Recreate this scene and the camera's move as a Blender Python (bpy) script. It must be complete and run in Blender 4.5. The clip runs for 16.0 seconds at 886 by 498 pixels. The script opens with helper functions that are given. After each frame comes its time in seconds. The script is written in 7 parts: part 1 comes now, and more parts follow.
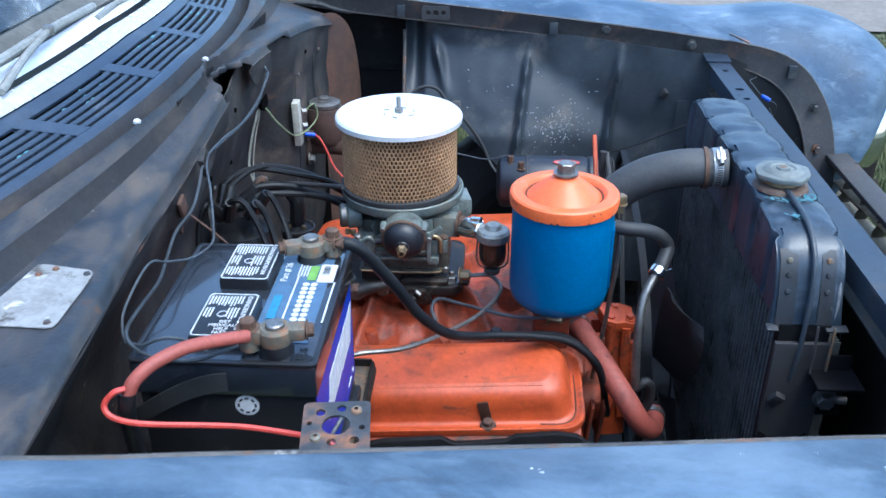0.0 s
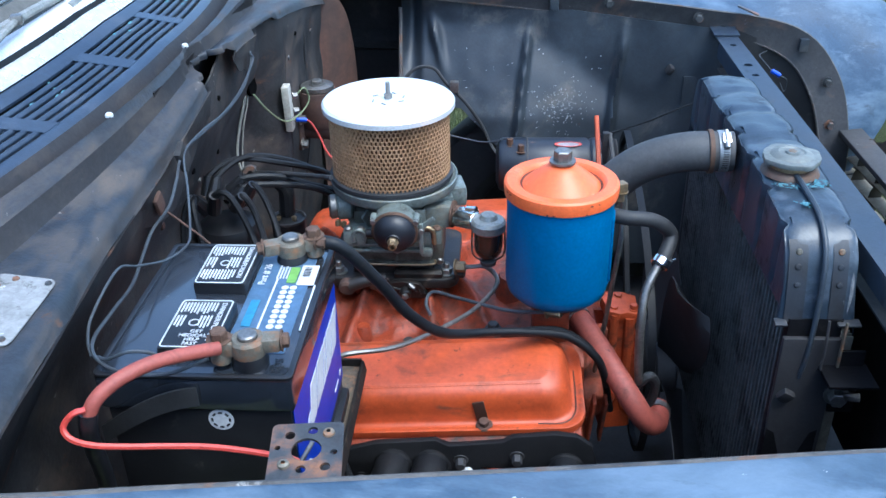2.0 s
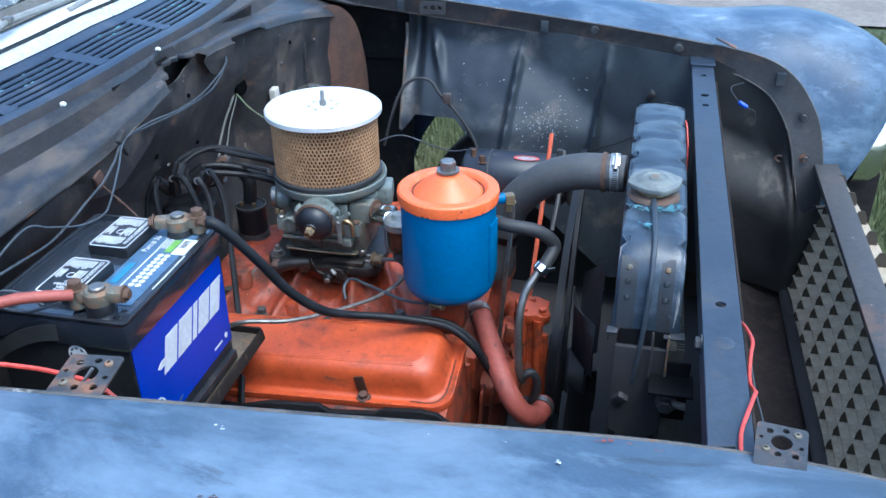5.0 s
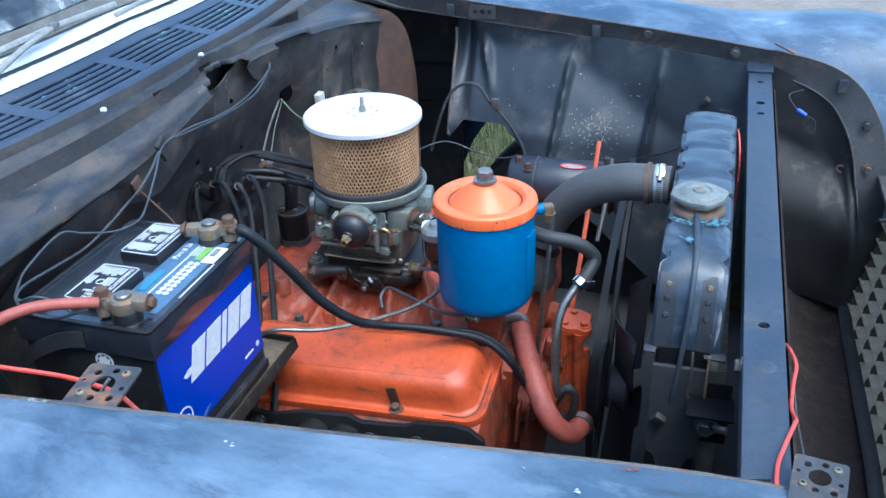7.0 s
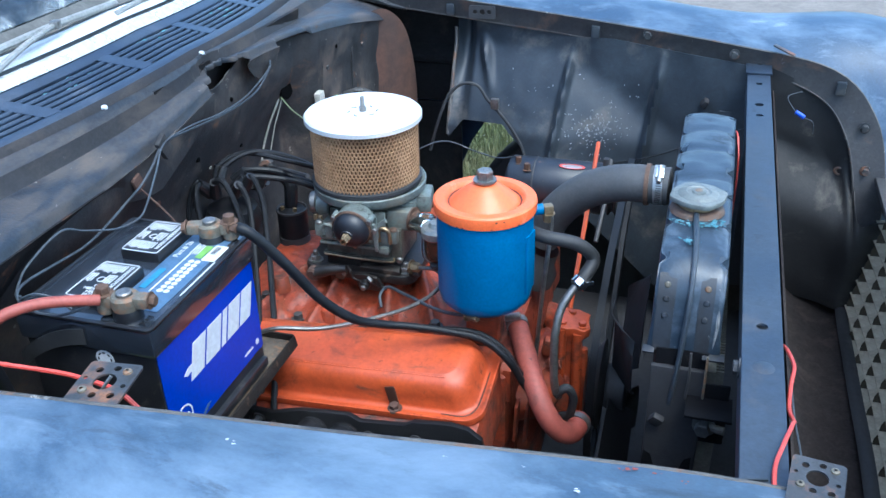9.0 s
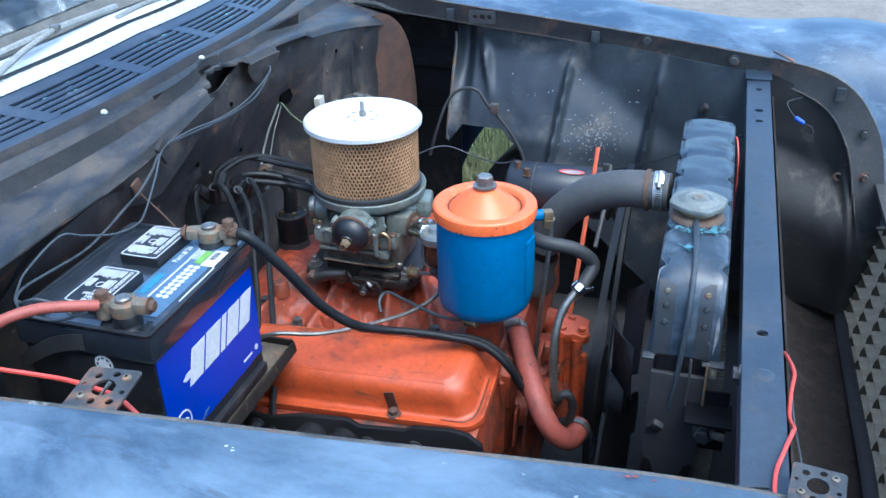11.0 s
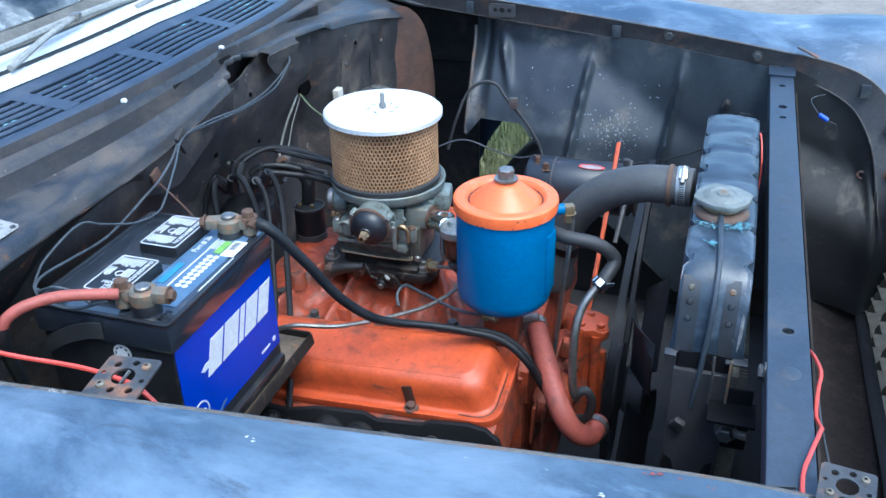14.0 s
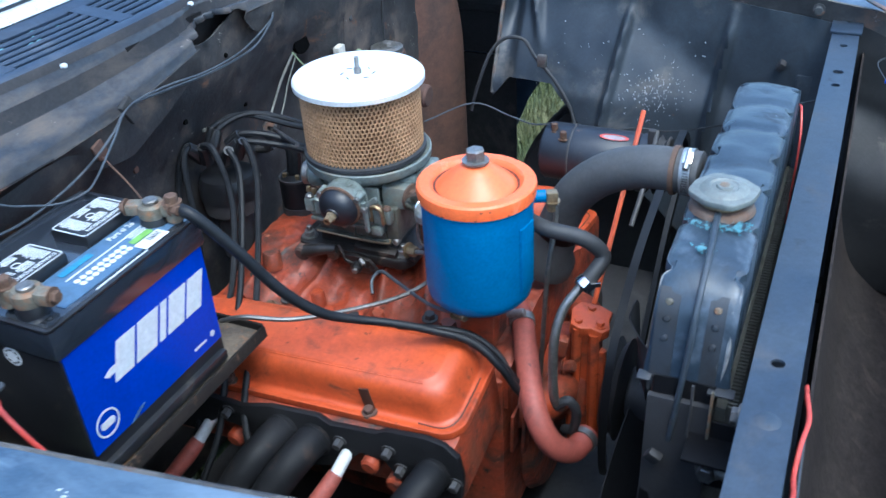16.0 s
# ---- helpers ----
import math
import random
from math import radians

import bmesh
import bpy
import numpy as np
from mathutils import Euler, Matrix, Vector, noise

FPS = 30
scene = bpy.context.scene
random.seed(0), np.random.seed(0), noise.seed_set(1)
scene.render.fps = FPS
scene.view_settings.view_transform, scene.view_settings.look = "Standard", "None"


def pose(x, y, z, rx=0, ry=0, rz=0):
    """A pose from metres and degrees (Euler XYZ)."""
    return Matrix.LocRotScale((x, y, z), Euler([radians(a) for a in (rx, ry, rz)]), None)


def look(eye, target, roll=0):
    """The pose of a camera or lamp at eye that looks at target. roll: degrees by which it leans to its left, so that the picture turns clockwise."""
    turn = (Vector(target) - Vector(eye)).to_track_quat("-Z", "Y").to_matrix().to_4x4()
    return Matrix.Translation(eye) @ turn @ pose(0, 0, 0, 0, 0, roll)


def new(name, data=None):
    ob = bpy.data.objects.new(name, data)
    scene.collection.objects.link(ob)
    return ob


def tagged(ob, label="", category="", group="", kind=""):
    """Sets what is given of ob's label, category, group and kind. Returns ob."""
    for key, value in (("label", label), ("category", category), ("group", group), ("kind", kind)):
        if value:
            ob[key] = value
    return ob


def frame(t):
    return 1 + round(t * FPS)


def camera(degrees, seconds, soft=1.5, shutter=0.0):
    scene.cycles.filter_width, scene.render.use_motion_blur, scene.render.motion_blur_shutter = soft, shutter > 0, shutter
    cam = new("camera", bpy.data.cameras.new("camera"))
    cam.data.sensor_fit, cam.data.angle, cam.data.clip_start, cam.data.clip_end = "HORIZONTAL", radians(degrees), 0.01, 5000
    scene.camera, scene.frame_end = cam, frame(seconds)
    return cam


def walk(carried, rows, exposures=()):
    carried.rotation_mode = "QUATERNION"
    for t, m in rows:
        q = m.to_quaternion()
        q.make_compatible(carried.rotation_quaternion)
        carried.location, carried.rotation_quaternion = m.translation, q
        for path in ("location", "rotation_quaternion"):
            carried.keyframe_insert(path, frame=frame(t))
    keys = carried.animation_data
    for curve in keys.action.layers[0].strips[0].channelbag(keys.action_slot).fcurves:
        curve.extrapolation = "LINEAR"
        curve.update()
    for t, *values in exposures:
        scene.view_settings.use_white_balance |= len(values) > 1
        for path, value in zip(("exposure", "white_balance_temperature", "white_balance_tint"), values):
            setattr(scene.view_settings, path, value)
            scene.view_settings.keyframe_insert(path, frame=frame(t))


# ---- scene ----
cam = camera(52.7, 16.0, shutter=0.5)
METRES, EYE, TILT, LEAN, TURN = 0.8, 1.42, -28.0, 0.0, 3.0
ROWS = [
    (0.0, 0.0, 0.0, 0.0, 0.0, 0.0, -0.0),
    (0.5, 0.0273, 0.0589, 0.0248, 0.89, -0.71, 0.44),
    (1.0, 0.033, 0.0667, 0.0331, 1.26, -1.76, 0.92),
    (1.5, 0.0306, 0.0669, 0.0344, 0.92, -1.61, 0.8),
    (2.0, 0.0338, 0.0665, 0.0329, 0.82, -1.76, 0.83),
    (2.5, 0.0587, 0.0759, 0.0334, 1.51, -2.17, 0.77),
    (3.0, 0.0951, 0.0661, 0.0267, 3.53, -2.3, 0.31),
    (3.5, 0.1515, 0.009, -0.001, 6.18, -0.64, -1.09),
    (4.0, 0.2944, -0.0877, -0.0192, 8.14, -1.53, -3.41),
    (6.5, 0.4867, -0.0399, 0.0472, 13.3, -1.74, -4.73),
    (7.0, 0.4853, -0.0409, 0.047, 13.18, -1.76, -4.79),
    (7.5, 0.4796, -0.0399, 0.0467, 13.03, -1.83, -5.05),
    (8.0, 0.4786, -0.0416, 0.0481, 12.9, -1.85, -5.17),
    (8.5, 0.4794, -0.0424, 0.0462, 12.92, -1.78, -5.15),
    (9.0, 0.4816, -0.0465, 0.0478, 12.99, -1.81, -5.13),
    (11.5, 0.4783, -0.0449, 0.0507, 12.92, -1.32, -5.34),
    (12.0, 0.4765, -0.0446, 0.0494, 12.98, -0.81, -5.51),
    (12.5, 0.4741, -0.0451, 0.0484, 13.12, -0.6, -5.6),
    (13.0, 0.4722, -0.0437, 0.0478, 13.36, -0.78, -5.71),
    (13.5, 0.4678, -0.0405, 0.0449, 13.46, -0.9, -5.83),
    (14.0, 0.4639, -0.0347, 0.0432, 13.71, -1.86, -5.93),
    (14.5, 0.4739, -0.0286, 0.0434, 13.96, -1.91, -6.08),
    (15.0, 0.5201, 0.0165, 0.0586, 16.36, -4.54, -5.41),
    (15.5, 0.5775, 0.0788, 0.0924, 18.73, -2.83, -6.35),
    (16.0, 0.6114, 0.2038, 0.1332, 20.23, -6.31, -7.03),
]
BETWEEN = [(4.2, look((0.283, -0.054, 1.472), (-0.067, 1.656, 0.495), -0.4)), (15.8, look((0.458, 0.181, 1.442), (-0.254, 1.720, 0.381), -3.9))]
walk(cam, sorted(BETWEEN + [(t, pose(0, 0, EYE, TILT, LEAN, TURN) @ pose(METRES * x, METRES * y, METRES * z, 90 + pitch, roll, yaw)) for t, x, y, z, yaw, pitch, roll in ROWS], key=lambda row: row[0]),
     exposures=[(0.0, 2.03, 5450, 1), (2.5, 2.06, 5450, 1), (3.0, 2.2, 5450, 1), (3.5, 2.13, 5450, 1), (4.0, 2.06, 5450, 1), (6.5, 2.13, 5430, -1), (12.0, 2.18, 5430, -1), (15.0, 2.2, 5430, -1), (16.0, 2.16, 5430, -1)])

# ---- light: open shade under a bright sky, soft sun ----
SUN_UP, SUN_ROUND = 66.0, 128.0
sky_world = bpy.data.worlds.new("sky")
sky_world.use_nodes = True
scene.world = sky_world
sky = sky_world.node_tree.nodes.new("ShaderNodeTexSky")
sky.sky_type, sky.sun_disc = "NISHITA", False
sky.sun_elevation, sky.sun_rotation = radians(SUN_UP), radians(SUN_ROUND)
sky.dust_density, sky.ozone_density = 3.0, 3.0
sky_world.node_tree.links.new(sky.outputs["Color"], sky_world.node_tree.nodes["Background"].inputs["Color"])
sky_world.node_tree.nodes["Background"].inputs["Strength"].default_value = 0.13
sun = new("sun", bpy.data.lights.new("sun", "SUN"))
sun.data.energy, sun.data.angle, sun.data.color = 0.65, radians(30), (1.0, 0.96, 0.9)
sun.matrix_world = look((0, 0, 0), (-math.sin(radians(SUN_ROUND)) * math.cos(radians(SUN_UP)), -math.cos(radians(SUN_ROUND)) * math.cos(radians(SUN_UP)), -math.sin(radians(SUN_UP))))

# ---- shaping helpers ----
MID = 1.236            # lengthwise centre plane of the car, y


def mirror(p):
    return (p[0], 2 * MID - p[1], p[2])


def world_of(ob):
    m = ob.matrix_basis.copy()
    return world_of(ob.parent) @ ob.matrix_parent_inverse @ m if ob.parent else m


def thing(name, loc, label, category, group="", kind=""):
    ob = new(name)
    ob.location = loc
    ob.empty_display_size = 0.05
    return tagged(ob, label, category, group, kind)


def finish(bm, smooth=35):
    bmesh.ops.recalc_face_normals(bm, faces=bm.faces)
    lim = radians(smooth)
    for f in bm.faces:
        f.smooth = True
    for e in bm.edges:
        if len(e.link_faces) == 2 and e.calc_face_angle(0) > lim:
            e.smooth = False
        elif len(e.link_faces) != 2:
            e.smooth = False
    return bm


def part(name, bm, material, parent=None, label="", smooth=35):
    """One mesh object under a thing or a part; bm is in world coordinates."""
    me = bpy.data.meshes.new(name)
    if isinstance(bm, bpy.types.Mesh):
        me = bm
    else:
        finish(bm, smooth)
        bm.to_mesh(me)
        bm.free()
    me.materials.clear()
    me.materials.append(material)
    ob = new(name, me)
    if parent:
        ob.parent = parent
        ob.matrix_parent_inverse = world_of(parent).inverted()
    if label:
        ob["label"] = label
    return ob


def solo(name, bm, material, label, category, group="", kind="", smooth=35):
    return tagged(part(name, bm, material, None, "", smooth), label, category, group, kind)


def box(size, loc, rot=(0, 0, 0), bevel=0.0, bm=None, seg=2):
    out = bmesh.new()
    bmesh.ops.create_cube(out, size=1.0)
    bmesh.ops.scale(out, vec=size, verts=out.verts)
    if bevel:
        bmesh.ops.bevel(out, geom=out.edges[:], offset=bevel, segments=seg, profile=0.6, affect='EDGES')
    bmesh.ops.transform(out, matrix=pose(*loc, *rot), verts=out.verts)
    return join(bm, out) if bm else out


def join(a, b):
    me = bpy.data.meshes.new("tmp")
    b.to_mesh(me)
    b.free()
    a.from_mesh(me)
    bpy.data.meshes.remove(me)
    return a


def catmull(pts, n):
    """n points per span along a smooth curve through pts."""
    p = [np.array(q, float) for q in pts]
    p = [2 * p[0] - p[1]] + p + [2 * p[-1] - p[-2]]
    out = []
    for i in range(1, len(p) - 2):
        a, b, c, d = p[i - 1:i + 3]
        for k in range(n):
            t = k / n
            out.append(0.5 * (2 * b + (c - a) * t + (2 * a - 5 * b + 4 * c - d) * t * t + (3 * b - a - 3 * c + d) * t ** 3))
    out.append(p[-2])
    return out


def tube(pts, r, seg=10, n=6, smooth=True, cap=True, bm=None, radii=None):
    """A round hose or wire along a smooth curve; radii: a radius for each given point."""
    line = catmull(pts, n) if smooth else [np.array(q, float) for q in pts]
    if radii:
        rr = [float(v[0]) for v in (catmull([(q,) for q in radii], n) if smooth else [(q,) for q in radii])]
    else:
        rr = [r] * len(line)
    out = bm or bmesh.new()
    rings, up = [], None
    for i, p in enumerate(line):
        d = Vector(line[min(i + 1, len(line) - 1)] - line[max(i - 1, 0)]).normalized()
        if up is None:
            up = d.orthogonal().normalized()
        up = (up - d * up.dot(d)).normalized()
        side = d.cross(up)
        rings.append([out.verts.new(Vector(p) + rr[i] * (math.cos(a) * up + math.sin(a) * side)) for a in [2 * math.pi * k / seg for k in range(seg)]])
    for a, b in zip(rings, rings[1:]):
        for k in range(seg):
            out.faces.new((a[k], a[(k + 1) % seg], b[(k + 1) % seg], b[k]))
    if cap:
        out.faces.new(rings[0][::-1])
        out.faces.new(rings[-1])
    return out


def lathe(profile, m=None, seg=40, bm=None, closed=False):
    """Turns (radius, height) points round z; m places it."""
    out = bmesh.new()
    rings = []
    for r, z in profile:
        if r < 1e-6:
            rings.append([out.verts.new((0, 0, z))])
        else:
            rings.append([out.verts.new((r * math.cos(2 * math.pi * k / seg), r * math.sin(2 * math.pi * k / seg), z)) for k in range(seg)])
    pairs = list(zip(rings, rings[1:])) + ([(rings[-1], rings[0])] if closed else [])
    for a, b in pairs:
        for k in range(seg):
            q = (k + 1) % seg
            if len(a) == 1 and len(b) == 1:
                continue
            if len(a) == 1:
                out.faces.new((a[0], b[k], b[q]))
            elif len(b) == 1:
                out.faces.new((a[k], b[0], a[q]))
            else:
                out.faces.new((a[k], a[q], b[q], b[k]))
    if m:
        bmesh.ops.transform(out, matrix=m, verts=out.verts)
    return join(bm, out) if bm else out


def along(a, b):
    """Placement that turns z to the way from a to b, at a."""
    d = Vector(b) - Vector(a)
    return Matrix.Translation(a) @ d.to_track_quat("Z", "Y").to_matrix().to_4x4()


def rod(a, b, r, seg=16, bevel=0.0, bm=None):
    length = (Vector(b) - Vector(a)).length
    e = bevel or 0.0
    prof = [(0, 0), (r - e, 0), (r, e), (r, length - e), (r - e, length), (0, length)] if e else [(0, 0), (r, 0), (r, length), (0, length)]
    return lathe(prof, along(a, b), seg, bm)


def hexbolt(a, b, r, bm=None):
    """A six-sided head on a washer, from a (seat) to b (top)."""
    out = rod(a, b, r, 6, r * 0.12)
    v = (Vector(b) - Vector(a)).normalized()
    rod(a, Vector(a) + v * r * 0.22, r * 1.45, 18, 0, out)
    return join(bm, out) if bm else out


def surf(grid, thick=0.0, bm=None):
    """A sheet through a grid of points, with thickness."""
    out = bmesh.new()
    vs = [[out.verts.new(p) for p in row] for row in grid]
    for a, b in zip(vs, vs[1:]):
        for k in range(len(a) - 1):
            out.faces.new((a[k], a[k + 1], b[k + 1], b[k]))
    if thick:
        bmesh.ops.recalc_face_normals(out, faces=out.faces)
        bmesh.ops.solidify(out, geom=out.faces[:], thickness=thick)
    return join(bm, out) if bm else out


def patch(ctrl, nu=6, nv=6, thick=0.0, bump=None):
    """A smooth sheet through rows of control points."""
    rows = [catmull(r, nv) for r in ctrl]
    cols = [catmull([r[j] for r in rows], nu) for j in range(len(rows[0]))]
    grid = [[cols[j][i] for j in range(len(cols))] for i in range(len(cols[0]))]
    if bump:
        grid = [[bump(np.array(p)) for p in row] for row in grid]
    return surf(grid, thick)


def flat(outlines, thick, m=None, bevel=0.0, place=None, res=1):
    """A plate from closed outlines (the first is the rim, the rest are holes) in x, y."""
    cu = bpy.data.curves.new("flat", "CURVE")
    cu.dimensions, cu.fill_mode, cu.extrude, cu.bevel_depth, cu.bevel_resolution = "2D", "BOTH", thick / 2, bevel, res
    for line in outlines:
        s = cu.splines.new("POLY")
        s.points.add(len(line) - 1)
        for q, p in zip(s.points, line):
            q.co = (p[0], p[1], 0, 1)
        s.use_cyclic_u = True
    ob = bpy.data.objects.new("flat", cu)
    me = bpy.data.meshes.new_from_object(ob)
    bpy.data.objects.remove(ob)
    bpy.data.curves.remove(cu)
    out = bmesh.new()
    out.from_mesh(me)
    bpy.data.meshes.remove(me)
    bmesh.ops.remove_doubles(out, verts=out.verts, dist=1e-5)
    if place:
        for v in out.verts:
            v.co = Vector(place(v.co))
    if m:
        bmesh.ops.transform(out, matrix=m, verts=out.verts)
    return out


def words(text, size, m, thick=0.0004):
    cu = bpy.data.curves.new("words", "FONT")
    cu.body, cu.size, cu.extrude = text, size, thick
    ob = bpy.data.objects.new("words", cu)
    me = bpy.data.meshes.new_from_object(ob)
    bpy.data.objects.remove(ob)
    bpy.data.curves.remove(cu)
    out = bmesh.new()
    out.from_mesh(me)
    bpy.data.meshes.remove(me)
    bmesh.ops.transform(out, matrix=m, verts=out.verts)
    return out


def circle(x, y, r, n=20):
    return [(x + r * math.cos(2 * math.pi * k / n), y + r * math.sin(2 * math.pi * k / n)) for k in range(n)]


def rrect(x0, y0, x1, y1, r, n=5):
    out = []
    for cx, cy, a in ((x1 - r, y1 - r, 0), (x0 + r, y1 - r, 90), (x0 + r, y0 + r, 180), (x1 - r, y0 + r, 270)):
        out += [(cx + r * math.cos(radians(a + 90 * k / n)), cy + r * math.sin(radians(a + 90 * k / n))) for k in range(n + 1)]
    return out


def frame_of(o, x, y):
    """Placement with its x and y axes along the given directions."""
    x, y = Vector(x).normalized(), Vector(y)
    z = x.cross(y).normalized()
    y = z.cross(x)
    return Matrix.Translation(o) @ Matrix((x, y, z)).transposed().to_4x4()


# ---- materials ----
def nodes(name):
    mt = bpy.data.materials.new(name)
    mt.use_nodes = True
    return mt, mt.node_tree.nodes, mt.node_tree.links, mt.node_tree.nodes["Principled BSDF"]


def noise_at(nt, ln, co, scale, detail=5, rough=0.6, dist=0.0):
    n = nt.new("ShaderNodeTexNoise")
    n.inputs["Scale"].default_value, n.inputs["Detail"].default_value = scale, detail
    n.inputs["Roughness"].default_value, n.inputs["Distortion"].default_value = rough, dist
    ln.new(co, n.inputs["Vector"])
    return n.outputs["Fac"]


def ramp(nt, ln, fac, a, b, c0=(0, 0, 0, 1), c1=(1, 1, 1, 1)):
    r = nt.new("ShaderNodeValToRGB")
    r.color_ramp.elements[0].position, r.color_ramp.elements[1].position = a, b
    r.color_ramp.elements[0].color, r.color_ramp.elements[1].color = c0, c1
    ln.new(fac, r.inputs["Fac"])
    return r.outputs["Color"]


def blend(nt, ln, fac, a, b):
    m = nt.new("ShaderNodeMix")
    m.data_type = "RGBA"
    ln.new(fac, m.inputs["Factor"])
    for sock, v in ((m.inputs["A"], a), (m.inputs["B"], b)):
        if isinstance(v, (tuple, list)):
            sock.default_value = (*v[:3], 1)
        else:
            ln.new(v, sock)
    return m.outputs["Result"]


def worn(name, base, alt, rough=(0.4, 0.6), metal=0.0, scale=7.0, grain=160.0, bump=0.15, layers=(), coat=0.0, var=(0.35, 0.7), mottle=0.5, spec=0.5):
    """A surface with cloudy change from base to alt, fine grain, and layers of dirt or wear:
    (colour, noise scale, from, to, roughness, metal)."""
    mt, nt, ln, bsdf = nodes(name)
    if metal < 0.8:
        base, alt = [0.85 * v for v in base], [0.85 * v for v in alt]
    co = nt.new("ShaderNodeTexCoord").outputs["Object"]
    big = noise_at(nt, ln, co, scale, 6, 0.62, 0.4)
    fine = noise_at(nt, ln, co, grain, 3, 0.6)
    col = blend(nt, ln, ramp(nt, ln, big, *var), base, alt)
    grainy = nt.new("ShaderNodeMix")
    grainy.data_type, grainy.blend_type = "RGBA", "MULTIPLY"
    grainy.inputs["Factor"].default_value = 0.45
    mid = nt.new("ShaderNodeMix")
    mid.data_type, mid.blend_type = "RGBA", "MULTIPLY"
    mid.inputs["Factor"].default_value = mottle
    ln.new(col, mid.inputs["A"])
    ln.new(ramp(nt, ln, noise_at(nt, ln, co, scale * 5.3, 7, 0.7, 0.8), 0.32, 0.66, (0.35, 0.34, 0.33, 1), (1, 1, 1, 1)), mid.inputs["B"])
    ln.new(mid.outputs["Result"], grainy.inputs["A"])
    ln.new(ramp(nt, ln, fine, 0.3, 0.7, (0.55, 0.55, 0.55, 1), (1, 1, 1, 1)), grainy.inputs["B"])
    col = grainy.outputs["Result"]
    mr = nt.new("ShaderNodeMapRange")
    mr.inputs["To Min"].default_value, mr.inputs["To Max"].default_value = rough
    mr.inputs["From Min"].default_value, mr.inputs["From Max"].default_value = 0.3, 0.7
    ln.new(big, mr.inputs["Value"])
    rsock, msock = mr.outputs["Result"], None
    for k, (c, sc, lo, hi, rg, mtl, *run) in enumerate(layers):
        shift = nt.new("ShaderNodeVectorMath")
        shift.operation = "ADD"
        shift.inputs[1].default_value = (3.1 * k + 1.7, 5.3 * k, 2.9 * k)
        if run:
            pull = nt.new("ShaderNodeVectorMath")
            pull.operation = "MULTIPLY"
            pull.inputs[1].default_value = run[0]
            ln.new(co, pull.inputs[0])
            ln.new(pull.outputs[0], shift.inputs[0])
        else:
            ln.new(co, shift.inputs[0])
        fac = ramp(nt, ln, noise_at(nt, ln, shift.outputs[0], sc, 8, 0.68, 0.3), lo, hi)
        col = blend(nt, ln, fac, col, c)
        mx = nt.new("ShaderNodeMix")
        ln.new(fac, mx.inputs["Factor"])
        ln.new(rsock, mx.inputs["A"])
        mx.inputs["B"].default_value = rg
        rsock = mx.outputs["Result"]
        if mtl != metal:
            mm = nt.new("ShaderNodeMix")
            ln.new(fac, mm.inputs["Factor"])
            if msock:
                ln.new(msock, mm.inputs["A"])
            else:
                mm.inputs["A"].default_value = metal
            mm.inputs["B"].default_value = mtl
            msock = mm.outputs["Result"]
    ln.new(col, bsdf.inputs["Base Color"])
    ln.new(rsock, bsdf.inputs["Roughness"])
    bsdf.inputs["Metallic"].default_value = metal
    if msock:
        ln.new(msock, bsdf.inputs["Metallic"])
    bsdf.inputs["Coat Weight"].default_value = coat
    bsdf.inputs["Specular IOR Level"].default_value = spec
    if bump:
        bp = nt.new("ShaderNodeBump")
        bp.inputs["Strength"].default_value, bp.inputs["Distance"].default_value = bump, 0.002
        add = nt.new("ShaderNodeMath")
        add.operation = "ADD"
        ln.new(fine, add.inputs[0])
        ln.new(big, add.inputs[1])
        ln.new(add.outputs[0], bp.inputs["Height"])
        ln.new(bp.outputs["Normal"], bsdf.inputs["Normal"])
    return mt


RUST = (0.13, 0.048, 0.02)
DUST = (0.16, 0.14, 0.115)
M_PRIMER = worn("black_primer", (0.021, 0.028, 0.038), (0.041, 0.053, 0.066), (0.42, 0.62), 0, 6, 220, 0.1,
                [(DUST, 9, 0.56, 0.85, 0.8, 0), (RUST, 14, 0.68, 0.76, 0.85, 0)])
# Blue tone and pale streaks hold reflected sky; chips and scuffs are wear.
M_FENDER = worn("faded_paint_sky_sheen", (0.040, 0.074, 0.128), (0.070, 0.112, 0.170), (0.28, 0.44), 0, 4, 300, 0.05,
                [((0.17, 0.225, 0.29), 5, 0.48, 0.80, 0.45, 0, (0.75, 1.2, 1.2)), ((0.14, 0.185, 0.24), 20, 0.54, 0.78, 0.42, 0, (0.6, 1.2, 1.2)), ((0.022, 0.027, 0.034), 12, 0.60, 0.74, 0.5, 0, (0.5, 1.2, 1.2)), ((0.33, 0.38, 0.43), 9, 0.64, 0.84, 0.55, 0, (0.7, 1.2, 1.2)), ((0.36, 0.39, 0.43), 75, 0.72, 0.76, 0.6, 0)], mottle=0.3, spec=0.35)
M_FIREWALL = worn("dusty_black_paint", (0.030, 0.031, 0.034), (0.062, 0.058, 0.056), (0.6, 0.85), 0, 6, 200, 0.35,
                  [((0.10, 0.078, 0.062), 9, 0.50, 0.70, 0.95, 0), ((0.012, 0.012, 0.013), 17, 0.56, 0.66, 0.6, 0), ((0.13, 0.062, 0.032), 13, 0.61, 0.72, 0.95, 0), ((0.22, 0.2, 0.17), 60, 0.66, 0.70, 0.9, 0)], mottle=0.7, spec=0.3)
M_VENT = worn("blue_black_cowl_paint", (0.0258, 0.042, 0.075), (0.043, 0.064, 0.10), (0.32, 0.5), 0, 8, 260, 0.08, [((0.09, 0.10, 0.125), 10, 0.56, 0.85, 0.6, 0), ((0.2, 0.21, 0.23), 80, 0.7, 0.74, 0.7, 0)])
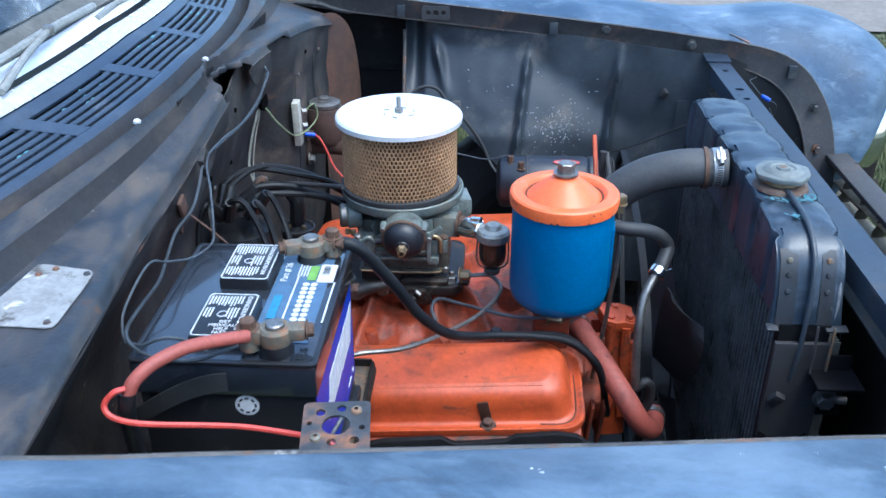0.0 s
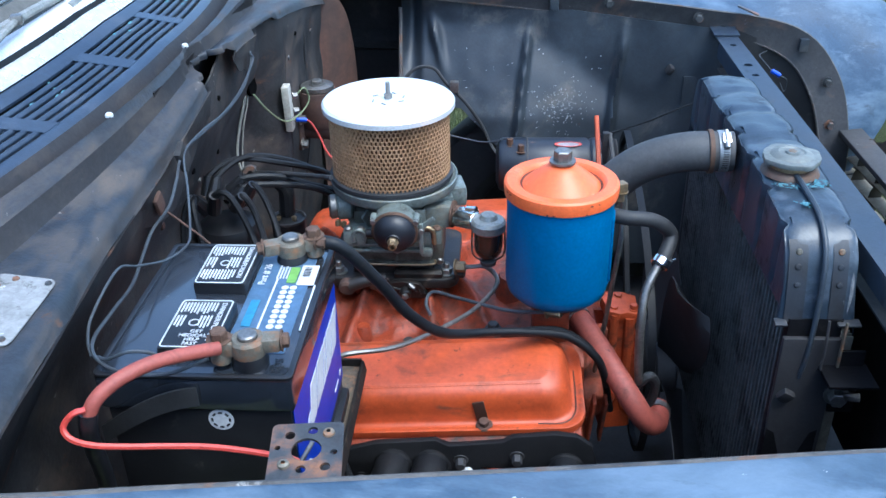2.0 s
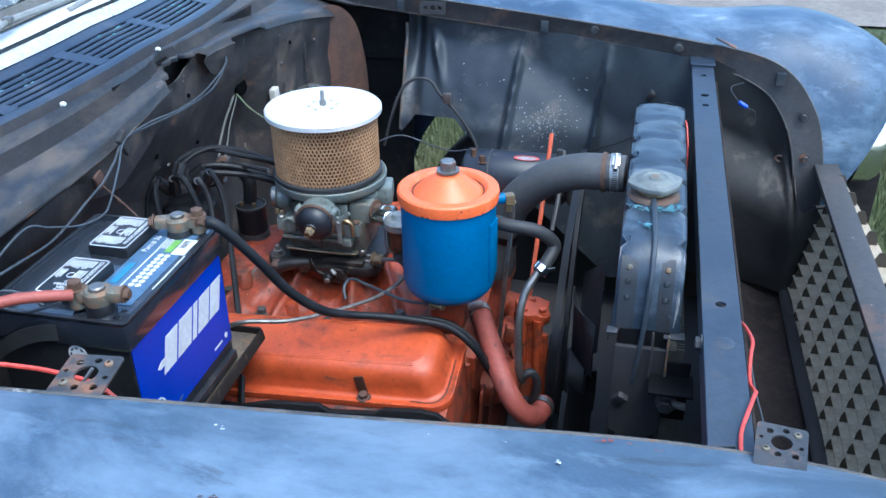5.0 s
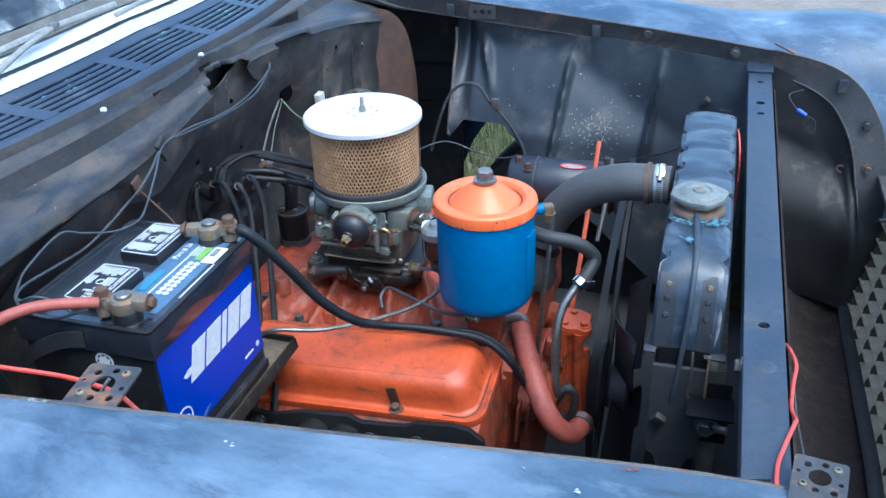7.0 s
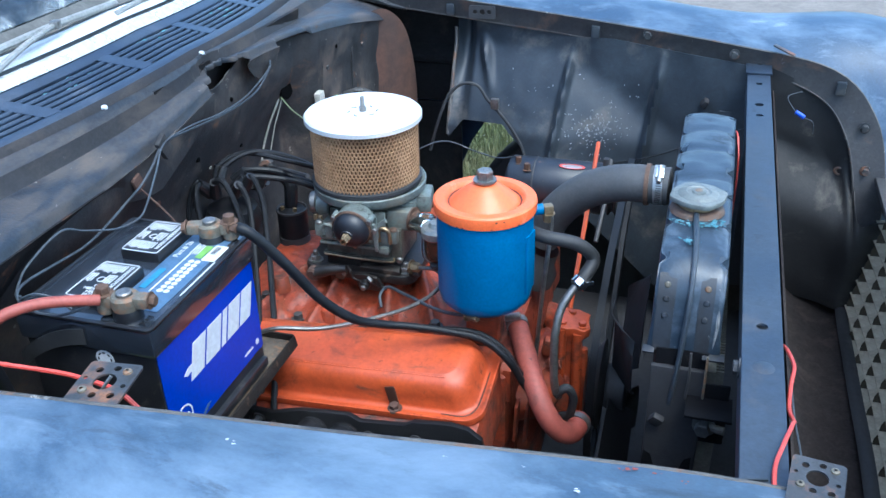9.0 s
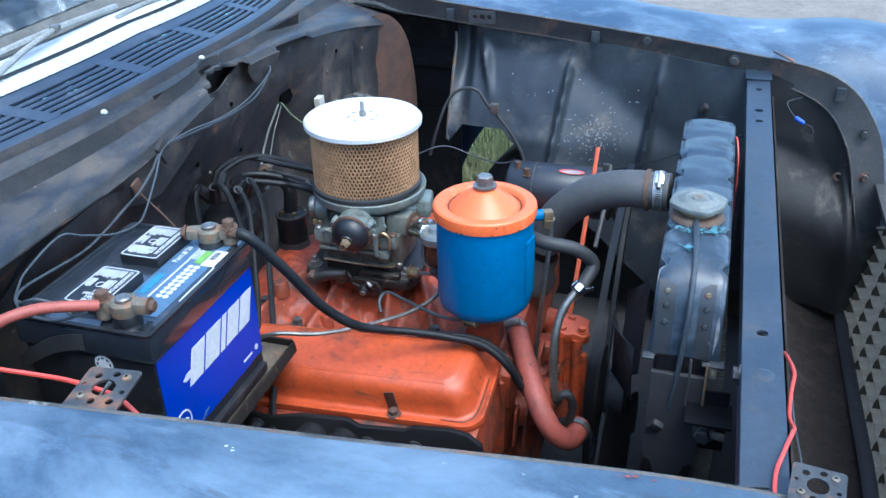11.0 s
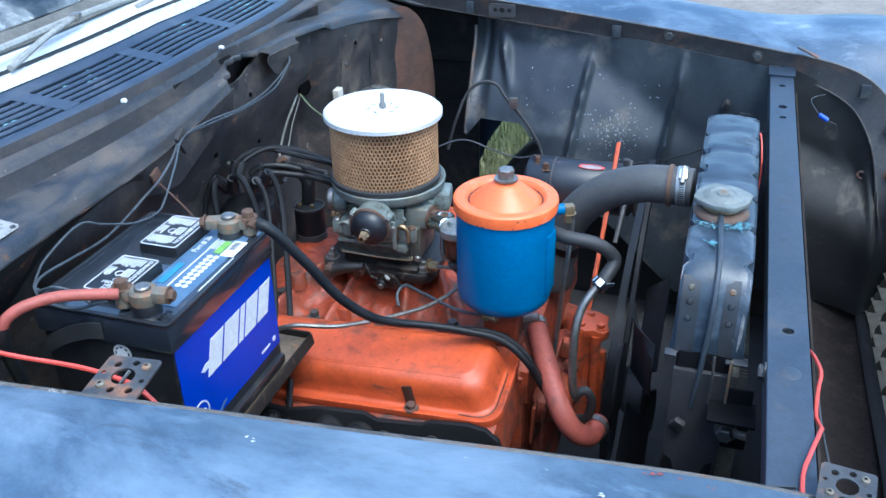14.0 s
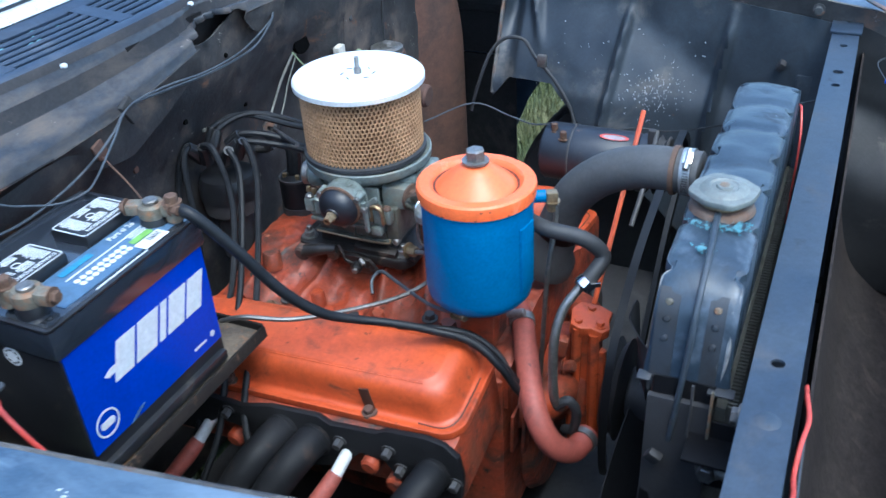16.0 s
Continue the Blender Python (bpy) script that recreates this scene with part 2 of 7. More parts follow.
M_LEDGE = worn("dusty_blue_black_paint", (0.022, 0.028, 0.038), (0.040, 0.048, 0.060), (0.4, 0.6), 0, 13, 240, 0.25,
               [((0.088, 0.072, 0.060), 14, 0.46, 0.74, 0.9, 0, (1.6, 0.5, 1.6)), ((0.013, 0.014, 0.018), 30, 0.54, 0.70, 0.5, 0, (1.3, 0.6, 1.3)), ((0.10, 0.055, 0.034), 24, 0.66, 0.74, 0.9, 0), ((0.24, 0.22, 0.19), 70, 0.67, 0.71, 0.9, 0)], mottle=0.7, spec=0.4)
M_BAR = worn("scuffed_blue_black_steel", (0.02236, 0.036, 0.06), (0.043, 0.06, 0.085), (0.38, 0.55), 0, 12, 280, 0.12,
             [((0.10, 0.085, 0.072), 8, 0.54, 0.8, 0.8, 0), ((0.012, 0.014, 0.02), 22, 0.62, 0.7, 0.5, 0), ((0.25, 0.25, 0.25), 70, 0.73, 0.76, 0.7, 0)])
M_RUSTY = worn("rusty_steel", (0.13, 0.06, 0.038), (0.06, 0.04, 0.032), (0.75, 0.9), 0, 12, 250, 0.3)
M_STEEL = worn("grey_steel", (0.33, 0.32, 0.3), (0.2, 0.19, 0.175), (0.35, 0.55), 0.85, 30, 300, 0.12, [((0.12, 0.07, 0.04), 40, 0.6, 0.75, 0.8, 0)])
M_CHROME = worn("chrome", (0.94, 0.94, 0.93), (0.82, 0.82, 0.81), (0.08, 0.25), 1.0, 10, 300, 0.02, mottle=0.15)
M_ALU = worn("cast_alloy", (0.42, 0.43, 0.40), (0.30, 0.30, 0.26), (0.35, 0.55), 0.55, 25, 260, 0.22, [((0.13, 0.10, 0.07), 30, 0.55, 0.75, 0.8, 0)])
M_ORANGE = worn("orange_engine_paint", (0.64, 0.103, 0.026), (0.50, 0.074, 0.020), (0.34, 0.55), 0, 8, 180, 0.08,
                [((0.24, 0.05, 0.018), 7, 0.50, 0.76, 0.65, 0), ((0.05, 0.025, 0.018), 17, 0.56, 0.74, 0.8, 0), ((0.03, 0.018, 0.014), 55, 0.64, 0.72, 0.8, 0), ((0.7, 0.35, 0.22), 60, 0.71, 0.77, 0.6, 0), ((0.16, 0.045, 0.022), 34, 0.60, 0.70, 0.7, 0, (0.4, 1.4, 1.4))], mottle=0.4)
M_ORANGE_DIRTY = worn("oily_orange_paint", (0.45, 0.068, 0.020), (0.24, 0.042, 0.017), (0.4, 0.7), 0, 16, 120, 0.8,
                      [((0.14, 0.045, 0.02), 13, 0.5, 0.72, 0.8, 0), ((0.028, 0.02, 0.016), 15, 0.49, 0.66, 0.6, 0), ((0.02, 0.016, 0.014), 55, 0.59, 0.68, 0.7, 0), ((0.6, 0.24, 0.13), 40, 0.66, 0.74, 0.7, 0)])
M_LID = worn("orange_gloss_paint", (0.95, 0.175, 0.045), (0.9, 0.15, 0.038), (0.34, 0.5), 0, 12, 200, 0.05,
             [((0.85, 0.42, 0.27), 15, 0.6, 0.8, 0.55, 0), ((0.10, 0.04, 0.02), 48, 0.70, 0.74, 0.7, 0)], mottle=0.12)
M_BLUE = worn("blue_paint", (0.001, 0.155, 0.36), (0.001, 0.125, 0.31), (0.4, 0.55), 0, 9, 240, 0.08, mottle=0.12, spec=0.25, layers= [((0.02, 0.05, 0.09), 22, 0.74, 0.84, 0.7, 0)])
M_RUBBER = worn("black_rubber", (0.024, 0.025, 0.027), (0.042, 0.042, 0.043), (0.5, 0.75), 0, 18, 260, 0.12, [(DUST, 16, 0.62, 0.85, 0.9, 0)])
M_HOSE = worn("grey_rubber_hose", (0.065, 0.066, 0.068), (0.1, 0.098, 0.096), (0.55, 0.75), 0, 14, 260, 0.12, [(DUST, 12, 0.6, 0.9, 0.9, 0)])
M_REDHOSE = worn("red_silicone_hose", (0.43, 0.098, 0.068), (0.31, 0.072, 0.052), (0.5, 0.7), 0, 16, 200, 0.15, [((0.07, 0.028, 0.02), 22, 0.60, 0.76, 0.8, 0), ((0.02, 0.016, 0.016), 40, 0.68, 0.74, 0.8, 0)])
M_REDWIRE = worn("red_wire_sheath", (0.75, 0.09, 0.07), (0.62, 0.07, 0.05), (0.4, 0.5), 0, 20, 200, 0.03)
M_BATT = worn("black_battery_plastic", (0.012, 0.0125, 0.015), (0.021, 0.022, 0.025), (0.3, 0.45), 0, 10, 260, 0.05, [(DUST, 14, 0.62, 0.9, 0.8, 0)])
M_TIN = worn("brushed_bright_tin", (0.98, 0.98, 0.97), (0.95, 0.95, 0.94), (0.3, 0.4), 0.45, 12, 400, 0.02, mottle=0.0)
M_PAPER = worn("tan_filter_paper", (0.16, 0.08, 0.033), (0.11, 0.055, 0.022), (0.85, 0.95), 0, 14, 300, 0.2)
M_MESH = worn("tan_dusty_steel_mesh", (0.60, 0.36, 0.19), (0.42, 0.235, 0.115), (0.6, 0.8), 0.2, 18, 300, 0.1)
M_RAD = worn("satin_black_radiator_paint", (0.026, 0.04, 0.06), (0.05, 0.072, 0.098), (0.26, 0.42), 0, 10, 240, 0.14,
             [((0.15, 0.18, 0.22), 11, 0.56, 0.84, 0.5, 0), ((0.012, 0.012, 0.015), 17, 0.56, 0.70, 0.6, 0), ((0.16, 0.085, 0.05), 22, 0.66, 0.74, 0.8, 0), ((0.26, 0.29, 0.32), 60, 0.68, 0.73, 0.6, 0)])
M_RADDIRTY = worn("grimy_radiator_paint", (0.016, 0.019, 0.026), (0.034, 0.040, 0.050), (0.4, 0.6), 0, 12, 240, 0.15, [((0.012, 0.012, 0.013), 16, 0.5, 0.64, 0.6, 0), ((0.10, 0.075, 0.06), 24, 0.60, 0.72, 0.8, 0), ((0.2, 0.2, 0.2), 50, 0.67, 0.71, 0.6, 0)])
M_VERD = worn("verdigris", (0.07, 0.25, 0.31), (0.16, 0.31, 0.35), (0.8, 0.9), 0, 30, 200, 0.3)
M_WHITE = worn("white_label", (0.7, 0.72, 0.73), (0.6, 0.62, 0.63), (0.4, 0.55), 0, 20, 200, 0.0, mottle=0.15)
M_LABELBLUE = worn("blue_label_film", (0.001, 0.042, 0.42), (0.001, 0.037, 0.38), (0.3, 0.4), 0, 12, 200, 0.0, mottle=0.05, spec=0.15)
M_PALEBLUE = worn("pale_blue_label_film", (0.10, 0.175, 0.28), (0.075, 0.14, 0.235), (0.3, 0.4), 0, 12, 200, 0.0)
M_WORNPAPER = worn("scuffed_silver_paper", (0.36, 0.36, 0.35), (0.25, 0.25, 0.245), (0.5, 0.7), 0, 18, 220, 0.15, [((0.06, 0.055, 0.05), 34, 0.56, 0.64, 0.8, 0), ((0.5, 0.5, 0.5), 60, 0.62, 0.7, 0.6, 0)])
M_GRILLE = worn("dusty_gilded_metal", (0.58, 0.48, 0.34), (0.42, 0.34, 0.235), (0.55, 0.8), 0.15, 16, 220, 0.15, [((0.12, 0.08, 0.05), 24, 0.58, 0.75, 0.9, 0)])
M_BRASS = worn("dull_brass", (0.42, 0.31, 0.18), (0.3, 0.22, 0.13), (0.35, 0.55), 0.8, 40, 300, 0.1)
M_DARK = worn("black_oily_metal", (0.042, 0.042, 0.046), (0.07, 0.067, 0.065), (0.5, 0.75), 0, 12, 200, 0.2)
M_SOOT = worn("sooty_black_steel", (0.024, 0.024, 0.028), (0.042, 0.041, 0.043), (0.55, 0.8), 0, 12, 200, 0.2)
M_BLUECLIP = worn("blue_plastic", (0.005, 0.09, 0.75), (0.005, 0.08, 0.65), (0.4, 0.5), 0, 20, 200, 0.0)
M_IVORY = worn("ivory_ceramic", (0.66, 0.63, 0.54), (0.5, 0.47, 0.4), (0.5, 0.6), 0, 24, 200, 0.05)
M_WIRE = worn("grey_wire_sheath", (0.07, 0.085, 0.10), (0.045, 0.05, 0.06), (0.45, 0.6), 0, 24, 200, 0.05)
M_GREENWIRE = worn("pale_green_wire_sheath", (0.3, 0.36, 0.2), (0.22, 0.27, 0.15), (0.5, 0.6), 0, 24, 200, 0.0)
M_CHOKE = worn("blue_black_phenolic", (0.008, 0.0085, 0.012), (0.014, 0.0145, 0.020), (0.38, 0.52), 0, 20, 220, 0.06, [(DUST, 20, 0.64, 0.85, 0.8, 0)])
M_LEAD = worn("corroded_lead", (0.25, 0.23, 0.18), (0.16, 0.135, 0.095), (0.5, 0.7), 0.4, 40, 260, 0.3, [((0.22, 0.10, 0.045), 50, 0.5, 0.66, 0.85, 0)])
M_CABLE = worn("black_cable_sheath", (0.010, 0.011, 0.013), (0.018, 0.019, 0.022), (0.4, 0.6), 0, 24, 220, 0.08, [((0.05, 0.045, 0.04), 26, 0.62, 0.85, 0.8, 0)], spec=0.25)
# Browner and duller than the panels beside it: partly dust, partly painted shade.
M_DUSTED_SHADE = worn("dusted_shade_paint", (0.026, 0.026, 0.030), (0.046, 0.043, 0.043), (0.6, 0.8), 0, 9, 220, 0.2, [((0.075, 0.062, 0.052), 16, 0.52, 0.80, 0.9, 0, (1.4, 0.5, 1.4)), ((0.15, 0.14, 0.12), 90, 0.68, 0.72, 0.9, 0)], mottle=0.5, spec=0.3)

M_KICK = worn("rust_bitten_black_paint", (0.012, 0.011, 0.012), (0.022, 0.019, 0.018), (0.6, 0.85), 0, 9, 200, 0.3, [((0.05, 0.04, 0.034), 8, 0.54, 0.72, 0.9, 0), ((0.13, 0.055, 0.028), 12, 0.60, 0.70, 0.95, 0)], spec=0.2)
# ---- ground ----
def plain_ground(name, x0, y0, x1, y1, z, n, rise, material, label, category):
    grid = [[(x0 + (x1 - x0) * i / n, y0 + (y1 - y0) * j / n,
              z + rise * noise.noise(((x0 + (x1 - x0) * i / n) * 1.3, (y0 + (y1 - y0) * j / n) * 1.3, 0))) for j in range(n + 1)] for i in range(n + 1)]
    return solo(name, surf(grid), material, label, category, kind="structure", smooth=80)


M_GRASSSOIL = worn("grass_soil", (0.05, 0.075, 0.022), (0.075, 0.085, 0.03), (0.9, 1.0), 0, 5, 60, 0.5, [((0.16, 0.13, 0.08), 8, 0.6, 0.75, 0.95, 0)])
M_GRAVEL = worn("pale_gravel", (0.27, 0.235, 0.20), (0.2, 0.175, 0.15), (0.85, 0.95), 0, 3, 45, 0.6, [((0.16, 0.14, 0.12), 40, 0.58, 0.7, 0.95, 0)])
plain_ground("ground", -300, -300, 300, 300, -0.02, 60, 0.0, M_GRASSSOIL, "grassy ground round the parked car", "ground")
plain_ground("road", -60, 5.7, 60, 14, -0.005, 50, 0.01, M_GRAVEL, "pale grey gravel road beside the grass", "road")


# ---- car body ----
car = thing("car", (0, MID, 0), "old black-primered car with its hood taken off", "car")

# fenders: rows of points from the hood flange over the crown to the side
def far_row(x, ye, ze, low):
    """Points across the fender at x: flange, edge, crown, shoulder, side."""
    return [(x, ye + 0.012, ze - 0.042), (x, ye, ze), (x, ye + 0.075, ze + 0.022), (x, ye + 0.155, ze + 0.028), (x, ye + 0.225, ze - 0.008), (x, 2.165, ze - 0.17), (x, 2.165, low)]


FENDER = [
    far_row(-1.3, 1.93, 1.03, 0.30),
    far_row(-0.55, 1.925, 1.028, 0.30),
    far_row(-0.3, 1.92, 1.008, 0.40),
    far_row(-0.2, 1.918, 0.998, 0.58),
    far_row(-0.1, 1.915, 0.988, 0.69),
    far_row(0.1, 1.908, 0.969, 0.73),
    far_row(0.42, 1.878, 0.938, 0.52),
]
FENDER += [
    [(0.585, 1.866, 0.852), (0.615, 1.862, 0.903), (0.64, 1.95, 0.955), (0.66, 2.05, 0.968), (0.66, 2.12, 0.94), (0.65, 2.155, 0.80), (0.64, 2.16, 0.50)],
    [(0.652, 1.842, 0.782), (0.705, 1.842, 0.815), (0.755, 1.92, 0.905), (0.79, 2.02, 0.938), (0.80, 2.10, 0.91), (0.79, 2.14, 0.80), (0.78, 2.15, 0.55)],
    [(0.682, 1.815, 0.688), (0.738, 1.812, 0.70), (0.81, 1.87, 0.82), (0.87, 1.97, 0.875), (0.885, 2.07, 0.86), (0.87, 2.125, 0.77), (0.84, 2.13, 0.58)],
    [(0.690, 1.80, 0.60), (0.745, 1.80, 0.60), (0.82, 1.845, 0.71), (0.875, 1.93, 0.80), (0.888, 2.04, 0.80), (0.87, 2.11, 0.72), (0.84, 2.12, 0.56)],
]


M_FLANGE = worn("dusty_flange_paint", (0.040, 0.040, 0.044), (0.082, 0.077, 0.074), (0.55, 0.75), 0, 12, 200, 0.2,
                [((0.15, 0.085, 0.055), 7, 0.54, 0.72, 0.9, 0), ((0.03, 0.03, 0.032), 15, 0.55, 0.66, 0.7, 0), ((0.3, 0.29, 0.27), 40, 0.66, 0.72, 0.8, 0)])


M_PALEEDGE = worn("paint_worn_edge", (0.06, 0.058, 0.058), (0.15, 0.135, 0.12), (0.5, 0.7), 0, 14, 200, 0.3, [((0.13, 0.065, 0.035), 18, 0.56, 0.68, 0.9, 0), ((0.3, 0.29, 0.27), 34, 0.62, 0.68, 0.7, 0), ((0.02, 0.02, 0.022), 11, 0.56, 0.64, 0.6, 0)])


def near_row(row):
    """The other fender, mirrored and set to its own, slightly askew, line."""
    x = max(-0.4, min(0.55, row[1][0]))
    dy = 0.524 + 0.263 * x - (2 * MID - row[1][1])
    dz = 0.972 - 0.15 * x - row[1][2]
    if row[1][0] > 0.55:
        dy, dz = dy * 0.4, dz * 0.4
    return [(p[0], 2 * MID - p[1] + dy, p[2] + dz) for p in row]


for rows in (FENDER, [near_row(r) for r in FENDER]):
    top = part("fender", patch([r[1:] for r in rows], 8, 6, 0.003), M_FENDER, car, "faded blue-black paint with scuffs and painted sky sheen", smooth=40)
    lip = [[r[1], tuple(0.5 * (np.array(r[0]) + np.array(r[1])) + [0, 0.001, 0]), r[0]] for r in rows]
    part("flange", patch(lip, 8, 3, 0.002), M_FLANGE, top, "dusty dark folded flange")
    part("fender_edge", tube([r[1] for r in rows], 0.0022, 6, 6), M_PALEEDGE, top, "chipped pale fold of the fender edge")
    part("flange_edge", tube([r[0] for r in rows], 0.0028, 6, 6), M_PALEEDGE, top, "paint-worn pale rolled edge")

# inner fender skirts
def skirt_y(z, x=0.15):
    """Upright at the top, then leaning in below a crease that drops towards the front."""
    crease = min(0.90, 0.885 - 0.65 * (x - 0.09))
    y = 1.934 - 0.133 * x - 0.06 * (0.91 - z)
    lean = max(0.0, crease - max(z, 0.72))
    return y - 0.5 * (math.sqrt(lean * lean + 0.00012) - 0.011 if lean > 0 else 0.0) - 0.10 * max(0.0, 0.72 - z)


def skirt(flip):
    grid = []
    for i in range(141):
        x = -0.185 + 0.66 * i / 140
        low = 0.735 - 1.2 * max(0, -0.15 - x) - 0.95 * max(0, x + 0.055)
        low = max(low, 0.38)
        row = []
        for j in range(25):
            z = low + (0.945 - 0.1 * x - low) * j / 24
            y = skirt_y(z, x)
            for rib in (0.075, 0.27):
                y -= 0.019 * math.exp(-((x - rib - 0.12 * (z - 0.8)) / 0.0075) ** 2) * min(1, max(0, (0.9 - z) * 25)) * min(1, max(0, (z - 0.62) * 20))
            y -= 0.020 * math.exp(-((x + 0.108 + 0.25 * (z - 0.86)) / 0.009) ** 2) * min(1, max(0, (z - 0.79) * 14)) * min(1, max(0, (0.915 - z) * 30))
            if x < -0.14:
                y -= 0.026 * math.sin((x + 0.14) / 0.045 * math.pi) * min(1, max(0.2, (z - 0.74) * 9))
            y += 0.005 * noise.noise((x * 9, z * 9, 1)) + 0.0018 * noise.noise((x * 28, z * 28, 4))
            row.append((x, 2 * MID - y - 0.04 + 0.2 * x, z) if flip else (x, y, z))
        grid.append(row)
    return surf(grid, 0.002)


for flip in (False, True):
    part("inner_fender", skirt(flip), M_PRIMER, car, "black ribbed sheet metal splash skirt", smooth=50)


part("skirt_rim", tube([(-0.186, skirt_y(z, -0.186) - 0.012 * min(1, max(0.2, (z - 0.74) * 9)), z) for z in (0.70, 0.74, 0.79, 0.84, 0.89, 0.925)], 0.0042, 8), M_PALEEDGE, car, "rusty rolled edge of the inner fender")

# cowl, vent panel, hood ledge and firewall
def seam(y):
    s = abs(y - MID)
    return -0.405 - 0.24 * s * s, 1.058 - 0.03 * s


LEDGE_Y = (0.44, 0.60, 0.68, 0.75, 0.82, 0.90, 1.00, 1.10, 1.17, 1.26)
LEDGE_X = (-0.318, -0.336, -0.345, -0.357, -0.366, -0.372, -0.375, -0.374, -0.370, -0.360)
LEDGE_Z = (1.012, 1.008, 1.003, 0.997, 0.992, 0.988, 0.990, 1.003, 1.018, 1.044)


def ledge(y):
    """The front edge of the hood ledge: lower on the near half, up to the tear."""
    s = abs(y - MID)
    if y < 1.26:
        return float(np.interp(y, LEDGE_Y, LEDGE_X)), float(np.interp(y, LEDGE_Y, LEDGE_Z))
    return -0.362 + 0.05 * s, 1.045 - 0.2 * s * s


def cowl_at(d, y):
    """A point on the vent panel, d behind the seam."""
    x, z = seam(y)
    return (x - d, y, z - 0.005 + 0.36 * d)


def tear(y):
    if 1.40 < y < 1.52:
        return 0.004
    if 1.19 < y < 1.30:
        return 0.006 + 0.012 * noise.noise((y * 60, 0, 3)) + 0.010 * noise.noise((y * 170, 0, 8)) + 0.028 * math.exp(-((y - 1.235) / 0.028) ** 2)
    return 0.0


grid = []
for i in range(281):
    y = 0.44 + 1.502 * i / 280
    (x0, z0), (x1, z1) = seam(y), ledge(y)
    x1 -= tear(y)
    row = [(x0 - 0.010, y, z0 - 0.034), (x0 - 0.004, y, z0 - 0.030), (x0 - 0.0005, y, z0 - 0.012), (x0 + 0.002, y, z0 + 0.0005)]
    for f, up in ((0.06, 0.002), (0.20, 0.003), (0.245, 0.0015), (0.32, -0.012), (0.36, -0.0145), (0.42, -0.013), (0.6, -0.008), (0.85, -0.001), (0.95, 0.0), (0.985, -0.002), (1.0, -0.006)):
        row.append((x0 + (x1 - x0) * f, y, z0 + (z1 - z0) * f + up))
    if not tear(y):
        row.append((x1 + 0.003, y, z1 - 0.012))
    else:
        row.append((x1 - 0.002, y, z1 - 0.008))
    grid.append(row)
hood_ledge = part("hood_ledge", surf([r[8:] for r in grid]), M_LEDGE, car, "dusty black sheet metal ledge with a torn edge", smooth=50)
part("ledge_strip", surf([r[:7] for r in grid]), M_LEDGE, hood_ledge, smooth=50)
# The step's own paint carries the shade of its steep face.
part("ledge_step", surf([r[6:9] for r in grid]), M_DUSTED_SHADE, hood_ledge, "brown-dusted step in the ledge with shade in its paint", smooth=50)

# Added sheet that fills the tear with dark where sky blue showed.
part("ledge_backing", box((0.006, 0.50, 0.075), (-0.408, 1.34, 1.008), (0, 8, 0)), M_KICK, car, "dark sheet added behind the torn ledge")
# Black tube laid in the seam to make its crack look dark.
part("seam_shade_line", tube([(seam(y)[0] - 0.0015, y, seam(y)[1] - 0.020) for y in [0.5 + 1.4 * k / 24 for k in range(25)]], 0.0035, 6, 2), M_SOOT, car, "black line standing for the dark of the cowl seam")
# hanging flange below the ledge, left of the tear and right of it
for y0, y1, deep in ((0.44, 0.90, "near"), (0.90, 1.19, "near"), (1.30, 1.40, "flap")):
    grid = []
    for i in range(49):
        y = y0 + (y1 - y0) * i / 48
        x, z = ledge(y)
        if deep == "near":
            h = 0.035 + 0.03 * max(0, 1 - abs(y - 1.03) / 0.14) + 0.25 * max(0, 0.92 - y)
        elif deep == "flap":
            h = 0.012 + 0.03 * math.sin((y - 1.30) / 0.10 * math.pi) ** 0.5 + 0.006 * noise.noise((y * 90, 1, 1))
        else:
            h = 0.035 + 0.05 * min(1, max(0, (y - 1.5) / 0.03)) + 0.006 * noise.noise((y * 60, 1, 1))
        lean = 0.006 + 0.052 * min(1, max(0, (0.98 - y) / 0.1))
        grid.append([(x + 0.003 - lean * k / 6 + 0.002 * noise.noise((y * 14, k * 0.6, 2)), y, z - 0.012 - h * k / 6) for k in range(7)])
    part("firewall_flange", surf(grid, 0.002), M_KICK if y0 < 0.5 else M_FIREWALL, car, "rust-bitten black sheet metal" if y0 < 0.5 else "", smooth=50)

def firewall_x(y, z):
    """The firewall: recessed in the middle below the ledge, forward at the far side, with shallow dents."""
    k = min(1, max(0, (z - 0.84) * 9))
    w = min(1, max(0, (y - 1.50) / 0.04))
    x = -0.425 + 0.044 * k
    side = ledge(y)[0] - 0.004 - 0.12 * max(0, 0.98 - z) ** 1.5 - 0.003 * math.sin(z * 30)
    x = x + (side - x) * (3 * w * w - 2 * w ** 3)
    return x + 0.008 * noise.noise((y * 5, z * 5, 5)) + 0.003 * noise.noise((y * 18, z * 18, 2))


grid = [[(firewall_x(y, z), y, z) for z in [0.3 + (ledge(y)[1] - 0.012 - 0.3 - 0.014 * max(0, 1 - ((y - 1.245) / 0.05) ** 2)) * k / 50 for k in range(51)]] for y in [0.45 + 1.395 * i / 110 for i in range(111)]]
part("firewall", surf(grid, 0.003), M_FIREWALL, car, "dusty black firewall with rust stains", smooth=60)
for y in (1.565, 1.70):
    part("firewall_seam", tube([(firewall_x(y, z) + 0.002, y, z) for z in (0.50, 0.65, 0.78, 0.86, 0.94)], 0.003, 6), M_FIREWALL, car)
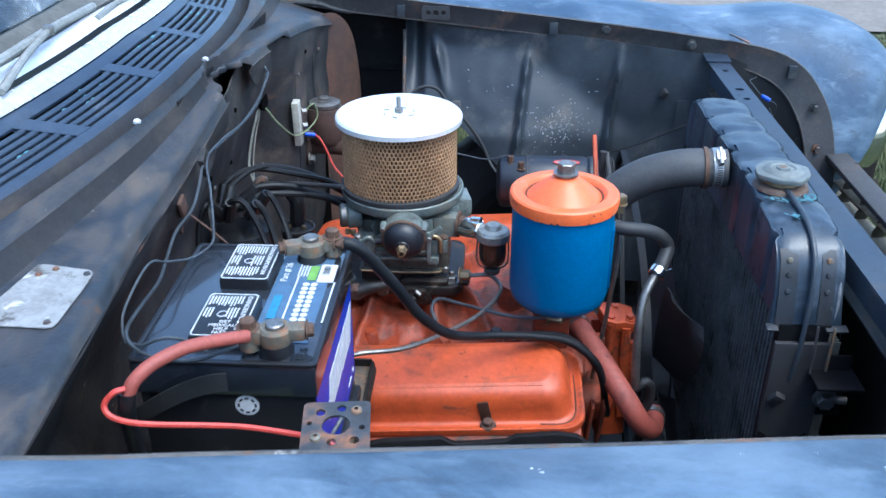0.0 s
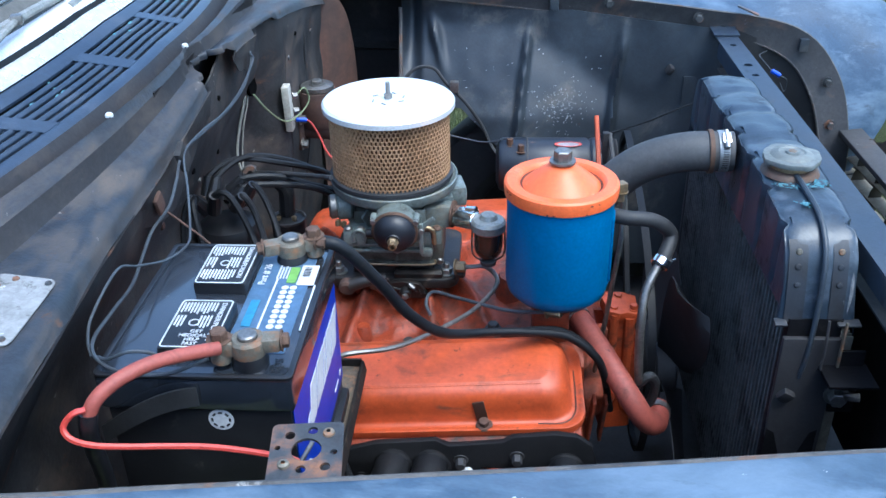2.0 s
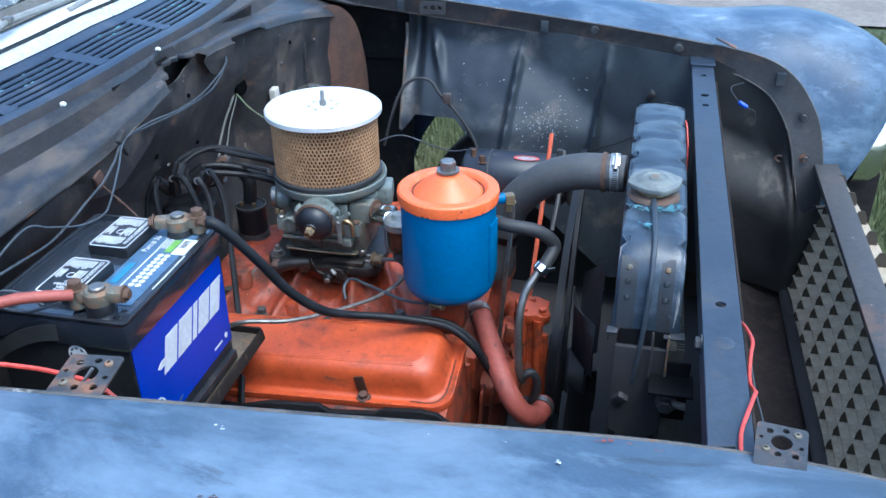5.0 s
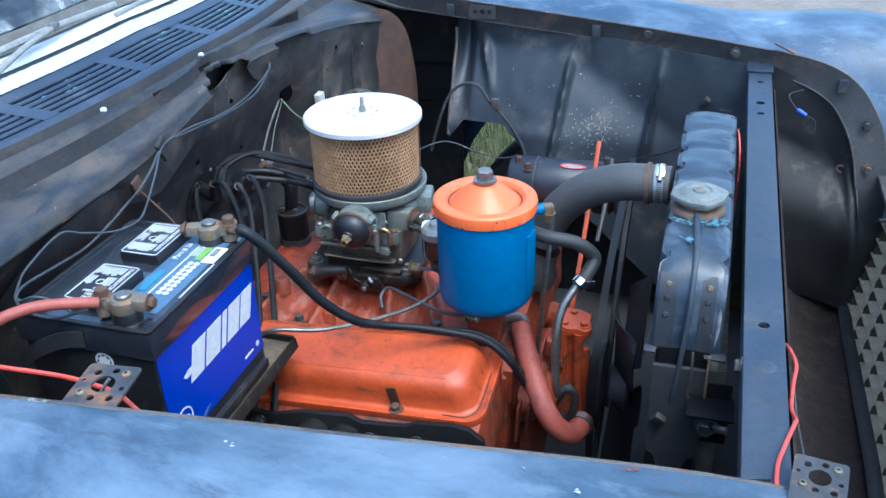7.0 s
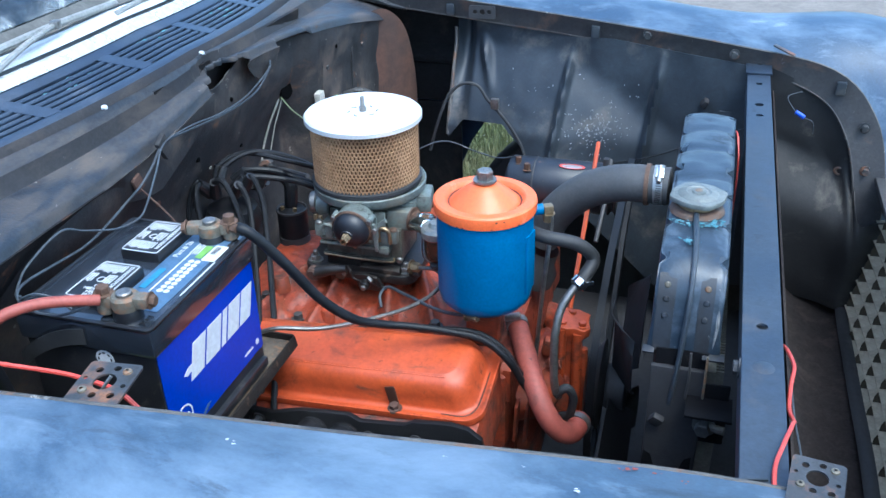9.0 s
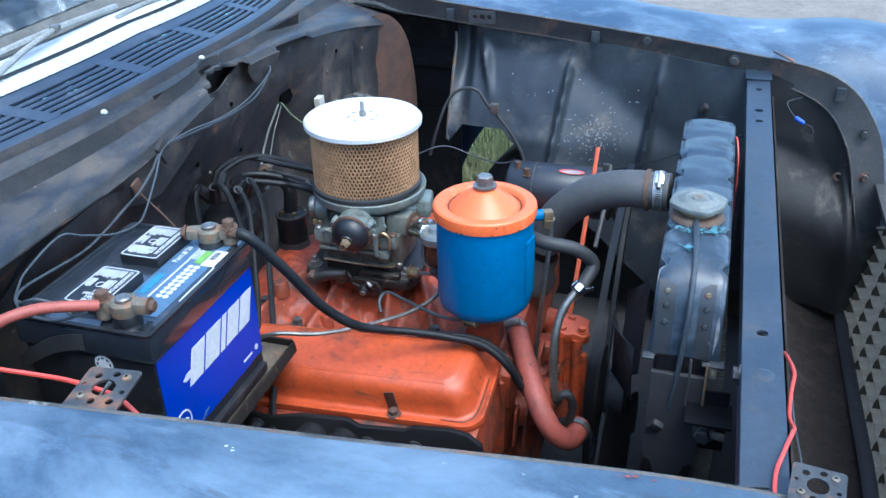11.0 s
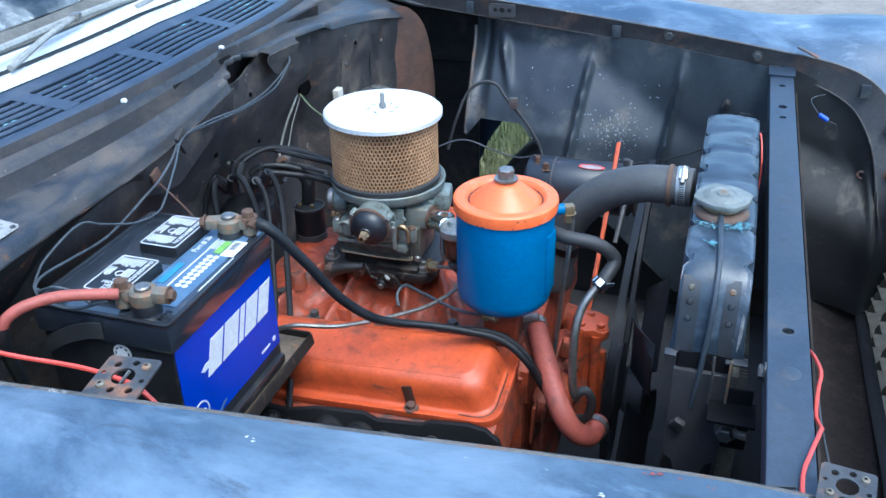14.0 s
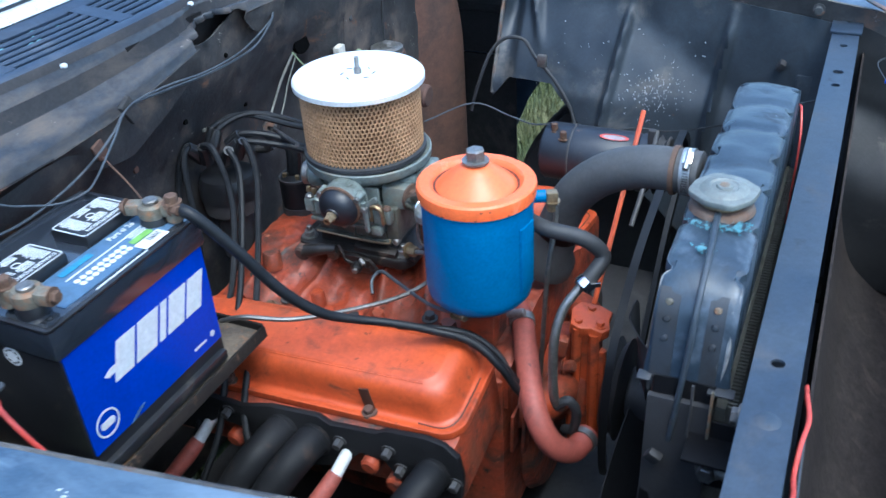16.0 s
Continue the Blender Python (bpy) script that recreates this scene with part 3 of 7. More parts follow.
# rust-brown rounded panel at the end of the firewall
part("cowl_side_panel", patch([[(x, y, 0.40 + (top - 0.40) * f) for x, y, top in ((-0.352, 1.828, 0.978), (-0.338, 1.848, 0.982), (-0.322, 1.872, 0.975), (-0.304, 1.900, 0.945), (-0.294, 1.925, 0.890), (-0.290, 1.945, 0.800), (-0.292, 1.955, 0.70))] for f in (0, 0.45, 0.75, 0.9, 1)], 5, 5, 0.002), M_RUSTY, car, "rust-brown rounded sheet metal")
M_RECESS = worn("dusty_black_recess_paint", (0.022, 0.023, 0.025), (0.036, 0.036, 0.037), (0.7, 0.9), 0, 8, 200, 0.2, [((0.07, 0.06, 0.05), 8, 0.54, 0.75, 0.9, 0)], spec=0.2)
# Added dark sheet: stands for shade on the fender's blue inside.
part("fender_dark_sheet", box((0.30, 0.004, 0.44), (-0.37, 2.095, 0.468)), M_RECESS, car)
part("fender_inner_panel", patch([[(-0.50, 2.08, z), (-0.36, 2.10, z), (-0.25, 2.10, z), (-0.12, 2.09, z)] for z in (0.69, 0.74, 0.78, 0.805, 0.812, 0.90, 0.985)], 3, 4, 0.002, lambda p: p - np.array((0, 0.02 if 0.795 < p[2] < 0.815 else 0, 0))), M_RECESS, car, "dusty black inner panel of the fender")
part("fender_back_panel", box((0.006, 0.3, 0.62), (-0.50, 2.02, 0.66)), M_DARK, car)
part("fender_back_panel", box((0.006, 0.3, 0.62), (-0.50, 2 * MID - 2.02, 0.66)), M_DARK, car)

# vent panel: plain margins, slanted dividers and rounded slats over a dark tray
def strip(y0, y1, across, n=12, lean=0.0):
    """A sheet along the cowl from y0 to y1; across lists (d, lift); lean shifts y with d."""
    return surf([[(cowl_at(d, y)[0], y - lean * (d - 0.040), cowl_at(d, y)[2] + up) for d, up in across] for y in [y0 + (y1 - y0) * k / n for k in range(n + 1)]])


def both(up, low):
    """Close an open section into a loop."""
    return up + low[::-1] + up[:1]


MARGIN = both([(0.0225, -0.0015), (0.0235, -0.0005), (0.027, 0.001), (0.034, 0.0006), (0.0375, -0.001)], [(0.0245, -0.004), (0.0375, -0.004)])
SLOPE = [(0.002, -0.026), (0.004, -0.0235), (0.009, -0.0185), (0.020, -0.0045), (0.0235, -0.0003)]
vent = part("vent_panel", strip(0.5, 1.972, MARGIN, 60), M_VENT, car, "slotted blue-black cowl vent", smooth=50)
# Slope split off so that its shade can sit in the colour.
part("vent_apron", strip(0.5, 1.972, SLOPE, 60), M_DUSTED_SHADE, vent, "brown-dusted vent slope with shade in its paint")
part("vent_margin", strip(0.5, 1.972, both([(0.0915, -0.001), (0.094, 0.0006), (0.107, 0.0006)], [(0.0915, -0.004), (0.107, -0.004)]), 60), M_VENT, vent)
for g in range(-3, 5):
    y = 1.145 + 0.2 * g
    part("vent_divider", strip(y - 0.014, y + 0.014, both([(0.0365, 0.0), (0.065, 0.0), (0.0925, 0.0)], [(0.0365, -0.004), (0.0925, -0.004)]), 3, 0.59), M_VENT, vent)
for g in range(-3, 4):
    for k in range(5):
        d = 0.0449 + 0.0098 * k
        y = 1.145 + 0.2 * g
        part("slat", strip(y + 0.010, y + 0.190, both([(d - 0.0025, -0.0022), (d - 0.0018, -0.0006), (d, 0.0), (d + 0.0018, -0.0006), (d + 0.0025, -0.0022)], [(d - 0.002, -0.005), (d + 0.002, -0.005)]), 8, 0.59), M_VENT, vent)
part("vent_tray", surf([[(cowl_at(d, y)[0], y, cowl_at(d, y)[2] + up) for d, up in ((0.024, -0.008), (0.028, -0.05), (0.1, -0.05), (0.106, -0.006))] for y in [0.5 + 1.472 * k / 40 for k in range(41)]], 0.002), M_SOOT, vent)
# paint flecks left on the slats
chips = random.Random(4)
flecks = bmesh.new()
for g, k, n in ((-2, 2, 4), (-1, 3, 6), (0, 3, 5), (1, 2, 6), (-3, 3, 3), (2, 3, 3)):
    for q in range(n):
        d = 0.0449 + 0.0098 * (k + chips.choice((-1, 0, 0, 1)))
        y = 1.145 + 0.2 * g + chips.uniform(0.03, 0.13)
        p = Vector(cowl_at(d, y)) + Vector((0, 0, 0.0004))
        ring = [flecks.verts.new(p + Vector((-0.0022 * math.sin(w) * chips.uniform(0.6, 1), chips.uniform(0.4, 1) * 0.006 * math.cos(w), 0.0008 * math.sin(w)))) for w in [0.9 * s for s in range(7)]]
        flecks.faces.new(ring)
tagged(part("paint_flecks", flecks, M_VERD, vent, "teal paint flecks"), kind="stuff")

M_MOULD = worn("polished_moulding", (0.95, 0.95, 0.93), (0.8, 0.8, 0.78), (0.2, 0.35), 0.5, 14, 60, 0.25, [((0.5, 0.48, 0.42), 30, 0.6, 0.7, 0.5, 0.6)], mottle=0.3)
# windshield: bright double moulding, seal, glass, wipers
for d0, d1 in ((0.108, 0.133), (0.143, 0.168)):
    grid = []
    for k in range(49):
        y = 0.45 + 1.572 * k / 48
        grid.append([(cowl_at(d0 + (d1 - d0) * f, y)[0], y, cowl_at(d0 + (d1 - d0) * f, y)[2] + 0.002 + 0.008 * math.sin(f * math.pi)) for f in [j / 8 for j in range(9)]])
    part("windshield_moulding", surf(grid, 0.002), M_MOULD if d0 < 0.12 else M_TIN, car, "bright polished moulding")


def glass_at(u, y):
    """A point on the windshield, u metres up along it."""
    x, yy, z = cowl_at(0.175, y)
    return (x - 0.78 * u, y, z + 0.005 + 0.62 * u)


M_SEAL = worn("grey_glass_seal", (0.16, 0.155, 0.14), (0.1, 0.1, 0.09), (0.7, 0.85), 0, 14, 200, 0.1)
part("windshield_seal", surf([[glass_at(u, y)[:2] + (glass_at(u, y)[2] + 0.004,) for u in (-0.008, 0.0, 0.018, 0.022)] for y in [0.45 + 1.572 * k / 40 for k in range(41)]], 0.003), M_SEAL, car)
M_GLASS, gn, gl, gb = nodes("windshield_glass")
gb.inputs["Roughness"].default_value, gb.inputs["IOR"].default_value = 0.05, 1.5
gco = gn.new("ShaderNodeTexCoord").outputs["Object"]
# Cloudy pale patches stand for tree and cloud reflections, besides the dust.
reflect_mask = noise_at(gn, gl, gco, 9, 8, 0.7, 1.2)
gl.new(ramp(gn, gl, reflect_mask, 0.42, 0.66, (1, 1, 1, 1), (0.35, 0.35, 0.35, 1)), gb.inputs["Transmission Weight"])
gl.new(ramp(gn, gl, noise_at(gn, gl, gco, 24, 8, 0.7, 0.6), 0.35, 0.65, (0.12, 0.135, 0.14, 1), (0.55, 0.58, 0.58, 1)), gb.inputs["Base Color"])
glass = part("windshield", surf([[glass_at(u, y) for u in [0.03 + 0.62 * j / 12 for j in range(13)]] for y in [0.42 + 1.632 * k / 40 for k in range(41)]], 0.005), M_GLASS, car, "dusty windshield glass with painted mottled reflections", smooth=80)
glass.visible_shadow = False
part("dashboard", surf([[(x, y, z) for x, z in ((-0.60, 1.04), (-0.66, 1.07), (-0.9, 1.06), (-0.98, 1.02), (-1.0, 0.8))] for y in (0.48, 0.9, 1.3, 1.7, 1.99)], 0.004), M_PRIMER, car)
part("cabin_floor", box((1.2, 1.5, 0.01), (-1.2, MID, 0.35)), M_DARK, car)
part("cabin_back", box((0.01, 1.5, 1.2), (-1.8, MID, 0.95)), M_DARK, car)

# radiator support bar
def bar_plate():
    holes = [circle(y - MID, 0.0, 0.0065, 16) for y in (0.911, 1.60, 1.776)] + [circle(1.656 - MID, 0.0, 0.008, 16)]
    return flat([rrect(0.56 - MID, -0.0215, 1.87 - MID, 0.0215, 0.004)] + holes, 0.003,
                frame_of((0.4725, MID, 0.893), (0, 1, 0), (-1, 0, 0)))


bar = bar_top = part("radiator_support_bar", bar_plate(), M_BAR, car, "blue-grey scuffed steel bar with bolt holes")
part("bar_lip", box((0.003, 1.24, 0.03), (0.4520, 1.18, 0.877)), M_BAR, bar)
part("bar_lip", box((0.003, 1.24, 0.03), (0.4930, 1.18, 0.877)), M_BAR, bar)
part("bar_end", box((0.050, 0.05, 0.004), (0.4725, 1.855, 0.8985), (4, 0, 0), 0.001), M_BAR, bar)
part("rivet", lathe([(0, 0.0022), (0.007, 0.0018), (0.0115, 0.0), (0.0115, -0.001)], pose(0.4735, 0.831, 0.8945), 18), M_BAR, bar)
part("bar_underpan", box((0.038, 1.24, 0.003), (0.4725, 1.18, 0.84)), M_DARK, bar)
for y in (0.60, 1.87):
    part("support_side", box((0.07, 0.005, 0.45), (0.44, y, 0.575), bevel=0.001), M_PRIMER, car)

# nose cavity: apron, filler panels, grille
M_VALANCE = worn("dusty_brown_black_paint", (0.034, 0.029, 0.029), (0.050, 0.042, 0.039), (0.8, 0.95), 0, 9, 180, 0.2, [((0.085, 0.066, 0.055), 7, 0.56, 0.85, 0.95, 0)], spec=0.06)
M_NOSE = worn("dull_black_nose_paint", (0.013, 0.0132, 0.0145), (0.024, 0.0235, 0.024), (0.6, 0.8), 0, 8, 200, 0.15, [(DUST, 9, 0.58, 0.85, 0.9, 0)])
part("apron", patch([[(0.508, y, 0.85), (0.512, y, 0.65), (0.545, y, 0.49), (0.60, y, 0.425), (0.66, y, 0.40), (0.706, y, 0.402)] for y in (0.60, 0.9, MID, 1.6, 1.90)], 5, 5, 0.003), M_VALANCE, car, "dusty dark valance panel")
# Dark sheets added to close the nose where bright ground showed through.
part("nose_floor_sheet", box((0.36, 1.36, 0.006), (0.70, MID, 0.262)), M_VALANCE, car)
for y in (1.925, 2 * MID - 1.925):
    part("nose_side_sheet", box((0.40, 0.006, 0.42), (0.68, y, 0.44)), M_VALANCE, car)
def nose_bulge(x, z):
    """The lower half swells inwards below a slanting crease."""
    f = min(1.0, max(0.0, (0.725 - 0.36 * (x - 0.53) - z) / 0.10))
    return 0.075 * f * (2 - f) * min(1.0, max(0.0, (0.79 - x) / 0.12))


NOSE = [(0.47, 1.876, 0.905), (0.53, 1.876, 0.885), (0.588, 1.870, 0.855), (0.652, 1.848, 0.786), (0.682, 1.822, 0.70), (0.700, 1.81, 0.62), (0.735, 1.803, 0.62), (0.78, 1.80, 0.62)]
for turn in (lambda p: p, mirror):
    part("nose_panel", patch([[turn((x, y + 0.012 * f - nose_bulge(x, 0.42 + (z - 0.42) * (1 - f)), 0.42 + (z - 0.42) * (1 - f))) for f in [k / 16 for k in range(17)]] for x, y, z in NOSE], 6, 3, 0.002, lambda p: p + np.array((0, 0.004 * noise.noise((p[0] * 14, p[1], p[2] * 14)), 0))), M_NOSE, car, "dull black curved nose panel", smooth=50)
grille = part("grille_bar", box((0.05, 1.20, 0.012), (0.745, MID, 0.70), bevel=0.004), M_FLANGE, car, "black header bar over the grille")


def grille_shelf():
    """One shelf of the egg-crate between two vanes, with a folded front lip."""
    out = box((0.032, 0.0806, 0.0018), (0, 0, 0))
    return box((0.002, 0.0806, 0.011), (0.0155, 0, -0.0055), bm=out)


def grille_vane():
    """A house-shaped upright between two shelves."""
    out = bmesh.new()
    rim = [(-0.0125, 0.001), (0.0125, 0.001), (0.0118, 0.013), (0.0052, 0.0285), (-0.0052, 0.0285), (-0.0118, 0.013)]
    near = [out.verts.new((x, -0.0008, z)) for x, z in rim]
    far = [out.verts.new((x, 0.0008, z)) for x, z in rim]
    out.faces.new(near)
    out.faces.new(far[::-1])
    for k in range(6):
        out.faces.new((near[k], far[k], far[(k + 1) % 6], near[(k + 1) % 6]))
    return out


# Same metal as the shelves; the shade between them is in its colour.
M_VANE = worn("shaded_gilded_metal", (0.055, 0.043, 0.030), (0.09, 0.07, 0.046), (0.6, 0.8), 0.1, 20, 220, 0.15)
shelf_mesh = vane_mesh = None
for k in range(-1, 9):
    for i in range(14):
        y = 1.843 - 0.081 * i
        at = Matrix.Translation((0.745 - 0.077 * (y - MID) ** 2 + 0.0055 * k, y, 0.431 + 0.031 * k)) @ Matrix.Rotation(math.atan(0.154 * (y - MID)), 4, "Z")
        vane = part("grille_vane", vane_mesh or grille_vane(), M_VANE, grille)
        vane.matrix_basis, vane_mesh = at, vane.data
        shelf = part("grille_shelf", shelf_mesh or grille_shelf(), M_GRILLE, grille)
        shelf.matrix_basis, shelf_mesh = at @ Matrix.Translation((0, 0.0405, 0)), shelf.data
part("headlight_bezel", lathe([(0.075, 0.02), (0.088, 0.03), (0.10, 0.015), (0.105, -0.02), (0.10, -0.02), (0.085, 0.01), (0.075, 0.02)], along((0.845, 1.985, 0.70), (0.95, 1.985, 0.69)), 32), M_CHROME, car, "chromed headlight ring")
part("headlight", lathe([(0, 0.035), (0.04, 0.03), (0.076, 0.01)], along((0.845, 1.985, 0.70), (0.95, 1.985, 0.69)), 32), M_STEEL, car)

# wheels and what is under the engine
for y, s in ((2.03, 1), (2 * MID - 2.03, -1)):
    wheel = new("wheel")
    wheel.parent = car
    wheel.matrix_parent_inverse = world_of(car).inverted()
    m = along((0.17, y - 0.085, 0.352), (0.17, y + 0.085, 0.352)) @ Matrix.Diagonal((1.075, 1.075, 1, 1))
    part("tyre", lathe([(0.20, 0.02), (0.23, 0.0), (0.29, 0.005), (0.325, 0.03), (0.335, 0.06), (0.335, 0.11), (0.325, 0.14), (0.29, 0.165), (0.23, 0.17), (0.20, 0.15)], m, 48, closed=True), M_RUBBER, wheel)
    part("rim", lathe([(0, 0.09), (0.06, 0.10), (0.15, 0.07), (0.19, 0.05), (0.205, 0.02), (0.205, 0.15), (0.19, 0.13)], m, 40), M_SOOT, wheel)
for y in (0.86, 1.61):
    part("frame_rail", box((1.45, 0.07, 0.11), (-0.62, y, 0.36), bevel=0.01), M_DARK, car)
# Unseen dark sheet added so the bay stays dark above bright ground.
part("under_engine_sheet", box((1.22, 1.34, 0.006), (0.2, MID, 0.29)), M_DARK, car)
part("cross_member", box((0.12, 0.9, 0.10), (0.06, MID, 0.34), bevel=0.02), M_DARK, car)
part("door_side", box((1.0, 0.004, 0.65), (-1.8, 2.15, 0.65), bevel=0.001), M_FENDER, car)
part("door_side", box((1.0, 0.004, 0.65), (-1.8, 2 * MID - 2.15, 0.65), bevel=0.001), M_FENDER, car)

# hood-hinge plates on the near fender
def plate_part(x, y, z, turn, tilt, size):
    holes = [circle(0, 0, 0.012, 24), circle(-0.014, 0.016, 0.0042), circle(0.004, 0.0205, 0.004), circle(0.022, -0.004, 0.0028), circle(0.016, -0.019, 0.0042), circle(-0.003, -0.0205, 0.004), circle(-0.023, 0.003, 0.0024)]
    p = part("hinge_plate", flat([rrect(-0.029, -0.045, 0.029, 0.029, 0.005)] + holes, 0.0025, pose(x, y, z, tilt, 0, turn) @ Matrix.Scale(size, 4)), M_PLATE, car, "rust-spotted steel plate with bolt holes")
    for a, b in ((0.017, 0.0165), (-0.0165, -0.0155)):
        part("rivet", lathe([(0.0018, 0.003), (0.0045, 0.002), (0.005, 0)], pose(x, y, z, tilt, 0, turn) @ Matrix.Scale(size, 4) @ pose(a, b, 0.0013), 14), M_LEAD, p)


M_PLATE = worn("rust_spotted_steel", (0.06, 0.065, 0.07), (0.09, 0.09, 0.09), (0.4, 0.6), 0.3, 14, 220, 0.15, [((0.2, 0.09, 0.045), 22, 0.50, 0.64, 0.85, 0), ((0.02, 0.018, 0.018), 40, 0.58, 0.68, 0.7, 0)])
plate_part(-0.110, 0.536, 0.979, 6, 4, 0.9)
part("pin", tube([(-0.118, 0.528, 0.965), (-0.106, 0.541, 0.983)], 0.0018, 6), M_STEEL, car)
plate_part(0.513, 0.648, 0.915, -8, 4, 0.78)

# ---- engine ----
M_RUSTBOLT = worn("rusty_bolt", (0.18, 0.105, 0.065), (0.11, 0.06, 0.04), (0.6, 0.8), 0.3, 60, 260, 0.3)
engine = thing("engine", (-0.1, MID, 0.40), "orange-painted V8 engine with oily dirt", "engine")


def ring_loft(rings, m, bm=None):
    """Closed outlines of the same count, joined one above the other, with both ends filled."""
    out = bmesh.new()
    vs = [[out.verts.new(p) for p in r] for r in rings]
    n = len(vs[0])
    for a, b in zip(vs, vs[1:]):
        for k in range(n):
            out.faces.new((a[k], a[(k + 1) % n], b[(k + 1) % n], b[k]))
    out.faces.new(vs[0][::-1])
    out.faces.new(vs[-1])
    bmesh.ops.transform(out, matrix=m, verts=out.verts)
    return join(bm, out) if bm else out


def rr3(hx, hy, r, z):
    return [(x, y, z) for x, y in rrect(-hx, -hy, hx, hy, r, 6)]


M_SOOT_BROWN = worn("oil_brown_steel", (0.085, 0.030, 0.016), (0.045, 0.022, 0.014), (0.5, 0.7), 0.1, 30, 240, 0.2)
COVER_TILT, REAR = 10.0, -3.5
for side in (1, -1):
    yc = MID - side * 0.237
    low = 0.673 if side > 0 else 0.648
    m = pose(0.138, yc, low, 0, REAR, 0) @ pose(-0.235, 0, 0, side * COVER_TILT, 0, 0)
    hx, hy = 0.235, 0.074
    rings = [rr3(hx, hy, 0.03, -0.002), rr3(hx + 0.001, hy + 0.001, 0.03, 0.004), rr3(hx, hy, 0.03, 0.009), rr3(hx - 0.003, hy - 0.003, 0.028, 0.0095), rr3(hx - 0.006, hy - 0.006, 0.027, 0.0065), rr3(hx - 0.0135, hy - 0.0135, 0.026, 0.0068), rr3(hx - 0.0165, hy - 0.0165, 0.026, 0.011),
             rr3(hx - 0.019, hy - 0.0185, 0.028, 0.028), rr3(hx - 0.0225, hy - 0.021, 0.03, 0.041), rr3(hx - 0.0275, hy - 0.0255, 0.03, 0.0485), rr3(hx - 0.034, hy - 0.0315, 0.027, 0.0530), rr3(hx - 0.0385, hy - 0.0355, 0.026, 0.0540), rr3(hx - 0.0395, hy - 0.0365, 0.0255, 0.0552), rr3(hx - 0.044, hy - 0.041, 0.022, 0.0560), rr3(hx - 0.06, hy - 0.060, 0.010, 0.0564)]
    cover = part("valve_cover", ring_loft(rings, m), M_ORANGE, engine, "orange-painted stamped valve cover", smooth=60)
    part("crease", tube([m @ Vector((u, -side * (hy - 0.0355), 0.0539)) for u in (-hx + 0.05, -0.08, 0.05, hx - 0.055)], 0.0008, 6, 4), M_ORANGE, cover)
    part("gasket", ring_loft([rr3(hx - 0.002, hy - 0.002, 0.03, -0.006), rr3(hx - 0.002, hy - 0.002, 0.03, -0.002)], m), M_DARK, cover)
    part("oil_grime", tube([m @ Vector((u, v, 0.0066)) for u, v in ((hx - 0.06, -side * (hy - 0.0105)), (hx - 0.028, -side * (hy - 0.0108)), (hx - 0.013, -side * (hy - 0.026)), (hx - 0.0102, -side * (hy - 0.06)), (hx - 0.0102, side * (hy - 0.05)))], 0.0011, 6, 5), M_SOOT_BROWN, cover, "black oil grime in the rim groove")
    for bx in (0.107, -0.11):
        bolt = m @ Vector((bx, -side * (hy - 0.0095), 0.0085))
        up = (m.to_3x3() @ Vector((0, 0, 1)))
        part("bolt", hexbolt(bolt, bolt + up * 0.008, 0.007), M_RUSTY, cover)
        part("washer", lathe([(0.004, 0.0015), (0.010, 0.0015), (0.011, 0)], along(bolt - up * 0.001, bolt + up), 16), M_RUSTY, cover)
        hold = box((0.015, 0.003, 0.030), (0, 0, 0), bevel=0.0014)
        bmesh.ops.transform(hold, matrix=m @ pose(bx - 0.004, -side * (hy - 0.0176), 0.025, -side * 8.5, -9, 0), verts=hold.verts)
        part("clamp_tab", hold, M_SOOT_BROWN, cover, "dark rusty hold-down tab")
    part("cylinder_head", box((0.470, 0.15, 0.10), (-0.097, yc - side * 0.006, low - 0.069), (side * COVER_TILT, REAR, 0), 0.012), M_ORANGE_DIRTY, engine, "dirty orange cast iron head")
part("engine_block", box((0.50, 0.36, 0.30), (-0.105, MID, 0.50), bevel=0.02), M_ORANGE_DIRTY, engine)

# intake manifold with runners
RUNNERS = [(side, x0, x1) for side in (1, -1) for x0, x1 in ((-0.20, -0.275), (-0.15, -0.185), (-0.09, -0.06), (-0.05, 0.03))]


def manifold_top(x, y):
    """Height of the cast manifold: a low dome, with a raised ridge over each runner."""
    v = (y - MID) / 0.165
    z = 0.655 + 0.045 * max(0, 1 - v * v) + 0.012 * math.exp(-((x + 0.29) / 0.05) ** 2)
    for side, x0, x1 in RUNNERS:
        s = (MID - y) * side / 0.16
        if s > -0.1:
            xc = x0 + (x1 - x0) * min(1, max(0, s))
            z += 0.034 * math.exp(-((x - xc) / 0.0135) ** 2) * min(1, max(0, (s + 0.1) * 4)) * (1.1 - 0.35 * s)
    z += 0.018 * math.exp(-((x - 0.085) / 0.04) ** 2 - ((y - 1.16) / 0.045) ** 2)
    z -= 0.010 * math.exp(-((y - MID + 0.118) / 0.012) ** 2) * (0.5 + 0.5 * math.sin(x * 70))
    return z + 0.004 * noise.noise((x * 40, y * 40, 0)) + 0.0016 * noise.noise((x * 110, y * 110, 3))


grid = []
for i in range(151):
    x = -0.325 + 0.475 * i / 150
    row = [(x, MID - 0.172, 0.60)] + [(x, y, manifold_top(x, y)) for y in [MID - 0.168 + 0.336 * k / 90 for k in range(91)]] + [(x, MID + 0.172, 0.60)]
    if i in (0, 150):
        row = [(p[0], p[1], 0.58) for p in row]
    grid.append(row)
manifold = part("intake_manifold", surf(grid), M_ORANGE_DIRTY, engine, "dirty orange cast intake manifold", smooth=60)
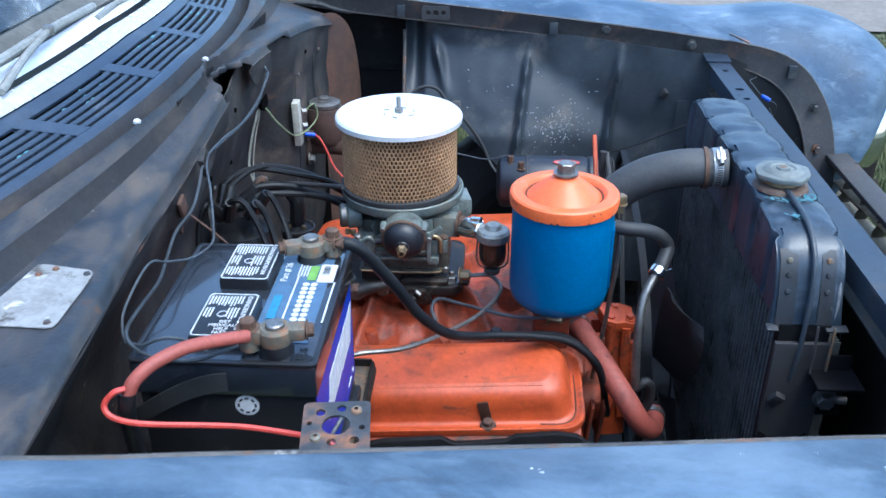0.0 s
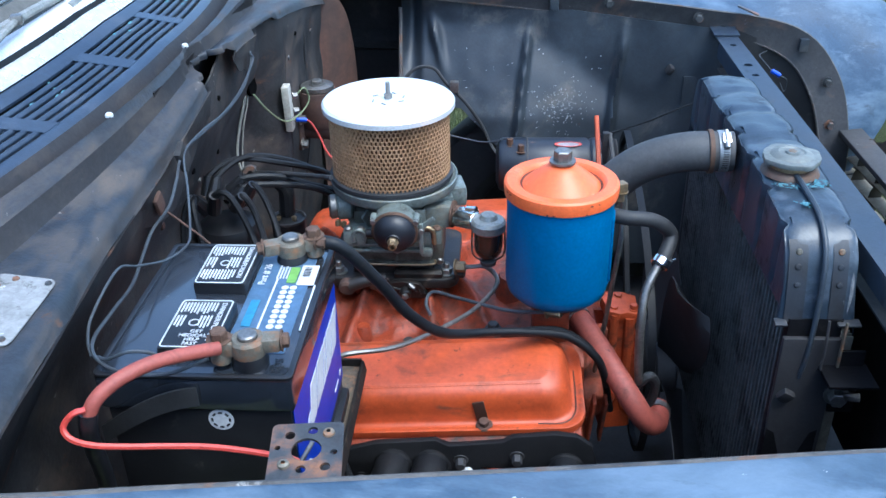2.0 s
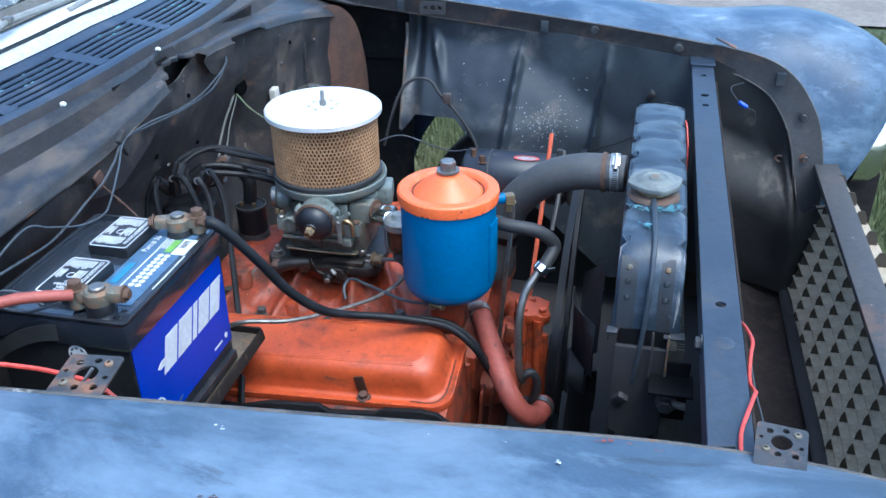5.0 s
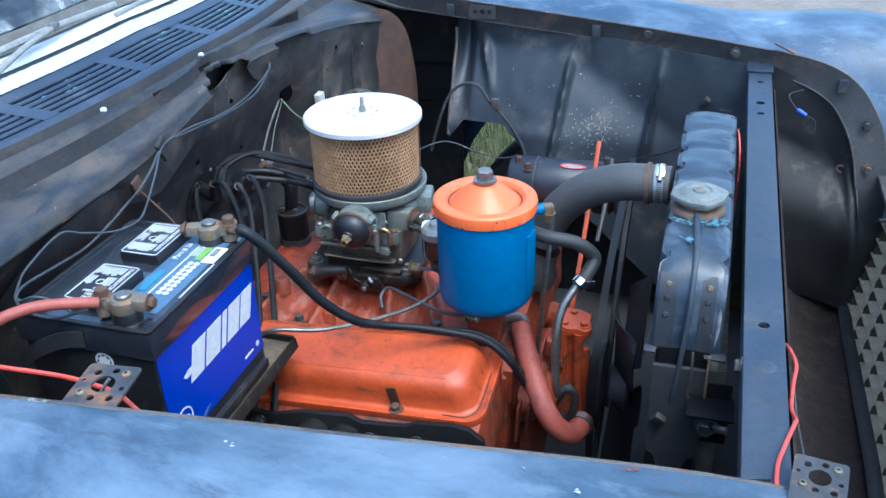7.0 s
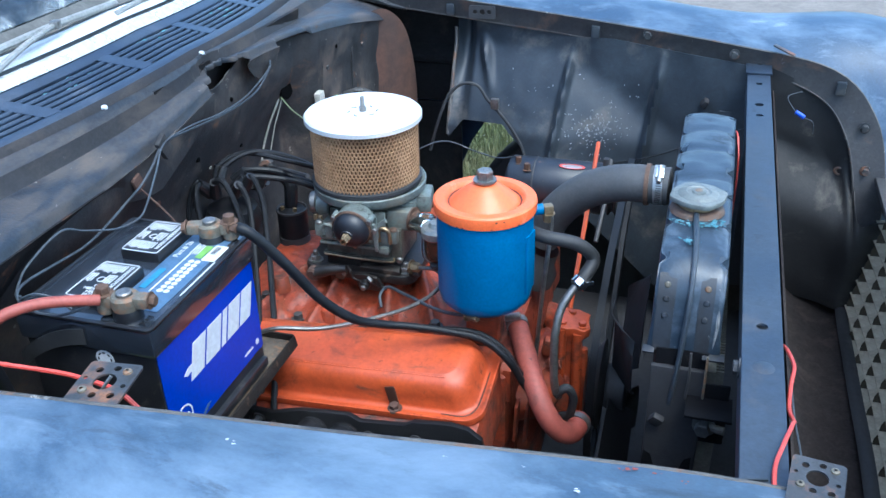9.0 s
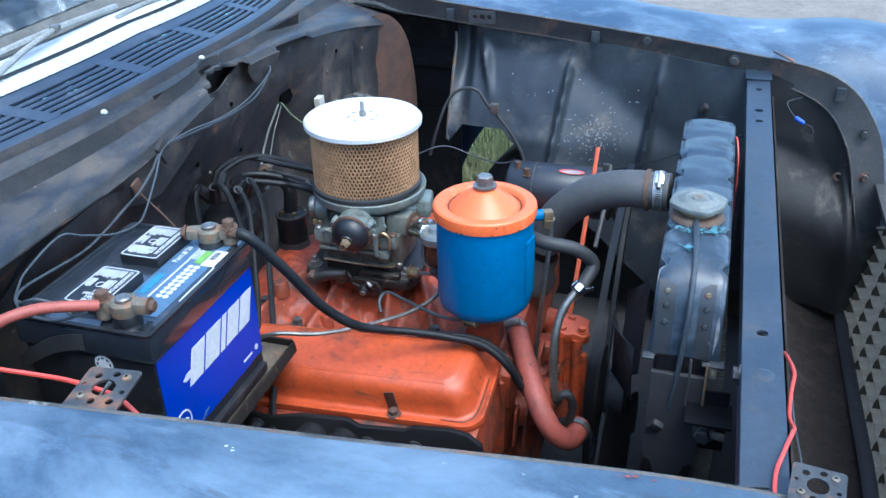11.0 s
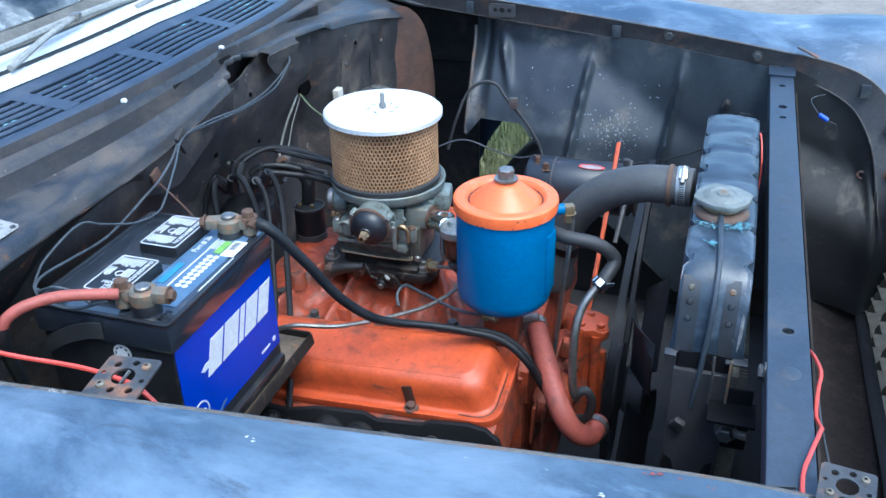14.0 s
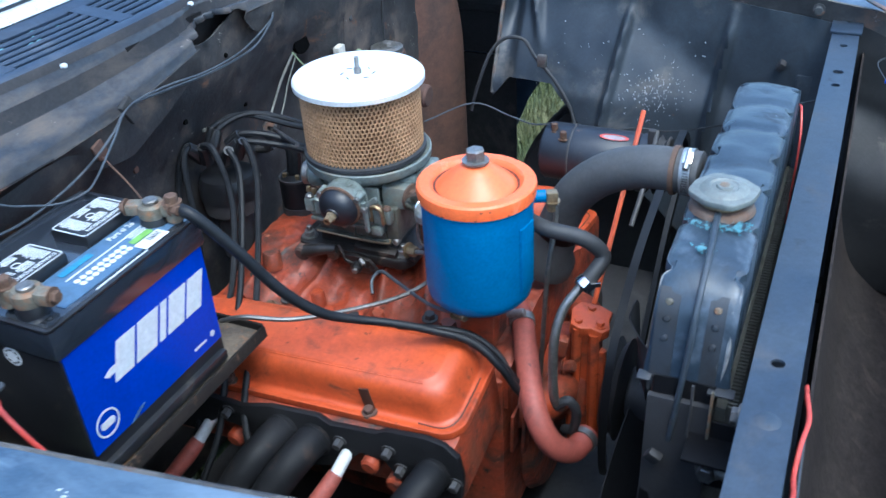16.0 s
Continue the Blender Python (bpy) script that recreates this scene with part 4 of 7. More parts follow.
for x, y in ((-0.215, 1.10), (-0.10, 1.095), (0.02, 1.10), (0.09, 1.10), (-0.28, 1.12)):
    part("bolt", hexbolt((x, y, manifold_top(x, y) - 0.001), (x, y, manifold_top(x, y) + 0.009), 0.008), M_DARK, manifold)
for x, y, r, h in ((-0.255, 1.13, 0.016, 0.016), (-0.165, 1.105, 0.012, 0.014), (0.045, 1.105, 0.014, 0.020), (0.005, 1.085, 0.010, 0.012), (-0.055, 1.088, 0.011, 0.013)):
    part("cast_boss", lathe([(0, h), (r * 0.7, h), (r * 0.85, h * 0.8), (r, -0.01)], pose(x, y, manifold_top(x, y)), 18), M_ORANGE_DIRTY, manifold)
for x in (-0.235, -0.125, -0.03, 0.065):
    part("bolt", hexbolt((x, 1.082, manifold_top(x, 1.082)), (x, 1.078, manifold_top(x, 1.082) + 0.009), 0.0075), M_RUSTBOLT, manifold)
part("carburetor_pad", box((0.13, 0.13, 0.045), (-0.122, MID, 0.722), bevel=0.008), M_ORANGE_DIRTY, manifold)
part("filler_boss", lathe([(0, 0.03), (0.022, 0.03), (0.026, 0.02), (0.03, -0.02)], pose(0.05, 1.19, 0.70), 24), M_ORANGE_DIRTY, manifold)

# water pump and front
pump = part("water_pump", lathe([(0, 0), (0.075, 0), (0.078, 0.01), (0.07, 0.03), (0.045, 0.045), (0.034, 0.06), (0.034, 0.085), (0, 0.085)], along((0.155, MID, 0.535), (0.30, MID, 0.535)), 32), M_ORANGE_DIRTY, engine, "orange cast water pump")
for s in (1, -1):
    part("pump_arm", tube([(0.175, MID - s * 0.02, 0.545), (0.185, MID - s * 0.07, 0.56), (0.172, MID - s * 0.115, 0.565), (0.145, MID - s * 0.13, 0.565)], 0.028, 14), M_ORANGE_DIRTY, pump)
    part("pump_bolt", hexbolt((0.19, MID - s * 0.055, 0.595), (0.205, MID - s * 0.055, 0.60), 0.009), M_ORANGE_DIRTY, pump)
part("pump_outlet", tube([(0.20, 1.205, 0.50), (0.205, 1.215, 0.55), (0.204, 1.235, 0.60), (0.20, 1.252, 0.632)], 0.02, 14, radii=[0.026, 0.024, 0.021, 0.023]), M_ORANGE_DIRTY, pump)
m = pose(0.214, 1.222, -0.018, 0, 0, 8) @ Matrix.Diagonal((0.86, 0.9, 1, 1))
tower = part("pump_tower", ring_loft([rr3(0.030, 0.034, 0.012, 0.46), rr3(0.026, 0.030, 0.012, 0.53), rr3(0.021, 0.026, 0.010, 0.60), rr3(0.019, 0.024, 0.009, 0.655), rr3(0.022, 0.027, 0.009, 0.668)], m), M_ORANGE, pump, "orange cast pump tower")
part("tower_flange", flat([[(-0.027, -0.026), (-0.012, -0.031), (0.004, -0.025), (0.022, -0.029), (0.031, -0.018), (0.027, 0.004), (0.030, 0.022), (0.010, 0.030), (-0.020, 0.028), (-0.031, 0.010)]], 0.012, m @ pose(0, 0, 0.672, 3, 8, 0), 0.003), M_ORANGE, tower)
for dx, top, r in ((-0.019, 0.676, 0.0075), (0.012, 0.668, 0.0085), (0.027, 0.640, 0.0065)):
    part("tower_rib", tube([m @ Vector((dx * 1.2, -0.034, 0.50)), m @ Vector((dx, -0.030, 0.57)), m @ Vector((dx * 0.9, -0.026, top))], r, 10), M_ORANGE, tower)
for dx, dy in ((-0.017, -0.019), (0.019, -0.018), (0.0, 0.018)):
    part("flange_bolt", hexbolt(m @ Vector((dx, dy, 0.678)), m @ Vector((dx, dy, 0.686)), 0.006), M_ORANGE, tower)
part("side_lug", box((0.018, 0.020, 0.030), (0.182, 1.190, 0.625), (0, 10, 8), 0.005), M_ORANGE_DIRTY, tower)
for x in (0.160, 0.176):
    part("front_rib", box((0.005, 0.022, 0.075), (x, 1.055, 0.575), (6, 4, 0), 0.002), M_ORANGE_DIRTY, engine)
part("thermostat_housing", lathe([(0.042, 0), (0.042, 0.02), (0.032, 0.035), (0.030, 0.06)], along((0.135, 1.245, 0.72), (0.16, 1.245, 0.79)), 24), M_SOOT, manifold)
part("timing_cover", lathe([(0, 0), (0.12, 0), (0.125, 0.008), (0.115, 0.022), (0.06, 0.03), (0, 0.03)], along((0.142, MID, 0.45), (0.30, MID, 0.45)), 36), M_ORANGE_DIRTY, engine)
part("pulley", lathe([(0, 0), (0.07, 0), (0.078, 0.004), (0.066, 0.012), (0.078, 0.022), (0.05, 0.024), (0.03, 0.03), (0, 0.03)], along((0.245, MID, 0.53), (0.30, MID, 0.53)), 32), M_DARK, engine)
M_FAN = worn("grimy_black_fan_paint", (0.014, 0.015, 0.017), (0.026, 0.026, 0.028), (0.6, 0.8), 0, 10, 200, 0.15)
fan = part("fan_hub", rod((0.275, MID, 0.53), (0.31, MID, 0.53), 0.04, 24, 0.004), M_DARK, engine)
for k in range(4):
    a = radians(28 + 90 * k)
    u = Vector((0, math.cos(a), math.sin(a)))
    v = Vector((0, -math.sin(a), math.cos(a)))
    c = Vector((0.305, MID, 0.53))
    part("fan_blade", surf([[tuple(c + u * r + v * (w * s) + Vector((0.020 * s + 0.004 * s * s - 0.006, 0, 0))) for s in (-1, -0.6, -0.2, 0.2, 0.6, 1)] for r, w in ((0.03, 0.02), (0.07, 0.042), (0.12, 0.058), (0.165, 0.064), (0.19, 0.058), (0.204, 0.043), (0.211, 0.022))], 0.002), M_FAN, fan)
def belt(pts, x, w, t):
    """A flat belt along a closed line in the y, z plane."""
    line = [np.array(p) for p in catmull(pts + pts[:1], 6)]
    grid = []
    for k, p in enumerate(line):
        d = line[(k + 1) % len(line)] - line[k - 1]
        nrm = np.array((-d[1], d[0])) / max(1e-6, np.hypot(*d))
        q = p + nrm * t
        grid.append([(x - w, *p), (x + w, *p), (x + w * 0.7, *q), (x - w * 0.7, *q), (x - w, *p)])
    return surf(grid)


part("fan_belt", belt([(1.60, 0.79), (1.54, 0.785), (1.40, 0.758), (1.29, 0.722), (1.19, 0.655), (1.155, 0.58), (1.15, 0.48), (1.18, 0.40), (1.26, 0.38), (1.36, 0.46), (1.52, 0.64), (1.62, 0.70), (1.64, 0.75)], 0.258, 0.006, 0.009), M_CABLE, engine)

# exhaust header on the near side
M_HEADER = worn("burnt_black_header", (0.008, 0.0085, 0.010), (0.016, 0.016, 0.018), (0.5, 0.75), 0, 12, 200, 0.2, [((0.05, 0.035, 0.028), 20, 0.62, 0.76, 0.9, 0)], spec=0.2)
FLANGE_TOP = [(-0.335, 0.625), (-0.25, 0.640), (-0.17, 0.638), (-0.125, 0.651), (-0.05, 0.658), (-0.033, 0.650), (0.034, 0.657), (0.047, 0.665), (0.10, 0.671), (0.125, 0.668), (0.143, 0.655), (0.15, 0.63)]
FLANGE_LOW = [(0.148, 0.595), (0.12, 0.585), (0.075, 0.588), (0.045, 0.620), (0.01, 0.622), (-0.02, 0.592), (-0.07, 0.575), (-0.13, 0.576), (-0.165, 0.605), (-0.21, 0.610), (-0.25, 0.578), (-0.335, 0.575)]
part("header_flange", flat([FLANGE_TOP + FLANGE_LOW], 0.007, frame_of((0, 0.844, 0.003), (1, 0, 0), (0, 0.1, 1)), 0.0015), M_HEADER, engine, "sooty black header flange with a wavy edge")
for x in (-0.285, -0.103, -0.055, 0.113):
    pipe = part("header_pipe", tube([(x, 0.905, 0.624), (x - 0.004, 0.872, 0.624), (x - 0.02, 0.835, 0.602), (x - 0.06, 0.79, 0.53), (x - 0.14, 0.77, 0.42), (x - 0.24, 0.79, 0.35)], 0.0225, 18), M_HEADER, engine, "black exhaust header pipe")
    part("weld_bead", lathe([(0.0225, -0.003), (0.0255, 0.0), (0.0225, 0.003)], along((x, 0.897, 0.624), (x - 0.001, 0.88, 0.624)), 18), M_HEADER, pipe)
for x, z in ((-0.232, 0.585), (-0.013, 0.604)):
    plug = part("spark_plug", rod((x + 0.006, 0.918, z + 0.018), (x - 0.002, 0.876, z - 0.008), 0.0085, 14, 0.001), M_WHITE, engine, "white porcelain spark plug")
    part("hex", hexbolt((x + 0.008, 0.925, z + 0.022), (x + 0.005, 0.912, z + 0.014), 0.0105), M_STEEL, plug)
    part("boot", tube([(x - 0.002, 0.878, z - 0.007), (x - 0.010, 0.855, z - 0.022), (x - 0.026, 0.825, z - 0.045)], 0.0105, 12, radii=[0.0105, 0.0115, 0.010]), M_REDHOSE, plug, "orange-red rubber boot")
for x, z in ((-0.19, 0.628), (-0.145, 0.600), (-0.018, 0.632), (0.052, 0.640), (0.068, 0.615), (0.142, 0.618)):
    part("header_bolt", hexbolt((x, 0.902, z), (x, 0.890, z - 0.002), 0.0065), M_DARK, engine)
for x, z in ((0.026, 0.612), (0.06, 0.592), (-0.185, 0.585)):
    part("cast_boss", rod((x, 0.93, z), (x - 0.002, 0.893, z - 0.006), 0.0125, 14, 0.003), M_ORANGE_DIRTY, engine, "oily orange cast boss")

# ---- carburetor ----
CX, CY = -0.125, 1.228
carb = thing("carburetor", (CX, CY, 0.745), "grimy grey cast carburetor on the intake manifold", "carburetor")
M_ZINC = worn("pale_green_grey_casting", (0.25, 0.295, 0.275), (0.155, 0.175, 0.155), (0.32, 0.5), 0.15, 22, 260, 0.25, [((0.15, 0.12, 0.075), 24, 0.52, 0.74, 0.75, 0), ((0.04, 0.035, 0.027), 38, 0.58, 0.70, 0.7, 0)])
M_GRIMY = worn("oil_grimed_casting", (0.13, 0.135, 0.11), (0.075, 0.07, 0.053), (0.35, 0.6), 0.1, 24, 240, 0.3, [((0.03, 0.025, 0.018), 30, 0.5, 0.68, 0.6, 0)])
M_OILED = worn("oil_black_iron", (0.016, 0.014, 0.013), (0.034, 0.027, 0.022), (0.35, 0.6), 0.1, 20, 240, 0.3, [((0.09, 0.06, 0.042), 30, 0.58, 0.72, 0.8, 0)])
# throttle body with its flange and studs
base = part("throttle_base", box((0.120, 0.115, 0.026), (CX, CY - 0.006, 0.749), bevel=0.006), M_OILED, carb, "oil-black throttle body")
part("base_flange", flat([rrect(-0.218, 1.150, -0.034, 1.300, 0.018)], 0.010, pose(0, 0, 0.737), 0.003), M_OILED, base)
for x, y in ((-0.205, 1.166), (-0.048, 1.165)):
    part("stud_boss", lathe([(0, 0.014), (0.010, 0.014), (0.013, 0.008), (0.014, 0)], pose(x, y, 0.732), 16), M_OILED, base)
    part("stud_nut", hexbolt((x, y, 0.745), (x, y, 0.755), 0.0085), M_STEEL, base)
    part("stud", rod((x, y, 0.754), (x, y, 0.763), 0.0042, 10, 0.001), M_STEEL, base)
part("idle_port", rod((-0.058, 1.172, 0.766), (-0.057, 1.160, 0.766), 0.0055, 12, 0.002), M_STEEL, base)
part("front_web", box((0.070, 0.016, 0.018), (-0.088, 1.158, 0.746), (12, 0, 0), 0.005), M_OILED, base)
part("base_gasket", box((0.122, 0.118, 0.003), (CX, CY - 0.008, 0.7635)), M_GRIMY, carb)
# float bowl: a flat-bottomed box with a lip and ribs
bowl = part("float_bowl", box((0.112, 0.116, 0.040), (CX, CY - 0.012, 0.786), bevel=0.007), M_GRIMY, carb, "oil-grimed cast float bowl")
part("bowl_lip", box((0.121, 0.122, 0.005), (CX, CY - 0.012, 0.767), bevel=0.002), M_GRIMY, bowl)
part("drip_edge", tube([(-0.182, 1.154, 0.7665), (-0.12, 1.153, 0.7655), (-0.068, 1.154, 0.7665), (-0.064, 1.158, 0.772)], 0.0016, 6), M_BRASS, bowl)
for z, d in ((0.8005, 0.004), (0.7925, 0.006)):
    part("bowl_rib", box((0.118, 0.014, 0.0055), (CX, 1.157 - d, z), bevel=0.002), M_ZINC, bowl)
part("bowl_seam", box((0.004, 0.004, 0.030), (-0.120, 1.156, 0.782), bevel=0.001), M_GRIMY, bowl)
part("side_block", box((0.016, 0.020, 0.012), (-0.074, 1.148, 0.793), bevel=0.003), M_ZINC, bowl)
part("accelerator_pump", box((0.028, 0.075, 0.055), (-0.066, 1.200, 0.792), bevel=0.006), M_GRIMY, bowl)
# lid with lugs and screws
lid = part("bowl_lid", box((0.128, 0.120, 0.010), (CX, CY - 0.010, 0.812), bevel=0.003), M_ZINC, carb, "grey-green cast bowl lid")
part("lid_gasket", box((0.126, 0.118, 0.0025), (CX, CY - 0.010, 0.8060)), M_BRASS, lid)
for x, y in ((-0.184, 1.150), (-0.166, 1.148), (-0.073, 1.150), (-0.060, 1.152), (-0.188, 1.215), (-0.060, 1.215)):
    lug = part("screw_lug", box((0.014, 0.014, 0.022), (x, y, 0.814), bevel=0.004), M_ZINC, lid)
    part("screw", lathe([(0, 0.005), (0.004, 0.0048), (0.0062, 0.002), (0.0062, 0)], pose(x, y - 0.001, 0.825), 12), M_RUSTBOLT if x > -0.1 else M_STEEL, lug)
part("saddle_clip", tube([(-0.175, 1.143, 0.808), (-0.175, 1.141, 0.822), (-0.168, 1.140, 0.828), (-0.160, 1.141, 0.822), (-0.160, 1.143, 0.808)], 0.0028, 8), M_ZINC, lid)
part("saddle_clip", tube([(-0.081, 1.143, 0.808), (-0.081, 1.141, 0.826), (-0.073, 1.140, 0.833), (-0.064, 1.141, 0.826), (-0.063, 1.143, 0.806)], 0.0030, 8), M_BRASS, lid)
part("link_sleeve", rod((-0.158, 1.143, 0.822), (-0.146, 1.143, 0.822), 0.006, 14, 0.001), M_SOOT, lid)
# air horn: a dish on a throat
part("air_horn", lathe([(0.050, -0.012), (0.051, 0.000), (0.055, 0.010), (0.064, 0.019), (0.078, 0.027), (0.0875, 0.033), (0.0905, 0.0375), (0.0915, 0.0475), (0.0895, 0.0488), (0.087, 0.047), (0.05, 0.042)], pose(CX, CY, 0.826), 56), M_ZINC, carb, "grey-green cast air horn flange")
part("throat_block", box((0.112, 0.090, 0.022), (CX, CY - 0.002, 0.826), bevel=0.006), M_GRIMY, carb)
for a, h in ((204, 0.020), (238, 0.024), (292, 0.024), (326, 0.020), (20, 0.018)):
    u = Vector((math.cos(radians(a)), math.sin(radians(a)), 0))
    part("horn_rib", box((0.026, 0.004, h), (CX + 0.060 * u.x, CY + 0.060 * u.y, 0.832), (0, 32, a), 0.0012), M_ZINC, carb)
# choke
CH = Vector((-0.1145, 1.146, 0.8425))
CD = Vector((0.0, -1, -0.13)).normalized()
part("choke_housing", lathe([(0, 0), (0.0285, 0), (0.0305, 0.003), (0.0305, 0.020), (0.0315, 0.022), (0.0315, 0.027), (0, 0.027)], along(CH, CH + CD), 40), M_ZINC, carb, "grey-green cast choke housing")
part("housing_neck", box((0.046, 0.030, 0.034), (-0.116, 1.160, 0.834), bevel=0.007), M_ZINC, carb)
dash = part("choke_cap", lathe([(0.0285, 0), (0.0290, 0.002), (0.0285, 0.006), (0.0268, 0.011), (0.0228, 0.0165), (0.0165, 0.0205), (0.0105, 0.0225), (0.0095, 0.0245), (0, 0.0245)], along(CH + CD * 0.0275, CH + CD), 40), M_CHOKE, carb, "black domed choke cap")
part("retaining_ring", lathe([(0.0275, 0.0), (0.0318, 0.0), (0.0318, 0.0022), (0.0295, 0.0036), (0.0275, 0.003)], along(CH + CD * 0.0275, CH + CD), 40, closed=True), M_RUSTBOLT, dash, "rusty retaining ring")
part("setting_mark", tube([CH + CD * 0.0405 + Vector((0.0205, 0, z)) for z in (-0.010, -0.002, 0.006)], 0.0011, 6), M_SOOT, dash)
side_u = CD.cross(Vector((0, 0, 1))).normalized()
up_u = side_u.cross(CD).normalized()
for a in (28, 152, 268):
    p = CH + CD * 0.022 + (side_u * math.cos(radians(a)) + up_u * math.sin(radians(a))) * 0.0325
    part("ear", rod(p - CD * 0.010, p + CD * 0.005, 0.0050, 12, 0.001), M_ZINC, dash)
    part("screw", rod(p + CD * 0.005, p + CD * 0.009, 0.0042, 10, 0.0008), M_STEEL, dash)
part("nipple", lathe([(0.0080, -0.002), (0.0080, 0.005), (0.0060, 0.007), (0.0060, 0.015), (0.0036, 0.015), (0.0036, 0.004)], along(CH + CD * 0.0505, CH + CD), 6), M_BRASS, dash, "brass nipple")
part("choke_lever", box((0.006, 0.006, 0.050), (-0.0795, 1.125, 0.824), (6, 0, 0), 0.002), M_ZINC, carb, "grey pressed lever")
part("lever_arm", box((0.022, 0.005, 0.007), (-0.070, 1.127, 0.848), (0, -38, 0), 0.002), M_ZINC, carb)
part("link_pin", rod((-0.079, 1.130, 0.838), (-0.079, 1.117, 0.838), 0.0045, 10, 0.001), M_STEEL, carb)
part("housing_plate", flat([rrect(-0.030, -0.030, 0.030, 0.020, 0.008)], 0.003, frame_of(CH + CD * 0.012 + Vector((0.005, 0, 0)), (1, 0, 0), (0, -0.13, 1))), M_ZINC, carb)
part("side_boss", rod((-0.185, 1.198, 0.838), (-0.206, 1.193, 0.838), 0.0195, 24, 0.003), M_ZINC, carb)
part("boss_ring", rod((-0.204, 1.1935, 0.838), (-0.217, 1.191, 0.838), 0.0175, 24, 0.003), M_STEEL, carb)
for x, z in ((-0.203, 0.818), (-0.195, 0.816)):
    part("screw", rod((x, 1.178, z + 0.006), (x, 1.176, z - 0.003), 0.004, 10, 0.001), M_BRASS, carb)
# fuel inlet
part("fuel_inlet", box((0.040, 0.034, 0.034), (-0.060, 1.189, 0.831), (0, 0, 6), 0.005), M_ZINC, carb, "grey cast fuel inlet boss")
part("inlet_bracket", box((0.020, 0.006, 0.034), (-0.086, 1.160, 0.834), bevel=0.002), M_ZINC, carb)
part("inlet_hex", hexbolt((-0.040, 1.186, 0.831), (-0.031, 1.184, 0.831), 0.0135), M_RUSTBOLT, carb)
part("inlet_fitting", lathe([(0.010, 0), (0.012, 0.002), (0.012, 0.008), (0.010, 0.010), (0.0135, 0.012), (0.0135, 0.026), (0.009, 0.028)], along((-0.031, 1.184, 0.831), (-0.008, 1.178, 0.833)), 18), M_CHROME, carb)
part("float_cover", box((0.044, 0.050, 0.030), (-0.046, 1.238, 0.842), (0, 0, 12), 0.006), M_ZINC, carb)
part("cover_step", box((0.030, 0.030, 0.016), (-0.056, 1.208, 0.846), (0, 0, 12), 0.004), M_ZINC, carb)
part("cover_plug", hexbolt((-0.052, 1.222, 0.854), (-0.052, 1.222, 0.864), 0.009), M_GRIMY, carb)
# throttle linkage
part("throttle_arm", tube([(-0.130, 1.118, 0.766), (-0.155, 1.115, 0.762), (-0.182, 1.113, 0.754)], 0.009, 12, radii=[0.006, 0.0085, 0.010]), M_OILED, carb)
part("arm_end", rod((-0.184, 1.122, 0.754), (-0.185, 1.106, 0.751), 0.0118, 20, 0.003), M_RUSTY, carb, "dark rusty lever end")
part("throttle_shaft", rod((-0.150, 1.150, 0.744), (-0.149, 1.132, 0.741), 0.0092, 16, 0.003), M_RUSTBOLT, carb)
part("idle_bracket", flat([[(-0.022, 0.010), (-0.006, 0.014), (0.016, 0.012), (0.030, -0.006), (0.024, -0.012), (0.004, -0.014), (-0.014, -0.012)]], 0.004, frame_of((-0.103, 1.134, 0.737), (1, 0, -0.1), (0, -0.15, 1)), 0.001), M_OILED, carb)
part("idle_cam", rod((-0.106, 1.135, 0.736), (-0.105, 1.122, 0.733), 0.0085, 16, 0.002), M_OILED, carb)
part("cam_screw", rod((-0.105, 1.123, 0.733), (-0.105, 1.118, 0.732), 0.0048, 12, 0.001), M_STEEL, carb)
part("idle_screw", rod((-0.100, 1.130, 0.748), (-0.092, 1.126, 0.742), 0.0035, 10, 0.001), M_STEEL, carb)
part("return_link", tube([(-0.136, 1.134, 0.762), (-0.128, 1.130, 0.752), (-0.124, 1.130, 0.742), (-0.112, 1.130, 0.738)], 0.0022, 8), M_OILED, carb)
part("idle_spring", tube([(-0.095 + 0.002 * k, 1.131 + 0.0032 * math.cos(k * 1.7), 0.740 - 0.0009 * k + 0.0032 * math.sin(k * 1.7)) for k in range(14)], 0.0009, 5, 3), M_OILED, carb)
part("vacuum_stub", hexbolt((-0.034, 1.160, 0.750), (-0.022, 1.157, 0.751), 0.0075), M_OILED, carb)

# ---- air filter ----
af = thing("air_filter", (CX - 0.003, CY, 0.874), "round tan mesh air filter with a bright tin lid", "air filter")
AX, AY = CX - 0.003, CY - 0.002
part("base_ring", lathe([(0.05, 0), (0.088, 0), (0.088, 0.006), (0.083, 0.008), (0.05, 0.008)], pose(AX, AY, 0.876), 48, closed=True), M_RUBBER, af)
part("pleated_element", lathe([(0.078 + 0.0, 0), (0.078, 0.095), (0.05, 0.095), (0.05, 0)], pose(AX, AY, 0.886), 48, closed=True), M_PAPER, af)


